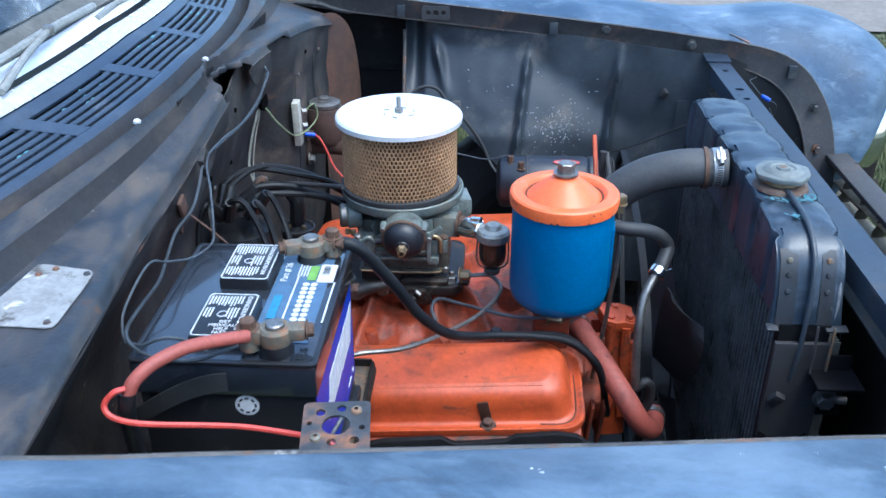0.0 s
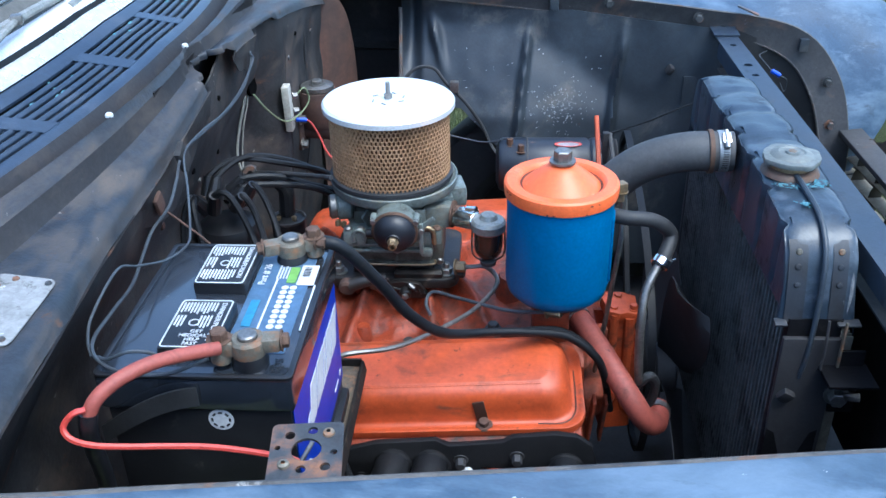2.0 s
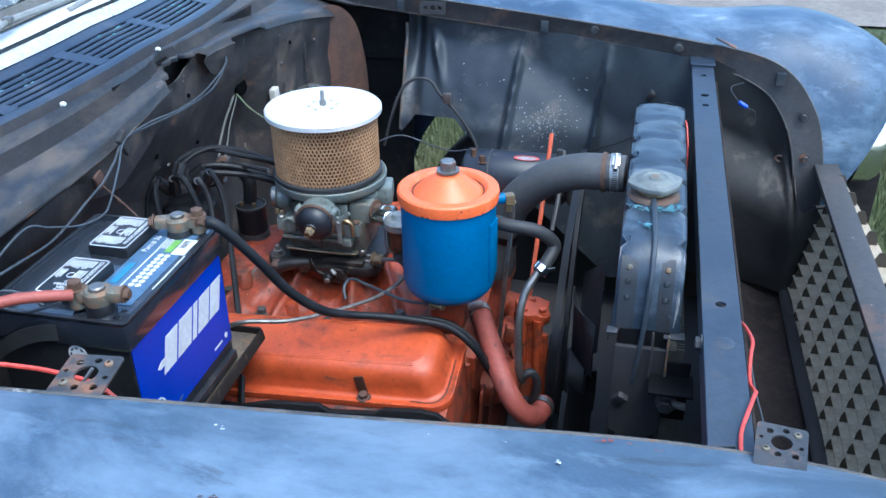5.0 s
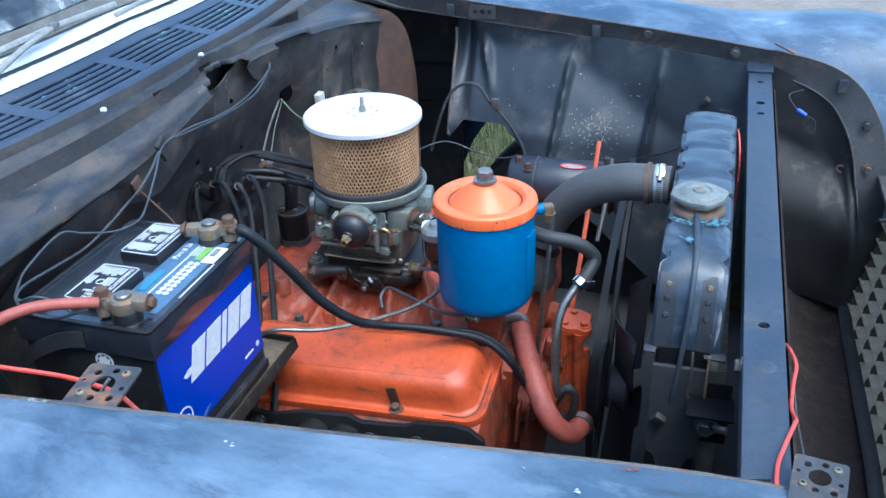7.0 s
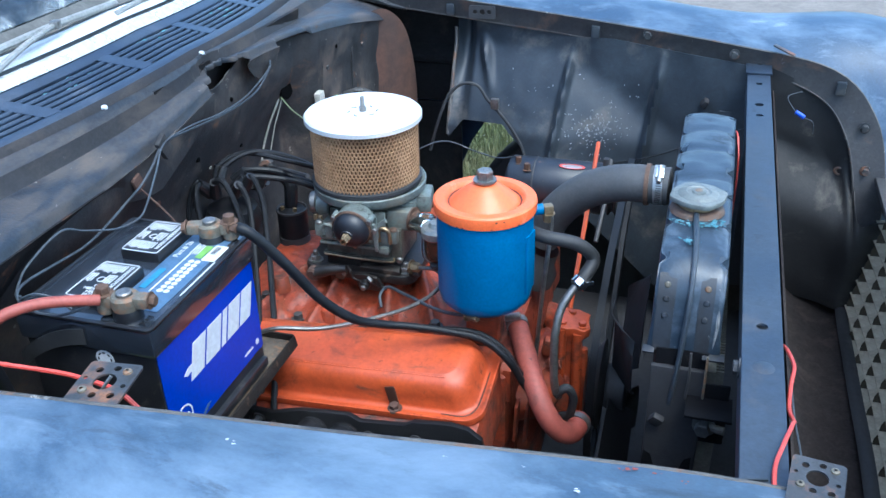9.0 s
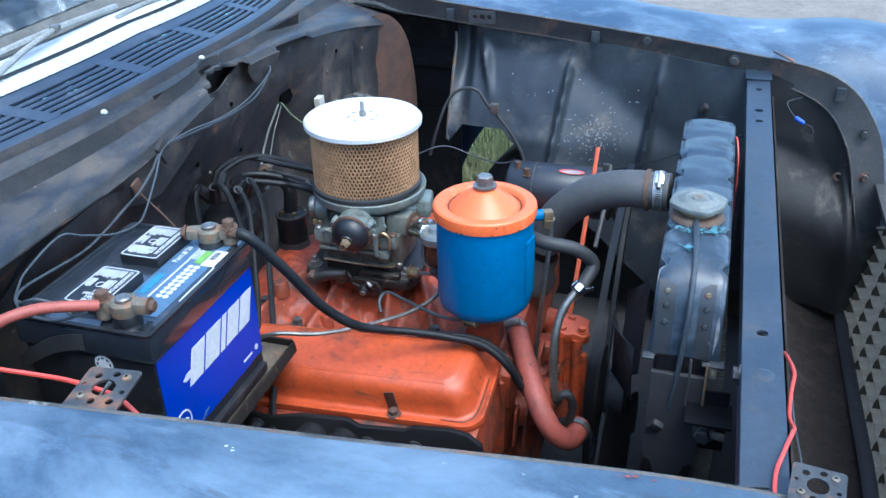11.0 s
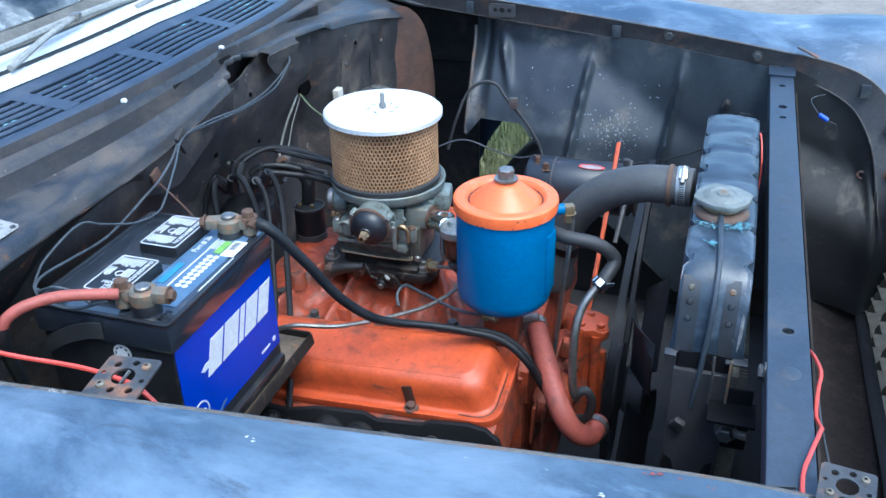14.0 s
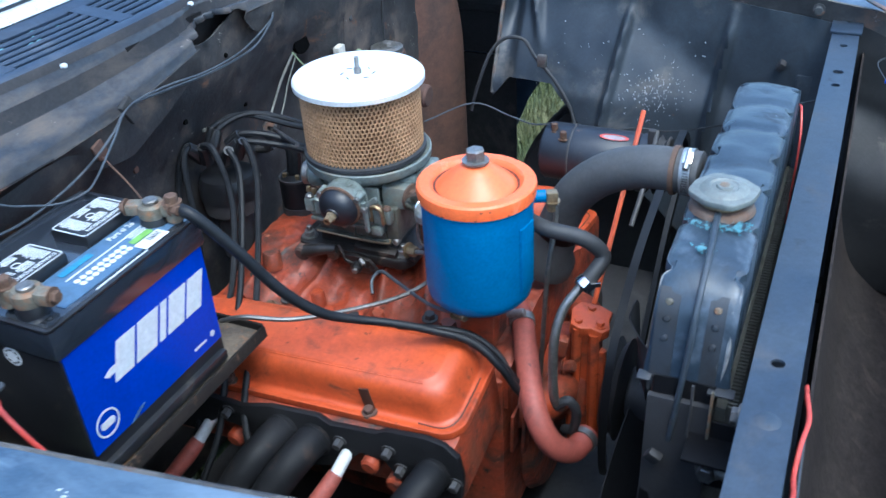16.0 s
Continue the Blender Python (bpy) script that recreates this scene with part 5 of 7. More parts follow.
def mesh_sleeve():
    """Expanded metal: long six-sided openings in staggered rows round a cylinder."""
    cols, rows, r = 86, 17, 0.0835
    w, h = 2 * math.pi / cols, 0.0079
    verts, faces = [], []
    z0, z1 = 0.883, 0.982
    for i in range(rows):
        for k in range(cols):
            c, z = (k + 0.5 * (i % 2)) * w, z0 + i * h * 0.75 + 0.001
            hex_o = [(0, 0.5), (0.5, 0.33), (0.5, -0.33), (0, -0.5), (-0.5, -0.33), (-0.5, 0.33)]
            base = len(verts)
            for sx, sz, rad in ((1.0, 1.0, r), (0.60, 0.86, r + 0.0007), (0.54, 0.84, r - 0.0022)):
                for a, b in hex_o:
                    ang, zz = c + a * w * sx, min(max(z + b * h * sz, z0), z1)
                    verts.append((AX + rad * math.cos(ang), AY + rad * math.sin(ang), zz))
            for j in range(6):
                q = (j + 1) % 6
                faces.append((base + j, base + q, base + 6 + q, base + 6 + j))
                faces.append((base + 6 + j, base + 6 + q, base + 12 + q, base + 12 + j))
    me = bpy.data.meshes.new("mesh_sleeve")
    me.from_pydata(verts, [], faces)
    return me


part("mesh_sleeve", mesh_sleeve(), M_MESH, af, "tan expanded-metal sleeve")
lid = part("lid", lathe([(0, 0.0045), (0.012, 0.0045), (0.03, 0.003), (0.07, 0.004), (0.089, 0.004), (0.092, 0.001), (0.092, -0.006), (0.0905, -0.006), (0.0905, 0.0), (0, 0.0)], pose(AX, AY, 0.984), 64), M_TIN, af, "bright brushed tin lid")
part("stud", rod((AX, AY, 0.98), (AX, AY, 1.012), 0.0032, 12, 0.0008), M_STEEL, lid)
part("nut", rod((AX, AY, 0.9885), (AX, AY, 0.996), 0.0058, 6, 0.0006), M_STEEL, lid)
for a in (20, 75, 150, 205, 260, 330):
    part("emboss", box((0.008, 0.0012, 0.0010), (AX + 0.022 * math.cos(radians(a)), AY + 0.022 * math.sin(radians(a)), 0.9885), (0, 0, a + 60)), M_STEEL, lid)

# ---- oil filter canister ----
KX, KY = 0.104, 1.085
can = thing("oil_filter_canister", (KX, KY, 0.775), "blue oil filter canister with an orange lid", "oil filter")
part("body", lathe([(0, -0.007), (0.045, -0.0068), (0.058, -0.0035), (0.0655, 0.005), (0.068, 0.017), (0.068, 0.15), (0.062, 0.152)], pose(KX, KY, 0.775), 56), M_BLUE, can, "blue painted steel can")
klid = part("lid", lathe([(0.069, -0.011), (0.0715, -0.010), (0.0728, 0.0), (0.0718, 0.0055), (0.069, 0.0075), (0.057, 0.0075), (0.0535, 0.005), (0.0515, 0.0005), (0.0495, 0.0005), (0.045, 0.005), (0.034, 0.014), (0.022, 0.0235), (0.014, 0.029), (0, 0.031)], pose(KX, KY, 0.927), 56), M_LID, can, "orange painted pressed lid")
part("bolt", hexbolt((KX, KY, 0.958), (KX, KY, 0.974), 0.0115), M_STEEL, klid)
part("groove_ring", lathe([(0.0492, 0.0008), (0.0505, 0.0016), (0.0522, 0.0016), (0.0530, 0.0030)], pose(KX, KY, 0.927), 56), worn("dark_orange_brown", (0.20, 0.045, 0.015), (0.10, 0.03, 0.014), (0.6, 0.8), 0, 40, 200, 0.1), klid, "dark ring in the pressed groove")
nicks, scars = random.Random(11), bmesh.new()
for k in range(16):
    a, w = nicks.uniform(3.0, 6.4), nicks.uniform(0.001, 0.0028)
    u, v = Vector((math.cos(a), math.sin(a), 0)), Vector((-math.sin(a), math.cos(a), 0))
    c = Vector((KX, KY, 0.927 + nicks.choice((-0.0095, -0.008, 0.002)))) + u * 0.0732
    scars.faces.new([scars.verts.new(c + v * (w * x) + Vector((0, 0, 0.0014 * z * nicks.uniform(0.5, 1)))) for x, z in ((-1, -0.3), (-0.2, -1), (1, -0.5), (0.8, 0.7), (-0.5, 1))])
tagged(part("paint_chip", scars, M_SOOT, klid, "dark chips along the rim"), kind="stuff")
part("strap_bracket", box((0.004, 0.03, 0.09), (KX + 0.067, KY - 0.01, 0.845), (0, 0, -8), 0.001), M_BLUE, can)
part("elbow_nipple", rod((KX + 0.058, KY + 0.030, 0.905), (KX + 0.074, KY + 0.038, 0.905), 0.008, 14), M_BLUE, can)
elbow = part("elbow", box((0.014, 0.013, 0.014), (KX + 0.081, KY + 0.041, 0.904), (0, 0, 27), 0.002), M_BRASS, can)
part("nut", hexbolt((KX + 0.081, KY + 0.042, 0.898), (KX + 0.081, KY + 0.042, 0.884), 0.007), M_BRASS, elbow)
part("drain_boss", rod((KX, KY, 0.74), (KX, KY, 0.770), 0.022, 18, 0.002), M_ORANGE_DIRTY, can)
part("stand", box((0.05, 0.05, 0.07), (KX - 0.005, KY + 0.02, 0.72), bevel=0.006), M_ORANGE_DIRTY, can)

# ---- battery ----
M_BATTTOP = worn("dusty_black_battery_cover", (0.022, 0.027, 0.036), (0.036, 0.042, 0.054), (0.12, 0.26), 0, 9, 240, 0.03, [(DUST, 10, 0.62, 0.92, 0.6, 0)], coat=0.6, spec=0.7)
BX0, BX1, BY0, BY1, BZ0, BZ1 = -0.324, -0.150, 0.658, 0.888, 0.747, 0.945
battery = thing("battery", ((BX0 + BX1) / 2, (BY0 + BY1) / 2, BZ0), "black car battery with a blue label on its side", "battery")
bxc, byc = (BX0 + BX1) / 2, (BY0 + BY1) / 2
part("case", box((BX1 - BX0 - 0.008, BY1 - BY0 - 0.008, 0.165), (bxc, byc, BZ0 + 0.0825), bevel=0.005), M_BATT, battery)
btop = part("cover", box((BX1 - BX0, BY1 - BY0, 0.036), (bxc, byc, BZ1 - 0.018), bevel=0.005), M_BATTTOP, battery)
part("cover_lip", flat([rrect(-0.087, -0.115, 0.087, 0.115, 0.006), rrect(-0.083, -0.111, 0.083, 0.111, 0.005)], 0.002, pose(bxc, byc, BZ1 + 0.0005), 0.0008), M_BATT, battery)
part("hold_down_ledge", box((BX1 - BX0 + 0.008, BY1 - BY0 - 0.02, 0.014), (bxc, byc, BZ0 + 0.009), bevel=0.003), M_BATT, battery)
for y0, y1 in ((0.683, 0.762), (0.791, 0.867)):
    cap = part("vent_cap", box((0.053, y1 - y0, 0.016), (-0.2485, (y0 + y1) / 2, BZ1 + 0.005), bevel=0.004), M_BATT, battery)
label = part("side_label", flat([rrect(-0.108, -0.060, 0.108, 0.070, 0.002)], 0.0008, frame_of((BX1 - 0.0035, byc, 0.838), (0, 1, 0), (0, 0, 1))), M_LABELBLUE, battery, "glossy blue printed label")
# The film's pale blue stands for sky reflected in the black cover.
part("top_label", flat([rrect(-0.028, -0.09, 0.028, 0.09, 0.002)], 0.0006, pose(-0.192, byc + 0.012, BZ1 + 0.0005)), M_PALEBLUE, battery, "printed label on film coloured like a pale blue reflection")

# battery tray
M_TRAY = worn("dusty_rusty_tray", (0.19, 0.14, 0.09), (0.1, 0.085, 0.07), (0.8, 0.95), 0, 20, 200, 0.3, [((0.26, 0.12, 0.05), 30, 0.55, 0.7, 0.9, 0), ((0.03, 0.03, 0.03), 26, 0.6, 0.7, 0.8, 0)])
M_TRAYRIM = worn("crusty_black_tray_edge", (0.013, 0.011, 0.010), (0.03, 0.024, 0.019), (0.7, 0.9), 0, 20, 200, 0.4, [((0.12, 0.075, 0.045), 28, 0.58, 0.7, 0.95, 0)], spec=0.2)
tray = thing("battery_tray", (bxc, byc, 0.735), "rusty black steel battery tray", "battery tray")
part("pan", box((0.202, 0.285, 0.006), (-0.241, 0.802, 0.741), bevel=0.002), M_TRAY, tray)
part("rim", box((0.004, 0.285, 0.016), (-0.139, 0.802, 0.744), (0, -12, 0), 0.001), M_TRAYRIM, tray)
part("rim", box((0.20, 0.004, 0.016), (-0.241, 0.944, 0.746), (0, 0, 0), 0.001), M_TRAYRIM, tray)
part("rim", box((0.215, 0.004, 0.024), (-0.237, 0.644, 0.750), bevel=0.001), M_TRAYRIM, tray)
part("support", tube([(-0.16, 0.70, 0.738), (-0.22, 0.68, 0.60), (-0.36, 0.66, 0.52)], 0.012, 8), M_DARK, tray)

# ---- radiator ----
radiator = thing("radiator", (0.39, 1.22, 0.42), "satin black radiator with worn brass top tank", "radiator")
TANK = [(0.933, 0.828), (0.943, 0.872), (0.956, 0.908), (0.985, 0.930), (1.05, 0.938), (1.12, 0.942), (1.25, 0.942), (1.36, 0.938), (1.46, 0.934), (1.495, 0.922), (1.505, 0.88), (1.508, 0.80)]


def tank_mesh():
    out = []
    for y, z in TANK:
        w = 0.0 if z > 0.85 else 0.004
        x0, x1 = 0.349 - w, 0.431 + w
        d = 0.012
        low = min(0.842, z - 0.02)
        out.append([(x0, y, low), (x0, y, z - d), (x0 + 0.003, y, z - 0.004), (x0 + d, y, z), (0.39, y, z + 0.002), (x1 - d, y, z), (x1 - 0.003, y, z - 0.004), (x1, y, z - d), (x1, y, low)])
    def dent(p):
        p = p.copy()
        if p[2] > 0.85:
            for yy in (1.20, 1.31, 1.40):
                p[2] -= 0.0040 * math.exp(-((p[1] - yy - 0.12 * (p[0] - 0.39)) / 0.010) ** 2)
            p[2] += 0.0034 * noise.noise((p[0] * 30, p[1] * 14, 2)) + 0.0014 * noise.noise((p[0] * 70, p[1] * 60, 5))
            if p[0] < 0.36 or p[0] > 0.42:
                p[0] += math.copysign(0.0075, 0.39 - p[0]) * max(0, math.sin(p[1] * 78)) ** 10
        return p
    return patch(out, 12, 4, 0.0, dent)


rtank = part("top_tank", tank_mesh(), M_RAD, radiator, "dented satin black top tank", smooth=45)
M_COREFIN = worn("dusty_black_fins", (0.095, 0.10, 0.102), (0.17, 0.172, 0.165), (0.75, 0.9), 0, 30, 260, 0.2, [((0.02, 0.02, 0.02), 14, 0.52, 0.66, 0.7, 0), ((0.3, 0.28, 0.25), 120, 0.68, 0.72, 0.8, 0)], spec=0.2)
part("core", box((0.05, 0.56, 0.44), (0.385, 1.218, 0.63)), M_SOOT, radiator)
for y in (0.927, 1.509):
    part("side_channel", box((0.066, 0.008, 0.46), (0.388, y, 0.580), bevel=0.002), M_SOOT, radiator)
fins = bmesh.new()
for k in range(46):
    y = 0.942 + 0.552 * k / 45
    for x in (0.358, 0.412):
        box((0.004, 0.0045, 0.44), (x, y, 0.63), bm=fins)
tagged(part("fin", fins, M_COREFIN, radiator), kind="stuff")
neck = part("filler_neck", lathe([(0.03, -0.01), (0.024, 0.0), (0.024, 0.012), (0.03, 0.014)], pose(0.386, 1.099, 0.942), 32), M_BRASS, radiator)
M_RADCAP = worn("dull_grey_cap_metal", (0.24, 0.26, 0.245), (0.15, 0.165, 0.155), (0.45, 0.65), 0.1, 20, 240, 0.15)
rim = [(r * math.cos(a), r * math.sin(a)) for a, r in [(2 * math.pi * k / 64, 0.0330 + 0.0032 * max(0, math.cos(4 * (2 * math.pi * k / 64 - 0.35))) ** 2) for k in range(64)]]
rcap = part("cap", flat([rim], 0.0042, pose(0.386, 1.099, 0.9600), 0.0014), M_RADCAP, neck, "dull grey lobed pressure cap")
part("cap_dome", lathe([(0, 0.006), (0.008, 0.006), (0.009, 0.0035), (0.014, 0.0035), (0.016, 0.005), (0.024, 0.003), (0.027, 0)], pose(0.386, 1.099, 0.9625), 36), M_RADCAP, rcap)
part("cap_rivet", lathe([(0, 0.002), (0.005, 0.0015), (0.006, 0)], pose(0.386, 1.099, 0.9675), 16), M_LEAD, rcap)
M_OVERFLOW = worn("scuffed_overflow_paint", (0.030, 0.042, 0.058), (0.055, 0.068, 0.084), (0.3, 0.5), 0, 16, 240, 0.15, [((0.16, 0.085, 0.05), 26, 0.60, 0.70, 0.85, 0), ((0.2, 0.2, 0.2), 60, 0.66, 0.74, 0.7, 0)])
part("overflow_tube", tube([(0.386, 1.07, 0.9475), (0.388, 1.04, 0.9455), (0.391, 0.985, 0.9365), (0.391, 0.950, 0.912), (0.390, 0.936, 0.872), (0.387, 0.9265, 0.825), (0.384, 0.922, 0.785), (0.381, 0.924, 0.755)], 0.0034, 10, radii=[0.0038, 0.0036, 0.0034, 0.0033, 0.0032, 0.0032, 0.0032, 0.003]), M_OVERFLOW, radiator, "black-painted overflow tube")

# upper hose
M_CLAMP = worn("dull_bright_clamp_steel", (0.50, 0.50, 0.49), (0.3, 0.3, 0.29), (0.35, 0.5), 0.8, 20, 260, 0.1)
uh = thing("upper_radiator_hose", (0.26, 1.23, 0.88), "thick grey-black rubber radiator hose", "hose")
part("hose", tube([(0.155, 1.245, 0.79), (0.18, 1.24, 0.845), (0.225, 1.23, 0.89), (0.28, 1.218, 0.914), (0.345, 1.212, 0.918)], 0.0275, 20), M_HOSE, uh)
part("hose_clamp", lathe([(0.0275, -0.0065), (0.0290, -0.0065), (0.0290, 0.0065), (0.0275, 0.0065)], along((0.330, 1.213, 0.918), (0.36, 1.212, 0.92)), 36, closed=True), M_CLAMP, uh, "bright steel worm clamp")
block = pose(0.330, 1.213, 0.918, 34, 0, 0) @ pose(0, 0, 0.032)
part("screw_housing", box((0.012, 0.017, 0.006), (0, 0, 0), bevel=0.0018), M_CHROME, uh).matrix_basis = block
part("clamp_screw", rod((0, -0.016, 0.0008), (0, 0.012, 0.0008), 0.0036, 12, 0.0006), M_CLAMP, uh).matrix_basis = block
for k in range(12):
    part("clamp_slot", box((0.0075, 0.0013, 0.0008), (0, 0, 0)), M_DARK, uh).matrix_basis = pose(0.330, 1.213, 0.918, 56 + 6.5 * k, 0, 0) @ pose(0, 0, 0.0290)

# ---- ignition: distributor, coil, leads ----
dist = thing("distributor", (-0.372, 1.205, 0.66), "black distributor with push-on leads behind the battery", "distributor")
part("body", lathe([(0.028, 0), (0.028, 0.07), (0.045, 0.085), (0.047, 0.11)], pose(-0.372, 1.205, 0.66), 28), M_DARK, dist, "grimy black housing")
dcap = part("cap", lathe([(0.048, 0), (0.048, 0.02), (0.042, 0.036), (0.03, 0.042), (0, 0.042)], pose(-0.372, 1.205, 0.768), 28), M_BATT, dist)
LEADS = [
    [(-0.365, 1.215, 0.85), (-0.345, 1.22, 0.868), (-0.30, 1.24, 0.862), (-0.25, 1.265, 0.835), (-0.20, 1.31, 0.80)],
    [(-0.398, 1.21, 0.845), (-0.395, 1.22, 0.872), (-0.36, 1.25, 0.885), (-0.30, 1.275, 0.868), (-0.24, 1.32, 0.83), (-0.2, 1.36, 0.76)],
    [(-0.40, 1.19, 0.838), (-0.41, 1.17, 0.86), (-0.42, 1.15, 0.82), (-0.41, 1.12, 0.74), (-0.40, 1.10, 0.64)],
]
LEADS += [
    [(-0.38, 1.175, 0.838), (-0.37, 1.16, 0.87), (-0.345, 1.155, 0.868), (-0.31, 1.13, 0.80), (-0.27, 1.05, 0.72), (-0.25, 0.96, 0.66), (-0.245, 0.89, 0.58), (-0.24, 0.86, 0.565)],
    [(-0.352, 1.185, 0.838), (-0.335, 1.175, 0.862), (-0.315, 1.165, 0.83), (-0.28, 1.10, 0.76), (-0.24, 1.02, 0.71), (-0.215, 0.95, 0.68), (-0.20, 0.885, 0.60), (-0.205, 0.84, 0.55)],
    [(-0.345, 1.205, 0.838), (-0.325, 1.20, 0.868), (-0.30, 1.185, 0.83), (-0.27, 1.13, 0.77), (-0.225, 1.04, 0.705), (-0.185, 0.955, 0.675), (-0.165, 0.90, 0.62), (-0.12, 0.85, 0.55)],
]
LEADS += [
    [(-0.388, 1.200, 0.842), (-0.382, 1.215, 0.872), (-0.345, 1.255, 0.887), (-0.285, 1.30, 0.858), (-0.225, 1.345, 0.80)],
    [(-0.358, 1.200, 0.842), (-0.342, 1.208, 0.860), (-0.295, 1.228, 0.855), (-0.245, 1.25, 0.838), (-0.205, 1.275, 0.80)],
    [(-0.392, 1.178, 0.838), (-0.400, 1.160, 0.862), (-0.395, 1.140, 0.84), (-0.375, 1.115, 0.76), (-0.36, 1.09, 0.66)],
]
for pts in LEADS:
    lead = part("lead", tube(pts, 0.0048, 8), M_CABLE, dist, "black ignition lead")
    part("boot", tube(pts[:2], 0.0105, 10, radii=[0.0105, 0.008]), M_BATT, lead)
coil = thing("ignition_coil", (-0.303, 1.285, 0.64), "black cylindrical ignition coil with a crimped rim", "ignition coil")
part("can", lathe([(0, 0), (0.024, 0), (0.0265, 0.004), (0.0265, 0.128), (0.025, 0.130)], pose(-0.303, 1.285, 0.64), 28), M_CABLE, coil)
part("rim", lathe([(0.024, 0.127), (0.0275, 0.127), (0.028, 0.131), (0.0255, 0.132), (0.024, 0.130)], pose(-0.303, 1.285, 0.64), 28, closed=True), M_DARK, coil, "crimped rim")
tower = part("tower", lathe([(0.024, 0.129), (0.018, 0.132), (0.010, 0.135), (0.009, 0.155), (0, 0.155)], pose(-0.303, 1.285, 0.64), 20), M_CABLE, coil)
part("lead", tube([(-0.303, 1.285, 0.79), (-0.303, 1.29, 0.815), (-0.33, 1.28, 0.84), (-0.36, 1.25, 0.85), (-0.372, 1.21, 0.835)], 0.0048, 8), M_CABLE, tower)
part("lead_boot", tube([(-0.303, 1.285, 0.778), (-0.303, 1.29, 0.812), (-0.315, 1.288, 0.828)], 0.011, 10, radii=[0.012, 0.012, 0.008]), M_CABLE, tower)
for dx in (-0.012, 0.012):
    part("terminal", hexbolt((-0.303 + dx, 1.274, 0.769), (-0.303 + dx, 1.274, 0.778), 0.004), M_BRASS, coil)
part("clamp_band", lathe([(0.0266, 0.05), (0.028, 0.05), (0.028, 0.08), (0.0266, 0.08)], pose(-0.303, 1.285, 0.64), 28, closed=True), M_DARK, coil)

# ---- master cylinder and resistor on the firewall ----
mc = thing("brake_master_cylinder", (-0.32, 1.658, 0.77), "rust-brown cast brake master cylinder on the firewall", "master cylinder")
part("reservoir", lathe([(0.030, 0), (0.036, 0.01), (0.037, 0.06), (0.034, 0.072), (0, 0.072)], pose(-0.318, 1.658, 0.775), 32), M_RUSTY, mc)
part("barrel", rod((-0.40, 1.658, 0.775), (-0.235, 1.658, 0.765), 0.022, 24, 0.004), M_RUSTY, mc)
mcap = part("cap", lathe([(0.027, 0), (0.031, 0.002), (0.031, 0.009), (0.027, 0.011), (0, 0.011)], pose(-0.318, 1.658, 0.847), 32), M_STEEL, mc, "dull grey screw cap")
part("hex", hexbolt((-0.318, 1.658, 0.857), (-0.318, 1.658, 0.866), 0.011), M_STEEL, mcap)
part("mount_flange", box((0.012, 0.09, 0.07), (-0.352, 1.658, 0.775), bevel=0.004), M_RUSTY, mc)
for dz in (-0.02, 0.03):
    part("bolt", hexbolt((-0.346, 1.612, 0.775 + dz), (-0.335, 1.612, 0.775 + dz), 0.008), M_STEEL, mc)
res = thing("ballast_resistor", (-0.35, 1.537, 0.855), "ivory ceramic ballast resistor block on the firewall", "resistor")
part("block", box((0.013, 0.022, 0.084), (-0.347, 1.537, 0.856), (4, 0, 0), 0.002), M_IVORY, res)
for z in (0.873, 0.845):
    part("terminal", hexbolt((-0.342, 1.552, z), (-0.333, 1.556, z), 0.006), M_STEEL, res)
part("wire", tube([(-0.335, 1.553, 0.873), (-0.32, 1.56, 0.885), (-0.315, 1.565, 0.86), (-0.33, 1.55, 0.84), (-0.345, 1.50, 0.845), (-0.36, 1.45, 0.885), (-0.375, 1.43, 0.92)], 0.0016, 6), M_GREENWIRE, res, "pale green wire")
part("wire", tube([(-0.335, 1.545, 0.83), (-0.315, 1.55, 0.826), (-0.30, 1.55, 0.80), (-0.285, 1.54, 0.77), (-0.26, 1.52, 0.75), (-0.23, 1.48, 0.74)], 0.0018, 6), M_REDWIRE, res, "orange-red wire")
part("crimp", rod((-0.337, 1.545, 0.831), (-0.318, 1.549, 0.828), 0.004, 10), M_BLUECLIP, res)

# ---- firewall wiring ----
def wire(name, pts, r, material, label, category="wire", seg=7):
    return solo(name, tube(pts, r, seg), material, label, category)


wire("wiring_harness", [(-0.352, 1.362, 1.012), (-0.347, 1.345, 1.002), (-0.350, 1.305, 0.980), (-0.350, 1.250, 0.976), (-0.350, 1.172, 0.980), (-0.350, 1.090, 0.990), (-0.351, 1.020, 0.995), (-0.350, 0.985, 0.976), (-0.350, 0.950, 0.960), (-0.366, 0.930, 0.940), (-0.362, 0.885, 0.934), (-0.350, 0.82, 0.936), (-0.345, 0.755, 0.945), (-0.337, 0.698, 0.955), (-0.322, 0.668, 0.957), (-0.295, 0.654, 0.953), (-0.255, 0.650, 0.955), (-0.218, 0.656, 0.968)], 0.0019, M_WIRE, "grey taped wiring harness along the firewall", "wiring")
wire("wiring_harness", [(-0.356, 1.365, 1.008), (-0.342, 1.340, 1.008), (-0.344, 1.290, 0.992), (-0.346, 1.240, 0.984), (-0.345, 1.165, 0.987), (-0.345, 1.085, 0.998), (-0.346, 1.015, 0.998), (-0.329, 0.962, 0.979), (-0.312, 0.905, 0.957), (-0.308, 0.878, 0.951), (-0.320, 0.846, 0.951), (-0.332, 0.805, 0.968), (-0.338, 0.772, 0.983), (-0.343, 0.716, 0.968), (-0.338, 0.690, 0.958), (-0.328, 0.672, 0.955)], 0.0014, M_WIRE, "thin grey wire looped over the battery", "wire")
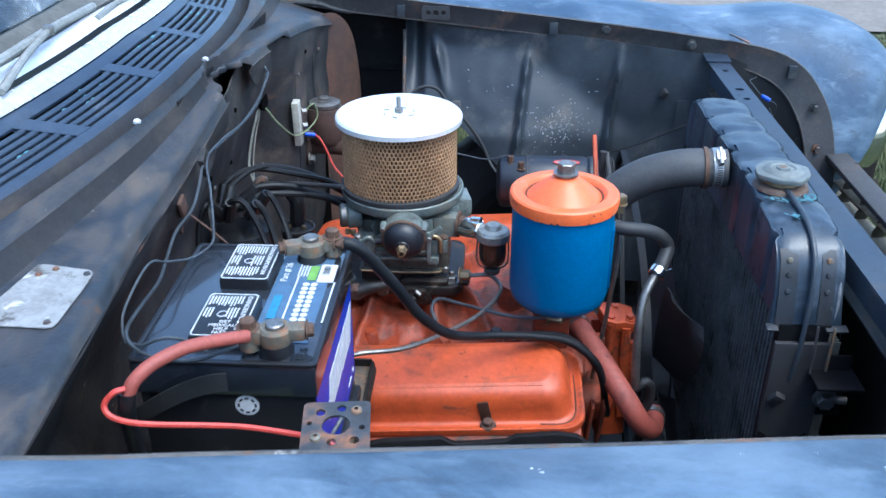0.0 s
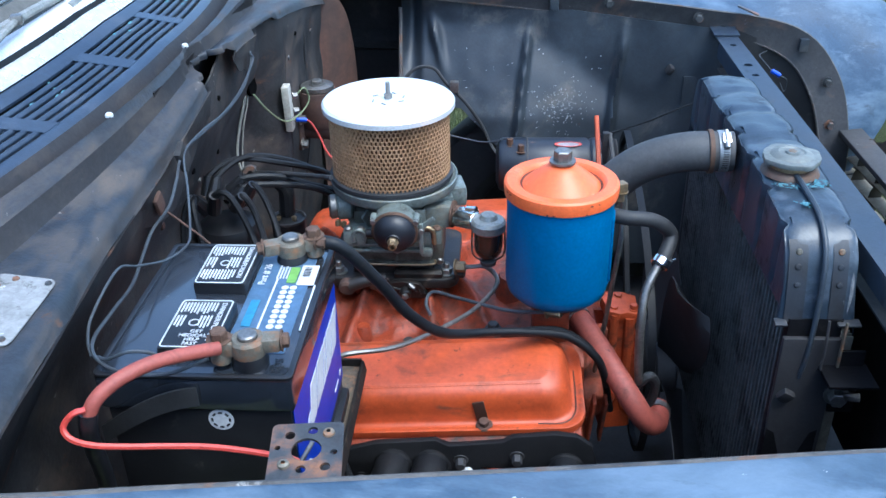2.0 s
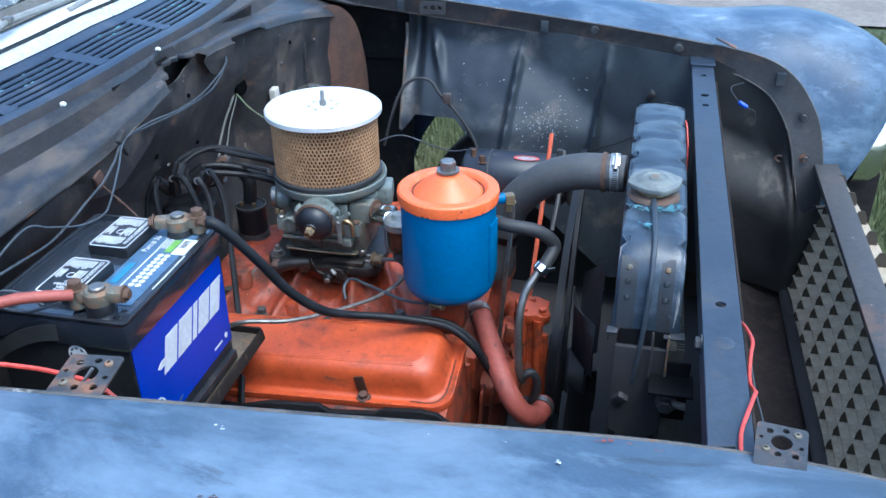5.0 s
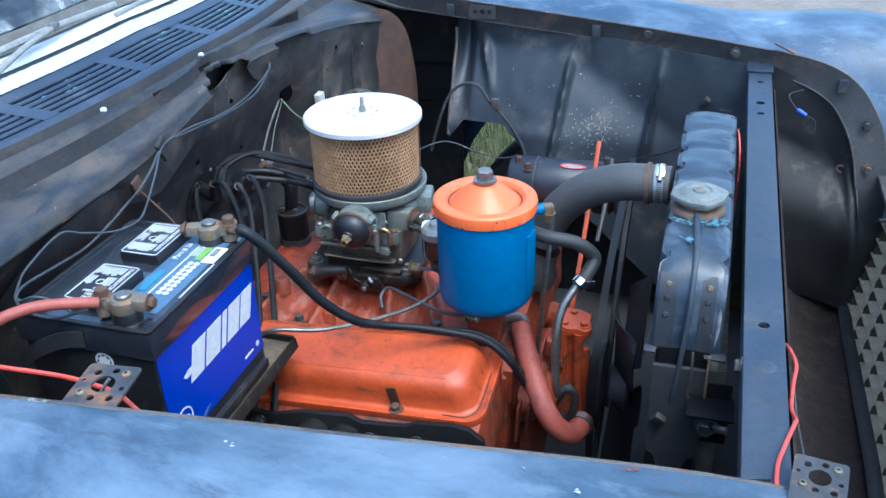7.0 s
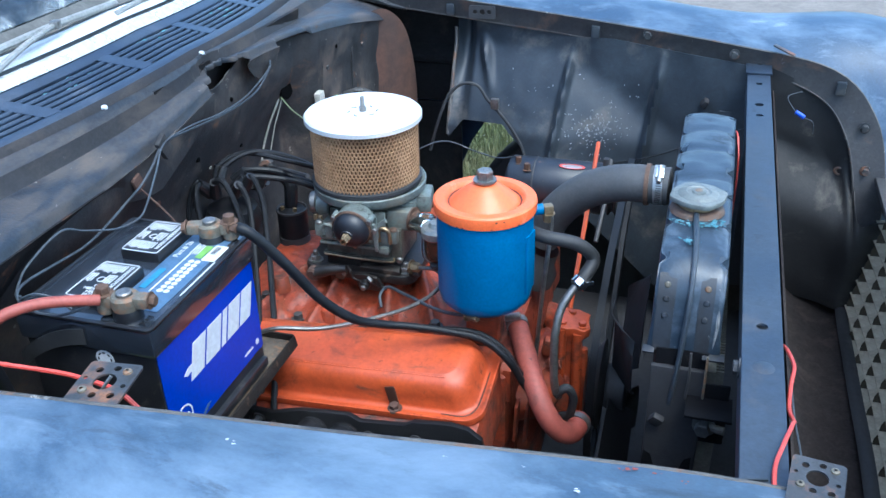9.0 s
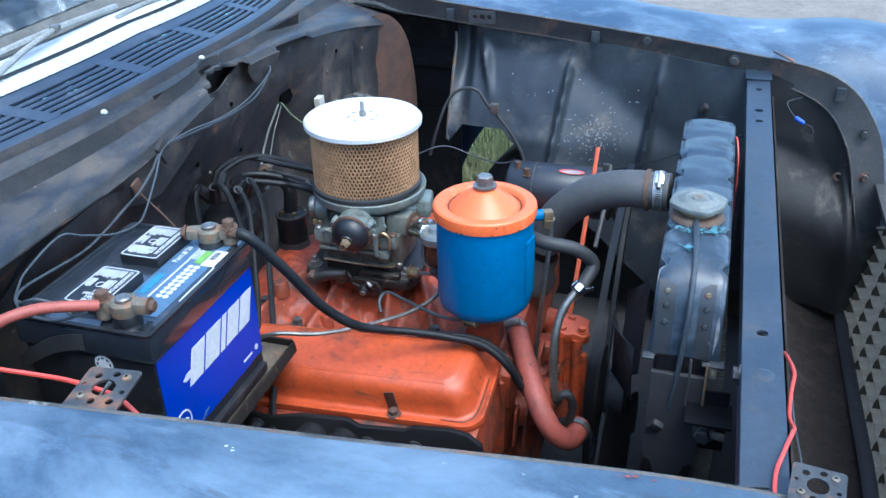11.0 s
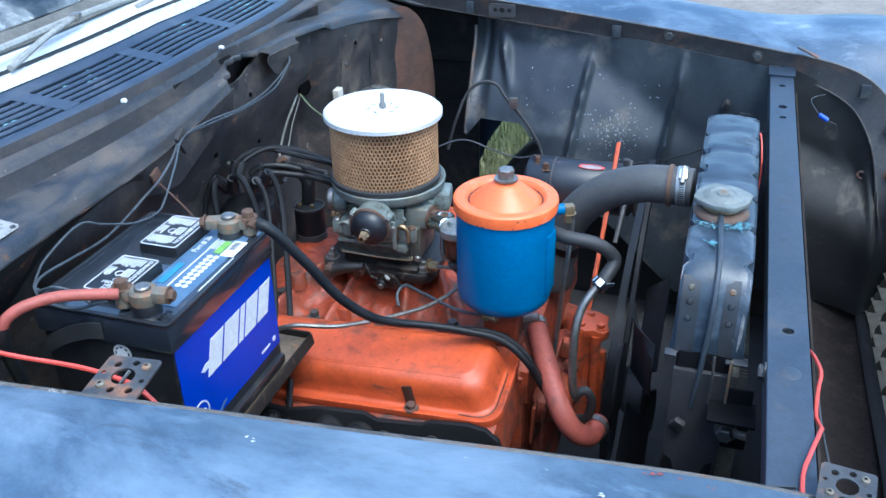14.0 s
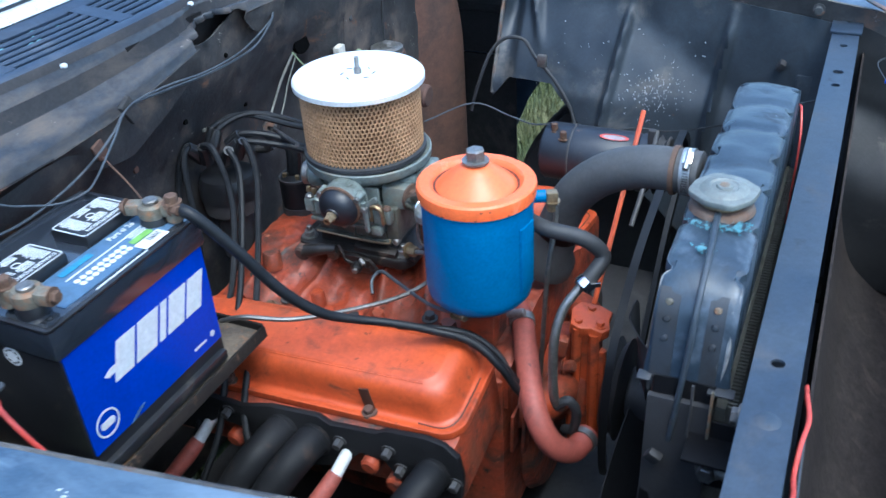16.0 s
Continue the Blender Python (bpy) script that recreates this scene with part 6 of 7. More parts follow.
wire("jumper_wire", [(-0.252, 0.668, 0.952), (-0.268, 0.664, 0.966), (-0.286, 0.658, 0.972), (-0.308, 0.660, 0.962), (-0.322, 0.672, 0.955)], 0.0017, M_WIRE, "short grey wire beside the battery cap", "wire")
solo("wire_clip", box((0.008, 0.022, 0.034), (-0.352, 1.022, 0.990), (30, 0, 0), 0.002), M_FIREWALL, "black wire clip on the firewall", "clip")
M_PALECABLE = worn("dirty_pale_cable", (0.3, 0.29, 0.25), (0.2, 0.19, 0.16), (0.6, 0.7), 0, 40, 200, 0.1)
wire("speedometer_cable", [(-0.405, 1.490, 0.918), (-0.400, 1.462, 0.900), (-0.403, 1.425, 0.868), (-0.403, 1.392, 0.835), (-0.388, 1.352, 0.822), (-0.375, 1.336, 0.822)], 0.0022, M_PALECABLE, "off-white sheathed cable down the firewall", "cable")
wire("speedometer_cable", [(-0.402, 1.488, 0.915), (-0.398, 1.470, 0.895), (-0.404, 1.445, 0.855), (-0.404, 1.420, 0.819), (-0.392, 1.375, 0.800), (-0.38, 1.345, 0.79)], 0.0014, M_PALECABLE, "thin pale cable down the firewall", "cable")
# Near-black for discs that stand for the dark of open holes.
M_VOID = worn("hole_black", (0.004, 0.004, 0.004), (0.006, 0.006, 0.006), (0.9, 1.0), 0, 20, 200, 0.1, spec=0.03)
solo("firewall_hole", flat([[(0.026 * math.cos(a), 0.021 * math.sin(a)) for a in [2 * math.pi * k / 24 for k in range(24)]]], 0.006, frame_of((firewall_x(1.488, 0.918) + 0.003, 1.488, 0.918), (0, 1, 0), (0, 0, 1))), M_VOID, "flat black disc standing for a hole in the firewall", "grommet")
link = thing("throttle_rod", (-0.375, 1.336, 0.81), "grey throttle rod on a firewall bracket", "throttle rod")
part("rod", tube([(-0.352, 1.316, 0.832), (-0.29, 1.25, 0.862), (-0.205, 1.168, 0.895)], 0.0036, 8), M_DARK, link)
part("bracket", box((0.012, 0.022, 0.05), (-0.375, 1.338, 0.808), (0, 20, 0), 0.002), M_DARK, link)
part("bracket_foot", tube([(-0.376, 1.338, 0.79), (-0.40, 1.345, 0.775), (-0.425, 1.35, 0.77)], 0.007, 8), M_DARK, link)
part("pivot", lathe([(0.004, -0.004), (0.011, -0.004), (0.0125, 0.0), (0.011, 0.004), (0.004, 0.004)], along((-0.368, 1.326, 0.828), (-0.33, 1.26, 0.84)), 16, closed=True), M_PLATE, link)
solo("rusty_bracket", box((0.006, 0.020, 0.024), (-0.370, 0.972, 0.953), (20, 0, 0), 0.003), M_RUSTY, "rusty bracket stub on the firewall", "bracket")
wire("thin_rod", [(-0.363, 0.967, 0.947), (-0.316, 0.962, 0.907), (-0.27, 0.95, 0.86)], 0.0014, M_RUSTY, "thin rusty rod beside the firewall", "rod")

# ---- battery terminals and cables ----
def terminal(x, y, z, ang, label):
    m = pose(x, y, z - 0.002, 0, 0, ang) @ Matrix.Scale(0.86, 4)
    t = thing("battery_terminal", (x, y, z), label, "battery terminal", "battery terminals")
    part("post", lathe([(0.0105, -0.03), (0.0100, 0.008), (0.0086, 0.0095), (0, 0.0095)], m, 20), M_STEEL, t)
    ring = part("clamp_ring", lathe([(0.0105, -0.014), (0.0175, -0.014), (0.019, -0.009), (0.0182, 0.002), (0.0155, 0.0052), (0.0105, 0.0045)], m, 18, closed=True), M_LEAD, t)
    part("ear", box((0.022, 0.02, 0.016), (0, 0, 0), bevel=0.004), M_LEAD, ring).matrix_basis = m @ pose(0.022, 0, -0.003)
    part("ear", box((0.020, 0.022, 0.017), (0, 0, 0), bevel=0.004), M_LEAD, ring).matrix_basis = m @ pose(-0.024, 0, -0.004)
    part("bolt", hexbolt(m @ Vector((-0.028, 0, 0.003)), m @ Vector((-0.028, 0, 0.015)), 0.0078), M_RUSTBOLT, ring)
    part("nut_base", rod(m @ Vector((-0.028, 0, -0.024)), m @ Vector((-0.028, 0, 0.003)), 0.0098, 14, 0.003), M_LEAD, ring)
    part("bolt", hexbolt(m @ Vector((0.033, 0, -0.002)), m @ Vector((0.041, 0, -0.002)), 0.0068), M_RUSTBOLT, ring)
    part("bolt", hexbolt(m @ Vector((-0.030, 0.006, -0.002)), m @ Vector((-0.040, 0.012, -0.002)), 0.006), M_RUSTBOLT, ring)
    part("seal", lathe([(0.0095, -0.028), (0.0185, -0.028), (0.0190, -0.022), (0.0165, -0.014), (0.0095, -0.014)], m, 24, closed=True), M_BATT, t)


terminal(-0.190, 0.681, 0.971, 8, "corroded lead clamp with rusty bolts, red cable")
terminal(-0.190, 0.860, 0.968, 200, "corroded lead clamp with rusty bolts, black cable")
rc = thing("red_battery_cable", (-0.27, 0.635, 0.96), "thick faded red battery cable", "cable")
part("cable", tube([(-0.212, 0.668, 0.970), (-0.232, 0.650, 0.977), (-0.255, 0.628, 0.983), (-0.275, 0.606, 0.982), (-0.288, 0.592, 0.974), (-0.294, 0.586, 0.962)], 0.0062, 14), M_REDHOSE, rc)
part("sleeve", tube([(-0.2935, 0.5865, 0.965), (-0.296, 0.585, 0.950), (-0.299, 0.590, 0.925), (-0.304, 0.603, 0.87), (-0.33, 0.635, 0.76), (-0.37, 0.68, 0.62)], 0.0074, 12), M_BATT, rc, "black tape sleeve")
wire("red_wire", [(-0.2935, 0.5835, 0.971), (-0.302, 0.579, 0.970), (-0.310, 0.575, 0.960), (-0.304, 0.571, 0.952), (-0.287, 0.570, 0.947), (-0.262, 0.576, 0.941), (-0.238, 0.583, 0.936), (-0.20, 0.590, 0.930), (-0.152, 0.588, 0.925), (-0.125, 0.574, 0.930), (-0.10, 0.575, 0.90), (-0.08, 0.60, 0.82), (-0.06, 0.63, 0.70)], 0.0026, M_REDWIRE, "bright red wire slung under the hinge plate")
nc = thing("black_battery_cable", (0.0, 0.96, 0.78), "thick black battery cable over the engine", "cable")
part("cable", tube([(-0.166, 0.869, 0.963), (-0.140, 0.869, 0.956), (-0.107, 0.890, 0.903), (-0.076, 0.913, 0.843), (-0.044, 0.940, 0.800), (-0.015, 0.968, 0.778), (0.022, 0.990, 0.766), (0.07, 1.008, 0.754), (0.118, 1.022, 0.738), (0.155, 1.024, 0.706), (0.172, 1.040, 0.66), (0.185, 1.09, 0.59)], 0.0062, 12, radii=[0.0072, 0.0072, 0.0070, 0.0068, 0.0065, 0.0058, 0.0054, 0.0054, 0.0056, 0.0056, 0.0054, 0.005]), M_CABLE, nc)
part("second_cable", tube([(0.03, 0.993, 0.762), (0.10, 1.032, 0.742), (0.140, 1.040, 0.716), (0.160, 1.038, 0.690), (0.175, 1.055, 0.645), (0.19, 1.08, 0.57)], 0.0048, 10), M_CABLE, nc)

# ---- fuel filter bowl and lines ----
ff = thing("fuel_filter", (0.012, 1.146, 0.778), "glass-bowl fuel filter with a grey cast top", "fuel filter")
part("top", lathe([(0, 0.020), (0.010, 0.019), (0.013, 0.013), (0.021, 0.011), (0.024, 0.007), (0.024, -0.003), (0, -0.003)], pose(0.012, 1.146, 0.833), 28), M_ALU, ff)
part("gasket", lathe([(0.017, -0.004), (0.0215, -0.004), (0.0215, 0.0), (0.017, 0.0)], pose(0.012, 1.146, 0.831), 28, closed=True), M_REDHOSE, ff)
M_BOWL, bn, bl, bb = nodes("dark_stained_glass")
bb.inputs["Base Color"].default_value = (0.03, 0.018, 0.012, 1)
bb.inputs["Roughness"].default_value = 0.12
part("bowl", lathe([(0, 0), (0.015, 0), (0.0185, 0.006), (0.020, 0.015), (0.020, 0.04)], pose(0.012, 1.146, 0.789), 28), M_BOWL, ff, "dark glass bowl")
part("bail", tube([(0.012 + x, y, z) for x, y, z in ((-0.021, 1.144, 0.841), (-0.023, 1.142, 0.801), (-0.017, 1.142, 0.786), (0, 1.142, 0.781), (0.017, 1.142, 0.786), (0.023, 1.142, 0.801), (0.021, 1.144, 0.841))], 0.0014, 6), M_STEEL, ff)
part("thumb_nut", lathe([(0, -0.008), (0.011, -0.008), (0.012, -0.002), (0.006, 0.002), (0, 0.002)], pose(0.012, 1.144, 0.783), 18), M_DARK, ff)
part("inlet_pipe", rod((-0.032, 1.176, 0.830), (-0.005, 1.154, 0.836), 0.0125, 18, 0.001), M_CHROME, ff)
fl = thing("fuel_line", (-0.05, 1.02, 0.755), "thin grey steel fuel line across the manifold", "fuel line")
part("pipe", tube([(-0.02, 1.15, 0.765), (0.01, 1.145, 0.768), (0.025, 1.12, 0.758), (-0.002, 1.078, 0.745), (-0.045, 1.021, 0.750), (-0.10, 0.955, 0.765), (-0.155, 0.930, 0.772), (-0.19, 0.925, 0.76)], 0.0033, 8), M_STEEL, fl)
part("pipe", tube([(-0.068, 1.10, 0.715), (-0.075, 1.115, 0.727), (-0.065, 1.125, 0.738), (-0.03, 1.105, 0.742), (0.04, 1.06, 0.752), (0.096, 1.033, 0.768)], 0.0026, 8), M_WIRE, fl)
part("union", hexbolt((-0.035, 1.155, 0.762), (-0.02, 1.152, 0.764), 0.008), M_BRASS, fl)
part("union", hexbolt((0.09, 1.037, 0.767), (0.108, 1.028, 0.770), 0.0065), M_BRASS, fl)

# ---- hoses at the front of the engine ----
rh = thing("red_bypass_hose", (0.2, 1.06, 0.64), "faded red rubber hose with clamped ends", "hose")
part("hose", tube([(0.112, 1.180, 0.698), (0.134, 1.155, 0.692), (0.168, 1.083, 0.676), (0.201, 1.022, 0.648), (0.226, 1.012, 0.612), (0.247, 1.034, 0.586), (0.256, 1.072, 0.583)], 0.0160, 18), M_REDHOSE, rh)
part("hose_clamp", lathe([(0.0155, -0.006), (0.0178, -0.006), (0.0178, 0.006), (0.0155, 0.006)], along((0.140, 1.143, 0.690), (0.168, 1.083, 0.676)), 24, closed=True), M_CLAMP, rh)
part("clamp_screw", rod((0.122, 1.135, 0.704), (0.146, 1.136, 0.712), 0.006, 12, 0.001), M_CLAMP, rh)
part("hose_clamp", lathe([(0.0158, -0.005), (0.018, -0.005), (0.018, 0.005), (0.0158, 0.005)], along((0.254, 1.062, 0.583), (0.257, 1.08, 0.583)), 24, closed=True), M_STEEL, rh)
hh = thing("heater_hose", (0.24, 1.105, 0.84), "black rubber heater hose clamped to a steel pipe", "hose")
part("hose", tube([(0.13, 1.15, 0.86), (0.16, 1.115, 0.872), (0.19, 1.10, 0.873), (0.230, 1.108, 0.864), (0.254, 1.116, 0.840), (0.246, 1.098, 0.820), (0.236, 1.085, 0.808)], 0.0098, 14), M_RUBBER, hh)
pipe = part("pipe", tube([(0.246, 1.098, 0.820), (0.233, 1.082, 0.805), (0.220, 1.066, 0.782), (0.215, 1.05, 0.745), (0.216, 1.045, 0.69), (0.219, 1.045, 0.655), (0.222, 1.06, 0.63)], 0.006, 12), M_STEEL, hh, "grey steel pipe")
part("hose_clamp", lathe([(0.0098, -0.005), (0.0125, -0.005), (0.0125, 0.005), (0.0098, 0.005)], along((0.240, 1.090, 0.812), (0.230, 1.080, 0.802)), 20, closed=True), M_CHROME, hh)
part("clamp_tail", box((0.026, 0.004, 0.006), (0.248, 1.085, 0.814), (0, 0, 30), 0.001), M_CHROME, hh)
part("lower_hose", tube([(0.219, 1.05, 0.640), (0.235, 1.05, 0.655), (0.245, 1.055, 0.635), (0.240, 1.06, 0.60), (0.225, 1.07, 0.585)], 0.0065, 10), M_RUBBER, hh)
wire("oil_line", [(0.190, 1.128, 0.892), (0.190, 1.126, 0.868), (0.189, 1.113, 0.835), (0.184, 1.112, 0.78), (0.178, 1.118, 0.70), (0.17, 1.13, 0.60)], 0.0035, M_STEEL, "thin steel oil line down from the canister", "pipe")

# ---- generator ----
gen = thing("generator", (0.12, 1.575, 0.735), "black cylindrical generator on the far side of the engine", "generator")
GA, GB = (0.02, 1.585, 0.728), (0.21, 1.585, 0.728)
part("frame_shell", lathe([(0, 0), (0.03, 0), (0.046, 0.006), (0.05, 0.012), (0.05, 0.165), (0.047, 0.17), (0.05, 0.174), (0.05, 0.19), (0.03, 0.195), (0, 0.195)], along(GA, GB), 36), M_GEN := worn("satin_black_enamel", (0.015, 0.02, 0.032), (0.03, 0.035, 0.045), (0.35, 0.5), 0, 12, 240, 0.08, [((0.2, 0.12, 0.08), 20, 0.66, 0.74, 0.8, 0)]), gen)
part("band", lathe([(0.0502, 0.055), (0.0515, 0.056), (0.0515, 0.058), (0.0502, 0.059)], along(GA, GB), 36, closed=True), M_DARK, gen)
part("pulley", lathe([(0, 0.2), (0.046, 0.2), (0.05, 0.203), (0.04, 0.21), (0.05, 0.217), (0.046, 0.22), (0, 0.22)], along(GA, GB), 32), M_DARK, gen)
for x, y, z in ((0.045, 1.57, 0.776), (0.065, 1.555, 0.770)):
    part("terminal_post", hexbolt((x, y, z - 0.004), (x, y, z + 0.010), 0.006), M_RUSTBOLT, gen)
M_BADGE = worn("faded_sticker", (0.42, 0.36, 0.38), (0.30, 0.25, 0.27), (0.6, 0.8), 0, 40, 200, 0)
part("badge", flat([circle(0, 0, 1, 28)], 0.001, frame_of((0.150, 1.567, 0.7755), (1, 0, 0), (0, 0.93, 0.36)) @ Matrix.Diagonal((0.025, 0.0065, 1, 1))), M_BADGE, gen, "white oval sticker with a red edge")
part("badge_edge", flat([circle(0, 0, 1, 28), circle(0, 0, 0.82, 28)], 0.001, frame_of((0.150, 1.5668, 0.7763), (1, 0, 0), (0, 0.93, 0.36)) @ Matrix.Diagonal((0.025, 0.0065, 1, 1))), M_REDWIRE, gen)
part("bracket", box((0.012, 0.012, 0.06), (0.215, 1.555, 0.775), (0, 0, 0), 0.003), M_SOOT, gen)
part("adjuster", tube([(0.222, 1.56, 0.80), (0.225, 1.50, 0.76), (0.22, 1.42, 0.70)], 0.0042, 8), M_DARK, gen)
wire("generator_wire", [(-0.2, 1.56, 0.76), (-0.12, 1.60, 0.79), (-0.05, 1.60, 0.775), (0.0, 1.585, 0.772), (0.045, 1.572, 0.786)], 0.0015, M_WIRE, "thin grey wire to the generator")
wire("orange_rod", [(0.197, 1.562, 0.832), (0.198, 1.43, 0.728), (0.198, 1.30, 0.626)], 0.0042, M_ORANGE, "thin orange-red painted rod", "dipstick")

# ---- far side wiring on the inner fender ----
wire("fender_harness", [(-0.21, 1.80, 0.68), (-0.195, 1.81, 0.74), (-0.175, 1.83, 0.80), (-0.145, 1.84, 0.828), (-0.11, 1.845, 0.825), (-0.085, 1.84, 0.795), (-0.045, 1.835, 0.755), (-0.01, 1.83, 0.705), (0.01, 1.815, 0.665), (0.04, 1.78, 0.64)], 0.0036, M_RUBBER, "black taped harness along the inner fender", "wiring")
solo("harness_clip", box((0.018, 0.012, 0.024), (-0.068, 1.834, 0.790), (0, 0, 0), 0.002), M_STEEL, "grey harness clip on the inner fender", "clip")
wire("headlight_wire", [(0.05, 1.79, 0.645), (0.12, 1.80, 0.685), (0.2, 1.80, 0.69), (0.30, 1.75, 0.74), (0.38, 1.70, 0.80), (0.45, 1.68, 0.835), (0.49, 1.70, 0.85)], 0.0016, M_RUBBER, "thin black wire to the headlight")
lamp_wire = thing("headlight_connector", (0.55, 1.75, 0.85), "blue crimp connector on loose thin wires", "connector")
part("crimp", rod((0.545, 1.752, 0.852), (0.562, 1.748, 0.843), 0.0045, 10, 0.001), M_BLUECLIP, lamp_wire)
part("wire", tube([(0.562, 1.748, 0.843), (0.58, 1.76, 0.83), (0.585, 1.78, 0.80), (0.59, 1.83, 0.80)], 0.0008, 6), M_WIRE, lamp_wire)
part("wire", tube([(0.545, 1.752, 0.852), (0.53, 1.77, 0.868), (0.535, 1.81, 0.865), (0.56, 1.85, 0.86)], 0.0009, 6), M_WIRE, lamp_wire)
wire("red_lead", [(0.430, 1.50, 0.90), (0.436, 1.47, 0.905), (0.442, 1.44, 0.87), (0.443, 1.42, 0.82), (0.442, 1.40, 0.76)], 0.0016, M_REDWIRE, "red wire behind the radiator")
wire("red_horn_wire", [(0.501, 0.93, 0.86), (0.502, 0.895, 0.877), (0.506, 0.855, 0.885), (0.503, 0.83, 0.88), (0.5015, 0.80, 0.87), (0.503, 0.765, 0.882), (0.498, 0.735, 0.902), (0.488, 0.70, 0.901), (0.481, 0.67, 0.899), (0.480, 0.62, 0.897)], 0.0022, M_REDWIRE, "bright red wire looped over the support bar")
wire("brown_lead", [(0.505, 0.86, 0.87), (0.506, 0.79, 0.87), (0.508, 0.72, 0.88), (0.502, 0.68, 0.905)], 0.001, M_WIRE, "thin dark wire beside the support bar")

# ---- radiator brackets ----
END = [(0.9835, 0.9325), (0.9645, 0.9185), (0.9535, 0.9085), (0.9475, 0.892), (0.9410, 0.8725), (0.9355, 0.848), (0.9320, 0.8270)]
for x0, x1 in ((0.3530, 0.3740), (0.4020, 0.4190)):
    strap = part("riveted_strap", surf([[(x, y, z) for x in (x0, x0 + 0.002, x1 - 0.002, x1)] for y, z in END[1:]], 0.0016), M_RADDIRTY, radiator, "grimy riveted strap on the tank end", smooth=50)
    for y, z in (END[2], END[3], END[4]):
        part("rivet", lathe([(0, 0.0024), (0.003, 0.0018), (0.004, 0)], along((0.5 * (x0 + x1), y, z), (0.5 * (x0 + x1), y - 0.1, z + 0.03)), 12), M_LEAD if z > 0.9 else M_RADDIRTY, strap)
for x, w in ((0.3495, 0.014), (0.4260, 0.026)):
    part("foot_tab", box((w, 0.012, 0.003), (x, 0.9300, 0.8285), (12, 0, 0), 0.001), M_RADDIRTY, radiator, "bent foot of the tank seam")
# Blacker than the steel itself: shade from the near fender is in the base.
M_ENDPLATE = worn("worn_shade_black_plate", (0.006, 0.006, 0.0075), (0.011, 0.011, 0.013), (0.5, 0.7), 0, 14, 220, 0.2, [((0.05, 0.042, 0.038), 18, 0.60, 0.74, 0.8, 0)], spec=0.15)
part("end_channel", patch([[(x + 0.006 * (1 - f), 0.9305 - 0.012 * f + d, 0.832 - 0.25 * f) for f in (0, 0.2, 0.5, 1)] for x, d in ((0.352, 0.012), (0.354, 0.0), (0.375, 0.002), (0.395, 0.002), (0.414, 0.0), (0.416, 0.012))], 2, 5, 0.002), M_ENDPLATE, radiator, "grimy black end channel with shade in its paint")
M_SEAM = worn("worn_solder", (0.34, 0.35, 0.36), (0.10, 0.11, 0.12), (0.5, 0.7), 0.2, 60, 260, 0.3)
part("solder_seam", tube([(0.4235, 0.9575, 0.908), (0.4255, 0.9475, 0.880), (0.4255, 0.941, 0.860), (0.4235, 0.936, 0.838)], 0.0034, 8, radii=[0.0008, 0.0026, 0.0024, 0.0008]), M_SEAM, radiator, "pale worn solder seam")
part("mount_stud", rod((0.428, 0.915, 0.736), (0.450, 0.91, 0.737), 0.0055, 10), M_STEEL, radiator)
part("slot_edge", box((0.003, 0.004, 0.062), (0.4195, 0.918, 0.806), bevel=0.001), M_LEAD, radiator, "pale worn edge")
part("plate_crease", tube([(0.400, 0.920, 0.838), (0.401, 0.917, 0.80), (0.400, 0.915, 0.775), (0.408, 0.913, 0.768)], 0.0016, 6), M_DARK, radiator)
part("drain_lug", box((0.016, 0.010, 0.018), (0.368, 0.918, 0.732), (20, 30, 0), 0.004), M_SOOT, radiator)
part("mount_bracket", box((0.03, 0.004, 0.09), (0.436, 0.924, 0.75), (0, 0, 0), 0.002), M_ENDPLATE, radiator)
part("mount_shelf", box((0.055, 0.045, 0.004), (0.428, 0.905, 0.772), (0, 0, 0), 0.001), M_ENDPLATE, radiator)
part("mount_bolt", hexbolt((0.426, 0.918, 0.735), (0.424, 0.904, 0.735), 0.010), M_STEEL, radiator)
M_FINS = worn("dusty_grey_fins", (0.22, 0.22, 0.19), (0.15, 0.15, 0.13), (0.7, 0.85), 0.2, 30, 300, 0.2)
fins = bmesh.new()
for k in range(90):
    box((0.012, 0.002, 0.37), (0.436, 0.945 + 0.55 * k / 89, 0.615), bm=fins)
tagged(part("front_fin", fins, M_FINS, radiator, "dusty pale grey core fins"), kind="stuff")
part("front_core", box((0.02, 0.56, 0.37), (0.422, 1.22, 0.615)), M_FINS, radiator)


def stain(pts, r0, r1, n, m, name, parent, seed):
    """Ragged patches of tiny flat crusts along a line."""
    rnd = random.Random(seed)
    out = bmesh.new()
    for k in range(n):
        i = rnd.randrange(len(pts) - 1)
        p = Vector(pts[i]).lerp(Vector(pts[i + 1]), rnd.random()) + Vector((rnd.gauss(0, r1 * 1.3), rnd.gauss(0, r1 * 0.8), 0))
        if noise.noise((p.x * 170, p.y * 170, seed)) < rnd.uniform(-0.15, 0.25):
            continue
        r = r0 * (0.3 + rnd.random())
        c = [out.verts.new(p + Vector((r * math.cos(a) * rnd.uniform(0.5, 1.6), r * math.sin(a) * rnd.uniform(0.5, 1.2), -0.05 * r * math.sin(a)))) for a in [2 * math.pi * q / 6 for q in range(6)]]
        out.faces.new(c)
    base = out.faces[:]
    low = bmesh.ops.extrude_face_region(out, geom=base)
    bmesh.ops.translate(out, vec=(0, 0, -0.0004), verts=[v for v in low["geom"] if isinstance(v, bmesh.types.BMVert)])
    return tagged(part(name, out, m, parent, "blue-green corrosion crust"), kind="stuff")


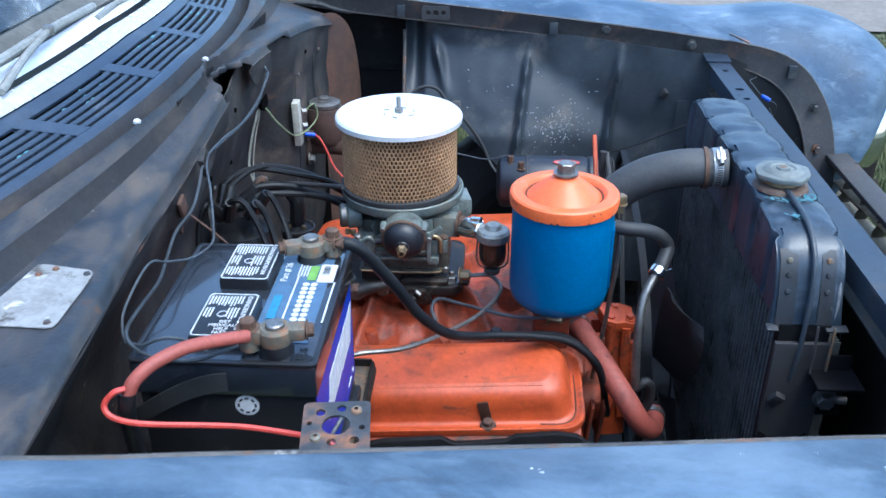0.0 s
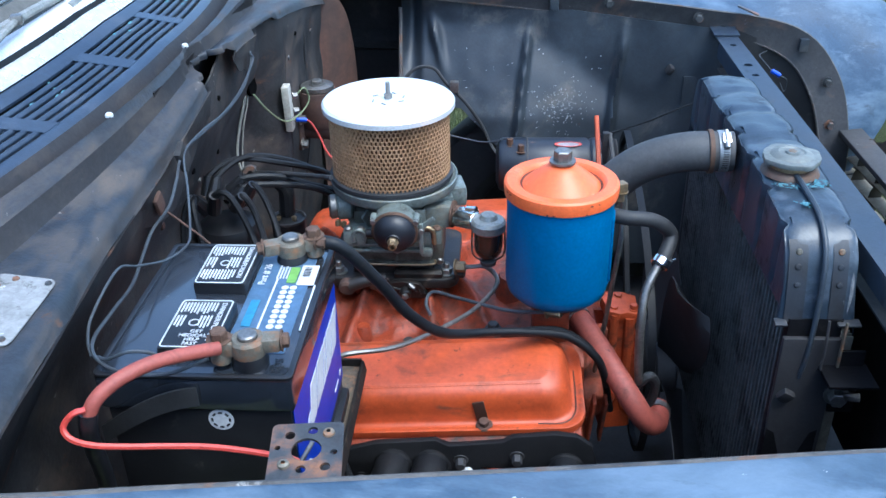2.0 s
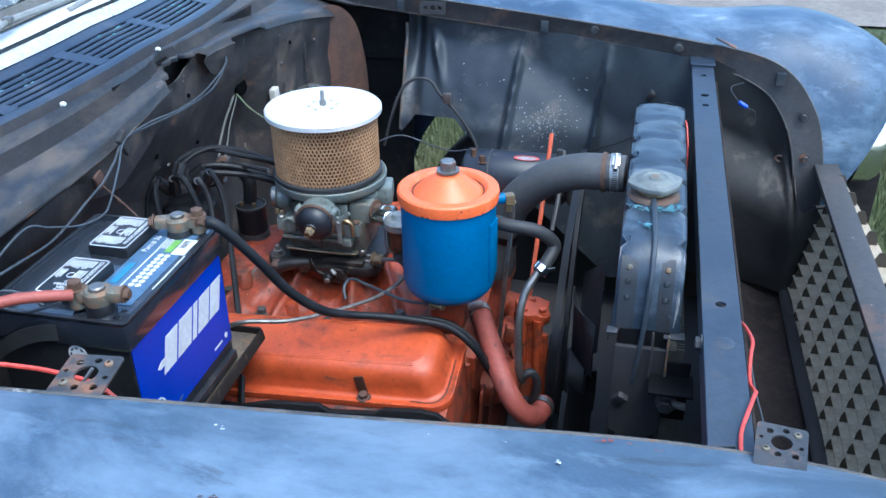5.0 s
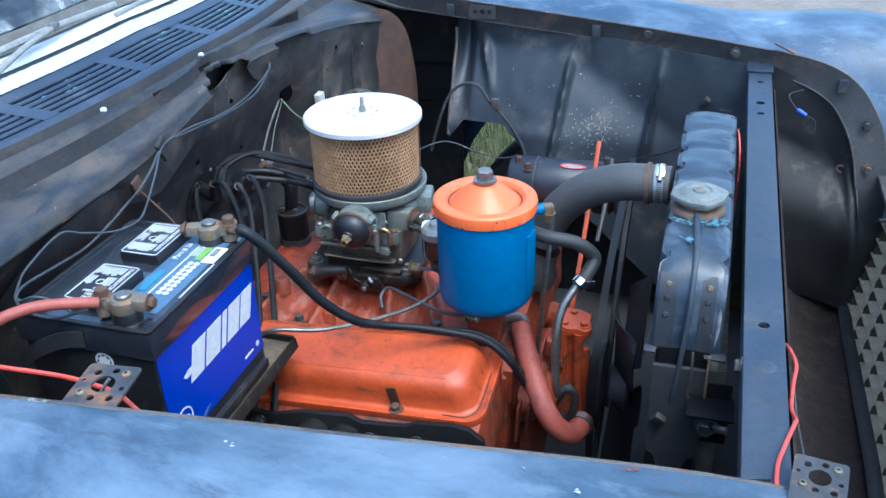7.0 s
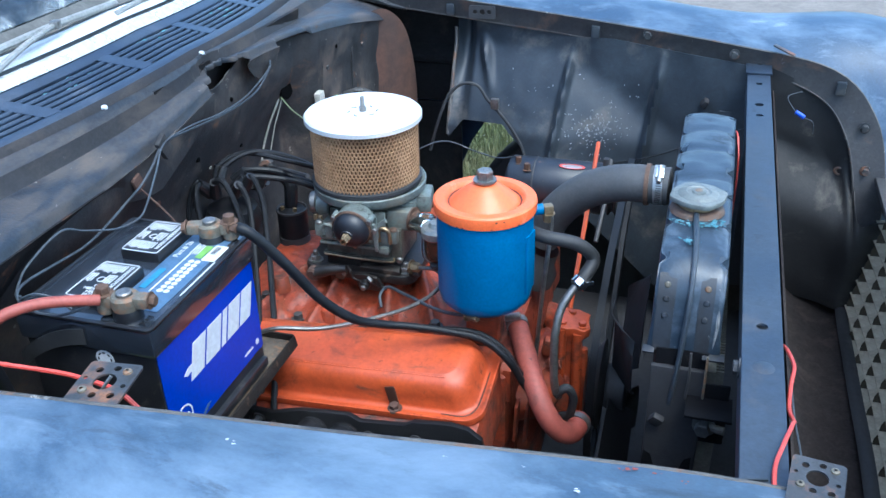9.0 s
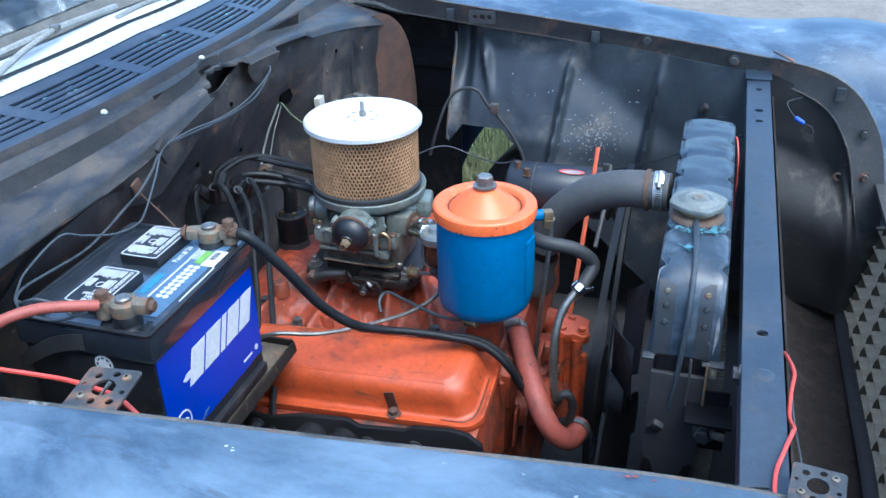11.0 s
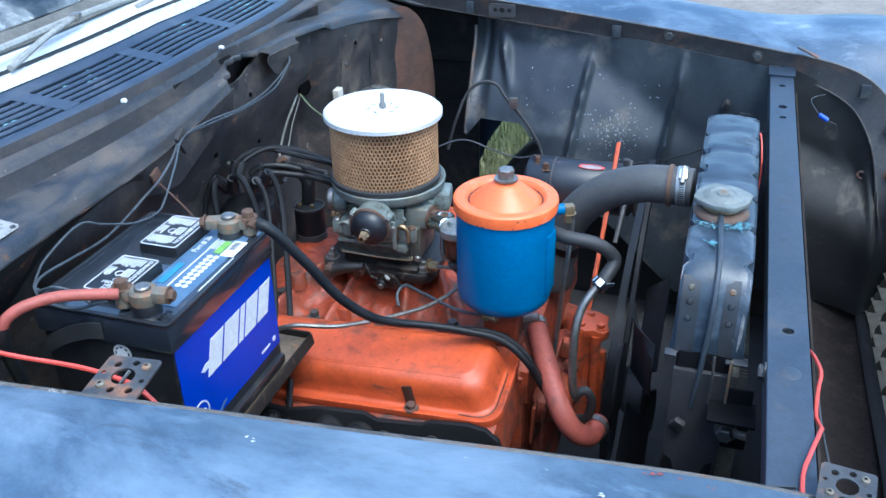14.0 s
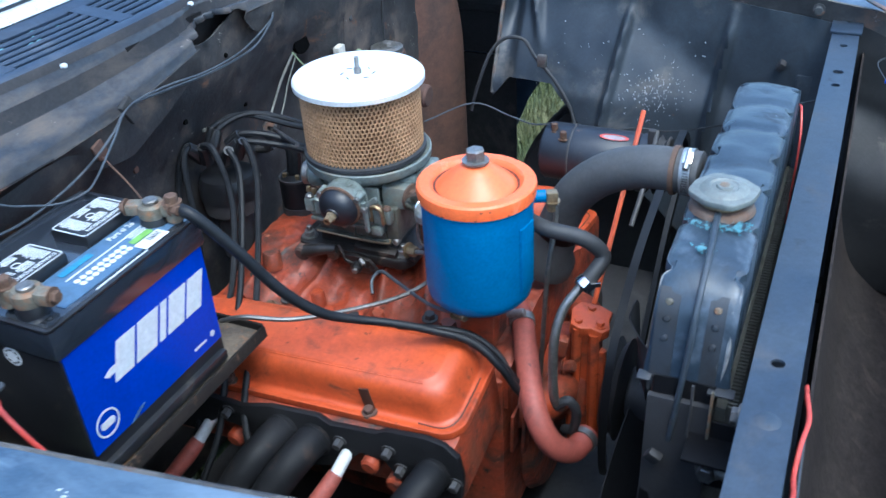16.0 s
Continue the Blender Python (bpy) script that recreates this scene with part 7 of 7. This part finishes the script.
stain([(0.362, 1.058, 0.9436), (0.375, 1.050, 0.9440), (0.398, 1.050, 0.9440), (0.410, 1.056, 0.9436), (0.417, 1.072, 0.9428)], 0.0012, 0.0042, 620, M_VERD, "verdigris", radiator, 3)
stain([(0.376, 1.012, 0.9415), (0.388, 1.008, 0.941)], 0.0012, 0.0034, 230, M_VERD, "verdigris", radiator, 4)
M_NECKRUST = worn("rust_and_solder", (0.13, 0.058, 0.028), (0.12, 0.11, 0.095), (0.6, 0.8), 0.1, 30, 220, 0.4, [((0.09, 0.05, 0.03), 50, 0.5, 0.62, 0.9, 0)])
part("rust_ring", lathe([(0.024, 0.003), (0.031, 0.002), (0.0335, 0.0), (0.0355, -0.004)], pose(0.386, 1.097, 0.9455), 36), M_NECKRUST, radiator, "rust and solder round the filler neck")
part("old_clamp", lathe([(0.0275, -0.003), (0.0305, -0.003), (0.0305, 0.003), (0.0275, 0.003)], along((0.314, 1.214, 0.917), (0.34, 1.213, 0.918)), 28, closed=True), M_RUSTBOLT, uh, "rusted old clamp")

# ---- battery printing ----
def on_side(u0, v0, w, h, slant, n=4):
    return [(u0, v0), (u0 + w, v0), (u0 + w + slant * h, v0 + h), (u0 + slant * h, v0 + h)]


side = frame_of((BX1 - 0.0028, byc, 0.838), (0, 1, 0), (0, 0, 1))
for u, w in ((-0.058, 0.029), (-0.0245, 0.033), (0.0130, 0.010), (0.0275, 0.028), (0.0595, 0.027)):
    part("print_block", flat([on_side(u, 0.001, w, 0.043, 0.36)], 0.0006, side), M_WHITE, label, "white slanted print block")
part("print_block", flat([[(-0.069, 0.016), (-0.060, 0.021), (-0.050, 0.021), (-0.053, 0.013), (-0.064, 0.012)]], 0.0006, side), M_WHITE, label)
part("print_ring", flat([circle(-0.082, -0.034, 0.0165, 28), circle(-0.082, -0.034, 0.0145, 28)], 0.0006, side), M_WHITE, label)
part("print_disc", flat([rrect(-0.092, -0.039, -0.072, -0.030, 0.004)], 0.0006, side), M_WHITE, label)
for k in range(5):
    part("print_bar", flat([rrect(-0.055 + 0.004 * k, -0.060 + 0.0022 * k, -0.045 + 0.004 * k, -0.0588 + 0.0022 * k, 0.0003, 1)], 0.0006, side), M_PALEBLUE, label)
part("print_bar", flat([rrect(0.060, -0.048, 0.082, -0.045, 0.001, 2)], 0.0006, side), M_WHITE, label)
part("print_disc", flat([circle(0.094, -0.045, 0.004, 16)], 0.0006, side), M_WHITE, label)
top = BZ1 + 0.0008
flat_y = lambda x, y: frame_of((x, y, top + 0.0006), (0, 1, 0), (-1, 0, 0))
part("printing", words("Part # 26", 0.0105, flat_y(-0.208, 0.808)), M_WHITE, label)
for k in range(4):
    part("print_bar", flat([rrect(0.0, -0.0007 - 0.0032 * k, 0.026 - 0.004 * (k % 2), 0.0007 - 0.0032 * k, 0.0003, 1)], 0.0005, flat_y(-0.198, 0.820)), M_WHITE, label)
part("green_patch", flat([rrect(0, 0, 0.030, 0.0095, 0.001, 2)], 0.0005, flat_y(-0.1775, 0.812)), worn("green_print", (0.25, 0.5, 0.12), (0.22, 0.45, 0.1), (0.4, 0.5), 0, 20, 200, 0), label)
bar = part("barcode_patch", flat([rrect(0, 0, 0.038, 0.0175, 0.001, 2)], 0.0005, flat_y(-0.1585, 0.808)), M_WHITE, label)
for k in range(6):
    part("print_bar", box((0.0075, 0.0009, 0.0003), (-0.1685, 0.824 + 0.0031 * k, top + 0.0019)), M_BATT, bar)
for i in range(2):
    for k in range(9):
        part("date_dot", flat([circle(0.0, 0.0, 0.0036, 14)], 0.0005, flat_y(-0.186 + 0.0085 * i, 0.735 + 0.0085 * k)), M_WHITE, label)
M_CYAN = worn("cyan_print", (0.05, 0.26, 0.42), (0.04, 0.22, 0.37), (0.4, 0.5), 0, 20, 200, 0)
part("print_block", flat([rrect(0, 0, 0.045, 0.009, 0.001, 2)], 0.0005, flat_y(-0.205, 0.735)), M_CYAN, label)
for k in range(3):
    part("print_bar", flat([rrect(0, 0, 0.09 - 0.012 * k, 0.0018, 0.0004, 2)], 0.0005, flat_y(-0.196 + 0.0 + 0.036 * (k > 0) + 0.004 * k, 0.73)), M_WHITE, label)
for yc in (0.7225, 0.829):
    m = frame_of((-0.2485, yc, BZ1 + 0.0132), (0, -1, 0), (1, 0, 0)) @ Matrix.Diagonal((0.9, 0.82, 1, 1))
    part("print_border", flat([rrect(-0.042, -0.030, 0.042, 0.030, 0.005), rrect(-0.0405, -0.0285, 0.0405, 0.0285, 0.004)], 0.0005, m), M_WHITE, battery, "white printed border")
    part("printing", words("DANGER/POISON", 0.0085, m @ pose(-0.037, 0.018, 0)), M_WHITE, battery)
    lines = random.Random(int(yc * 1000))
    for k in range(11):
        for u, w in ((-0.037, 0.021), (-0.013, 0.011 if 2 < k < 7 else 0.024), (0.014, 0.022))[:2 if yc < 0.75 else 3]:
            if u == -0.013 and 3 <= k <= 6:
                continue
            part("print_bar", flat([rrect(u, -0.0262 + 0.0038 * k, u + w * lines.uniform(0.7, 1.0), -0.0243 + 0.0038 * k, 0.0004, 1)], 0.0005, m), M_WHITE, battery)
    part("print_ring", flat([circle(0.0, -0.004, 0.006, 20), circle(0.0, -0.004, 0.0048, 20)], 0.0006, m @ pose(0, 0, 0.0003)), M_WHITE, battery)
for k, text in enumerate(("GET", "MEDICAL", "HELP", "FAST")):
    part("printing", words(text, 0.0062, frame_of((-0.2445 - 0.0022 * len(text), 0.7065 - 0.0062 * k, BZ1 + 0.0136), (1, 0, 0), (0, 1, 0))), M_WHITE, battery)
part("embossing", words("POS", 0.011, frame_of((-0.162, 0.668, BZ1 + 0.0006), (0, 1, 0), (-1, 0, 0))), M_BATT, battery)
rl = frame_of((-0.2185, BY0 + 0.0038, 0.8965), (1, 0, 0), (0, 0, 1))
sticker = part("round_sticker", flat([circle(0, 0, 0.0115, 24)], 0.0006, rl), M_WHITE, battery, "small round white sticker")
for k in range(8):
    a = math.pi * 2 * k / 8
    part("print_bar", flat([rrect(-0.002, -0.001, 0.002, 0.001, 0.0004, 1)], 0.0004, rl @ pose(0.008 * math.cos(a), 0.008 * math.sin(a), 0.0005, 0, 0, math.degrees(a) + 90)), M_BATT, sticker)
part("carry_strap", surf([[(x, BY0 - 0.002 - 0.008 * math.sin((x + 0.325) / 0.092 * math.pi), z + w) for w in (-0.010, 0, 0.010)] for x, z in [(-0.325 + 0.092 * k / 12, 0.882 + 0.046 * math.sin(k / 12 * math.pi * 0.55)) for k in range(13)]], 0.002), M_RUBBER, battery, "black webbing carry strap")
teeth = bmesh.new()
for k in range(26):
    box((0.004, 0.002, 0.006), (BX1 - 0.0005, 0.690 + 0.0072 * k, BZ0 + 0.012), bm=teeth)
tagged(part("ribbed_ledge", teeth, M_BATT, battery), kind="stuff")

# ---- decal on the ledge ----
def ledge_point(f, y):
    (x0, z0), (x1, z1) = seam(y), ledge(y)
    return Vector((x0 + (x1 - x0) * f, y, z0 + (z1 - z0) * f + float(np.interp(f, (0.36, 0.42, 0.6, 0.85, 0.95), (-0.0145, -0.013, -0.008, -0.001, 0.0)))))


sheet = [[ledge_point(0.44 + 0.44 * k / 10, 0.607 + 0.108 * j / 14) + Vector((0, 0, 0.0022 + 0.0006 * noise.noise((k * 0.9, j * 0.7, 1)))) for k in range(11)] for j in range(15)]
for j, k, dj, dk in ((0, 0, 1, 1), (0, 10, 1, -1), (14, 0, -1, 1), (14, 10, -1, -1)):
    sheet[j][k] = 0.5 * sheet[j][k] + 0.25 * (sheet[j + dj][k] + sheet[j][k + dk])
solo("worn_plate", surf(sheet, 0.0008), M_WORNPAPER, "scuffed silver-grey sheet stuck on the cowl ledge", "plate")
for f, y in ((0.60, 0.708), (0.84, 0.706), (0.52, 0.695), (0.83, 0.615), (0.48, 0.614)):
    q = ledge_point(f, y)
    solo("rust_spotted_rivet", lathe([(0, 0.0012), (0.0026, 0.0008), (0.0034, -0.001)], pose(q.x, q.y, q.z + 0.0034), 12), M_PLATE, "small dull rivet in the worn sheet", "rivet", "plate rivets")
for y, d in ((0.998, 0), (1.24, 0), (0.80, 0), (1.50, 0)):
    x, z = seam(y)
    solo("cowl_screw", lathe([(0, 0.003), (0.003, 0.0026), (0.0045, 0.001), (0.0045, -0.002)], pose(x - 0.001, y, z + 0.001), 14), M_WHITE, "white-topped screw on the cowl seam", "screw", "cowl screws") if y in (0.998, 1.24) else None

# ---- wipers ----
def wiper(a, b, blade, label):
    w = thing("wiper", a, label, "wiper", "windshield wipers")
    part("arm", tube([a, tuple((np.array(a) + np.array(b)) / 2 + [0, 0, 0.004]), b], 0.004, 8, radii=[0.005, 0.0045, 0.004]), M_SEALPALE, w)
    part("blade", tube(blade, 0.0058, 8), M_SEALPALE, w)
    part("pivot", box((0.014, 0.016, 0.012), b, (0, 0, 20), 0.003), M_STEEL, w)


M_SEALPALE = worn("pale_grey_wiper_metal", (0.45, 0.45, 0.42), (0.34, 0.34, 0.31), (0.4, 0.6), 0.4, 20, 220, 0.05)
wiper((-0.545, 0.94, 1.105), (-0.556, 1.10, 1.134), [(-0.56, 0.86, 1.128), (-0.56, 0.968, 1.129), (-0.562, 1.10, 1.131), (-0.566, 1.26, 1.127)], "silver windshield wiper resting on the glass")
wiper((-0.556, 1.24, 1.113), (-0.562, 1.40, 1.112), [(-0.562, 1.30, 1.113), (-0.566, 1.42, 1.112), (-0.575, 1.56, 1.105)], "silver windshield wiper resting on the glass")

# ---- fender trim on the far side ----
washer = part("fender_washer", lathe([(0.006, 0.003), (0.022, 0.003), (0.024, 0.0), (0.024, -0.002), (0.006, -0.002)], pose(-0.442, 1.918, 0.990, 6, 4, 0), 28, closed=True), M_PLATE, car, "dull round fender washer")
part("bolt", hexbolt((-0.442, 1.918, 0.992), (-0.442, 1.917, 1.002), 0.009), M_STEEL, washer)
part("fender_bracket", tube([(-0.42, 1.922, 0.988), (-0.37, 1.926, 0.984), (-0.335, 1.932, 0.972), (-0.30, 1.935, 0.966)], 0.006, 8), M_FLANGE, car, "bent rusty bracket edge")
for x, y, z in ((0.135, 1.906, 0.942), (0.63, 1.850, 0.872), (-0.19, 1.916, 0.972)):
    solo("hood_stop", box((0.018, 0.010, 0.026), (x, y, z), (0, 0, 0), 0.002), M_PRIMER, "black square rubber stop on the fender flange", "hood stop", "hood stops")
for x, y, z in ((0.422, 1.872, 0.920), (0.245, 1.893, 0.945), (0.685, 1.832, 0.80), (0.70, 1.815, 0.715)):
    solo("fender_bolt", hexbolt((x, y + 0.003, z), (x, y - 0.007, z), 0.0075), M_PLATE, "dull steel bolt in the fender flange", "bolt", "fender bolts")
slot = part("hinge_slot", flat([rrect(-0.03, -0.014, 0.03, 0.014, 0.004), circle(-0.016, 0, 0.005), circle(0, 0, 0.006), circle(0.016, 0, 0.005)], 0.002, frame_of((-0.115, 1.906, 0.972), (1, 0, 0), (0, 0, 1))), M_DARK, car)
solo("flange_tab", box((0.045, 0.012, 0.003), (0.515, 1.862, 0.938), (0, 20, -18), 0.001), M_PLATE, "bent dull steel tab on the fender", "tab")
solo("skirt_bracket", box((0.012, 0.018, 0.018), (0.375, 1.868, 0.815), (15, 30, 10), 0.003), M_SOOT, "bent steel tab on the inner fender", "bracket")

# flaked paint spots on the inner fender
rnd = random.Random(8)
flakes = bmesh.new()
for k in range(260):
    x, z = rnd.gauss(0.150, 0.032), rnd.gauss(0.745, 0.022)
    if k > 200:
        x, z = rnd.uniform(-0.12, 0.24), rnd.uniform(0.68, 0.86)
    y = skirt_y(z, x) - 0.007
    r = 0.0012 * (0.3 + rnd.random())
    c = [flakes.verts.new((x + r * math.cos(a) * rnd.uniform(0.4, 1.3), y, z + r * math.sin(a) * rnd.uniform(0.5, 1.4))) for a in [2 * math.pi * q / 6 for q in range(6)]]
    flakes.faces.new(c)
tagged(part("paint_flake", flakes, M_WHITE, car), kind="stuff")

# ---- grass ----
def tufts(x0, x1, y0, y1, n, seed):
    r = random.Random(seed)
    verts, faces = [], []
    for k in range(n):
        x, y = r.uniform(x0, x1), r.uniform(y0, y1)
        a, h, w = r.uniform(0, 6.28), r.uniform(0.02, 0.06), r.uniform(0.002, 0.004)
        dx, dy, lean = math.cos(a), math.sin(a), r.uniform(-0.03, 0.03)
        b = len(verts)
        verts += [(x - dx * w, y - dy * w, -0.02), (x + dx * w, y + dy * w, -0.02), (x + dy * lean, y - dx * lean, h - 0.02)]
        faces.append((b, b + 1, b + 2))
    me = bpy.data.meshes.new("grass")
    me.from_pydata(verts, [], faces)
    return me


M_BLADE = worn("grass_blades", (0.10, 0.14, 0.04), (0.2, 0.19, 0.085), (0.6, 0.8), 0, 3, 40, 0.0)
tagged(part("grass", tufts(-4.2, 5.2, -2.6, 5.6, 230000, 1), M_BLADE), "short green lawn grass round the car", "grass", kind="stuff")
tagged(part("grass", tufts(-1.4, 2.6, 2.2, 4.6, 60000, 2), M_BLADE), "thicker green lawn grass beside the car", "grass", kind="stuff")
leaves = bmesh.new()
for k in range(60):
    x, y = rnd.uniform(-1.2, 3.4), rnd.uniform(2.4, 5.4)
    bmesh.ops.create_circle(leaves, cap_ends=True, segments=6, radius=rnd.uniform(0.015, 0.03), matrix=pose(x, y, 0.012, rnd.uniform(-20, 20), rnd.uniform(-20, 20), rnd.uniform(0, 360)))
tagged(part("fallen_leaf", leaves, worn("dry_leaf", (0.4, 0.2, 0.07), (0.3, 0.13, 0.05), (0.7, 0.9), 0, 6, 90, 0.1)), "dry orange fallen leaves on the grass", "leaves", kind="stuff")

# ---- nose cavity details ----
part("rubber_edging", surf([[(x - 0.012, y, z + 0.006), (x - 0.004, y, z + 0.012), (x + 0.012, y, z + 0.009), (x + 0.016, y, z - 0.015)] for x, y, z in catmull([(0.690, 1.84, 0.50), (0.700, 1.80, 0.43), (0.704, 1.70, 0.405), (0.705, 1.623, 0.405), (0.706, 1.477, 0.408), (0.707, 1.291, 0.415), (0.707, 1.19, 0.412), (0.704, 0.95, 0.41), (0.69, 0.70, 0.43)], 5)], 0.002), M_RUBBER, car, "black rubber edging along the grille", smooth=60)
for p, d in (((0.592, 1.858, 0.554), (-0.2, -1, 0)), ((0.655, 1.845, 0.70), (-0.3, -1, 0))):
    c = Vector(p)
    part("plug_ring", lathe([(0.005, 0), (0.009, 0), (0.010, 0.0025), (0.008, 0.004), (0.005, 0.003)], along(c, c + Vector(d)), 20, closed=True), M_PLATE, car)
part("bar_bolt", hexbolt((0.4505, 0.842, 0.882), (0.443, 0.842, 0.882), 0.008), M_DARK, bar_top)

# chipped paint on the near fender
def fender_chips(spots, material, label, seed):
    rnd2 = random.Random(seed)
    out = bmesh.new()
    for x, y, z, r in spots:
        for k in range(3):
            q = Vector((x + rnd2.gauss(0, r), y + rnd2.gauss(0, r * 0.7), 0))
            q.z = z - 0.55 * (q.y - y) * 0.5 - 0.15 * (q.x - x) + 0.0012
            rr = r * rnd2.uniform(0.3, 0.9)
            ring = [out.verts.new(q + Vector((rr * math.cos(w) * rnd2.uniform(0.5, 1.3), rr * math.sin(w) * rnd2.uniform(0.4, 1.1), -0.28 * rr * math.sin(w)))) for w in [0.9 * s for s in range(7)]]
            out.faces.new(ring)
    tagged(part("paint_chip", out, material, car, label), kind="stuff")


fender_chips([(0.043, 0.493, 0.979, 0.0025), (0.314, 0.554, 0.940, 0.003), (0.206, 0.556, 0.947, 0.001), (0.27, 0.572, 0.937, 0.001)], M_WHITE, "white chips in the paint", 3)
fender_chips([(0.360, 0.612, 0.920, 0.004), (0.380, 0.613, 0.917, 0.003), (0.349, 0.606, 0.923, 0.002), (0.405, 0.612, 0.916, 0.002)], M_REDHOSE, "old red paint showing through", 5)
fender_chips([(0.074, 0.404, 0.991, 0.005)], M_RUSTY, "rust blister in the paint", 9)

# small holes, drawn as black discs, and studs in the firewall
for y, z, r, mt, label in ((1.165, 0.905, 0.005, M_VOID, "small dark hole plug"), (1.262, 0.975, 0.004, M_VOID, "small dark hole plug"), (1.215, 0.868, 0.004, M_PALECABLE, "pale sealant blob"), (1.06, 0.875, 0.006, M_RUSTY, "rusty stud"), (1.335, 0.86, 0.004, M_VOID, "small dark hole plug"), (1.59, 0.93, 0.005, M_PLATE, "dull steel stud"), (1.62, 0.965, 0.004, M_VOID, "small dark hole plug"), (1.76, 0.93, 0.005, M_PLATE, "dull steel stud")):
    part("firewall_spot", lathe([(0, 0.003), (r * 0.8, 0.0025), (r, 0.0), (r, -0.004)], along((firewall_x(y, z) + 0.003, y, z), (firewall_x(y, z) + 0.1, y, z)), 12), mt, car, label)
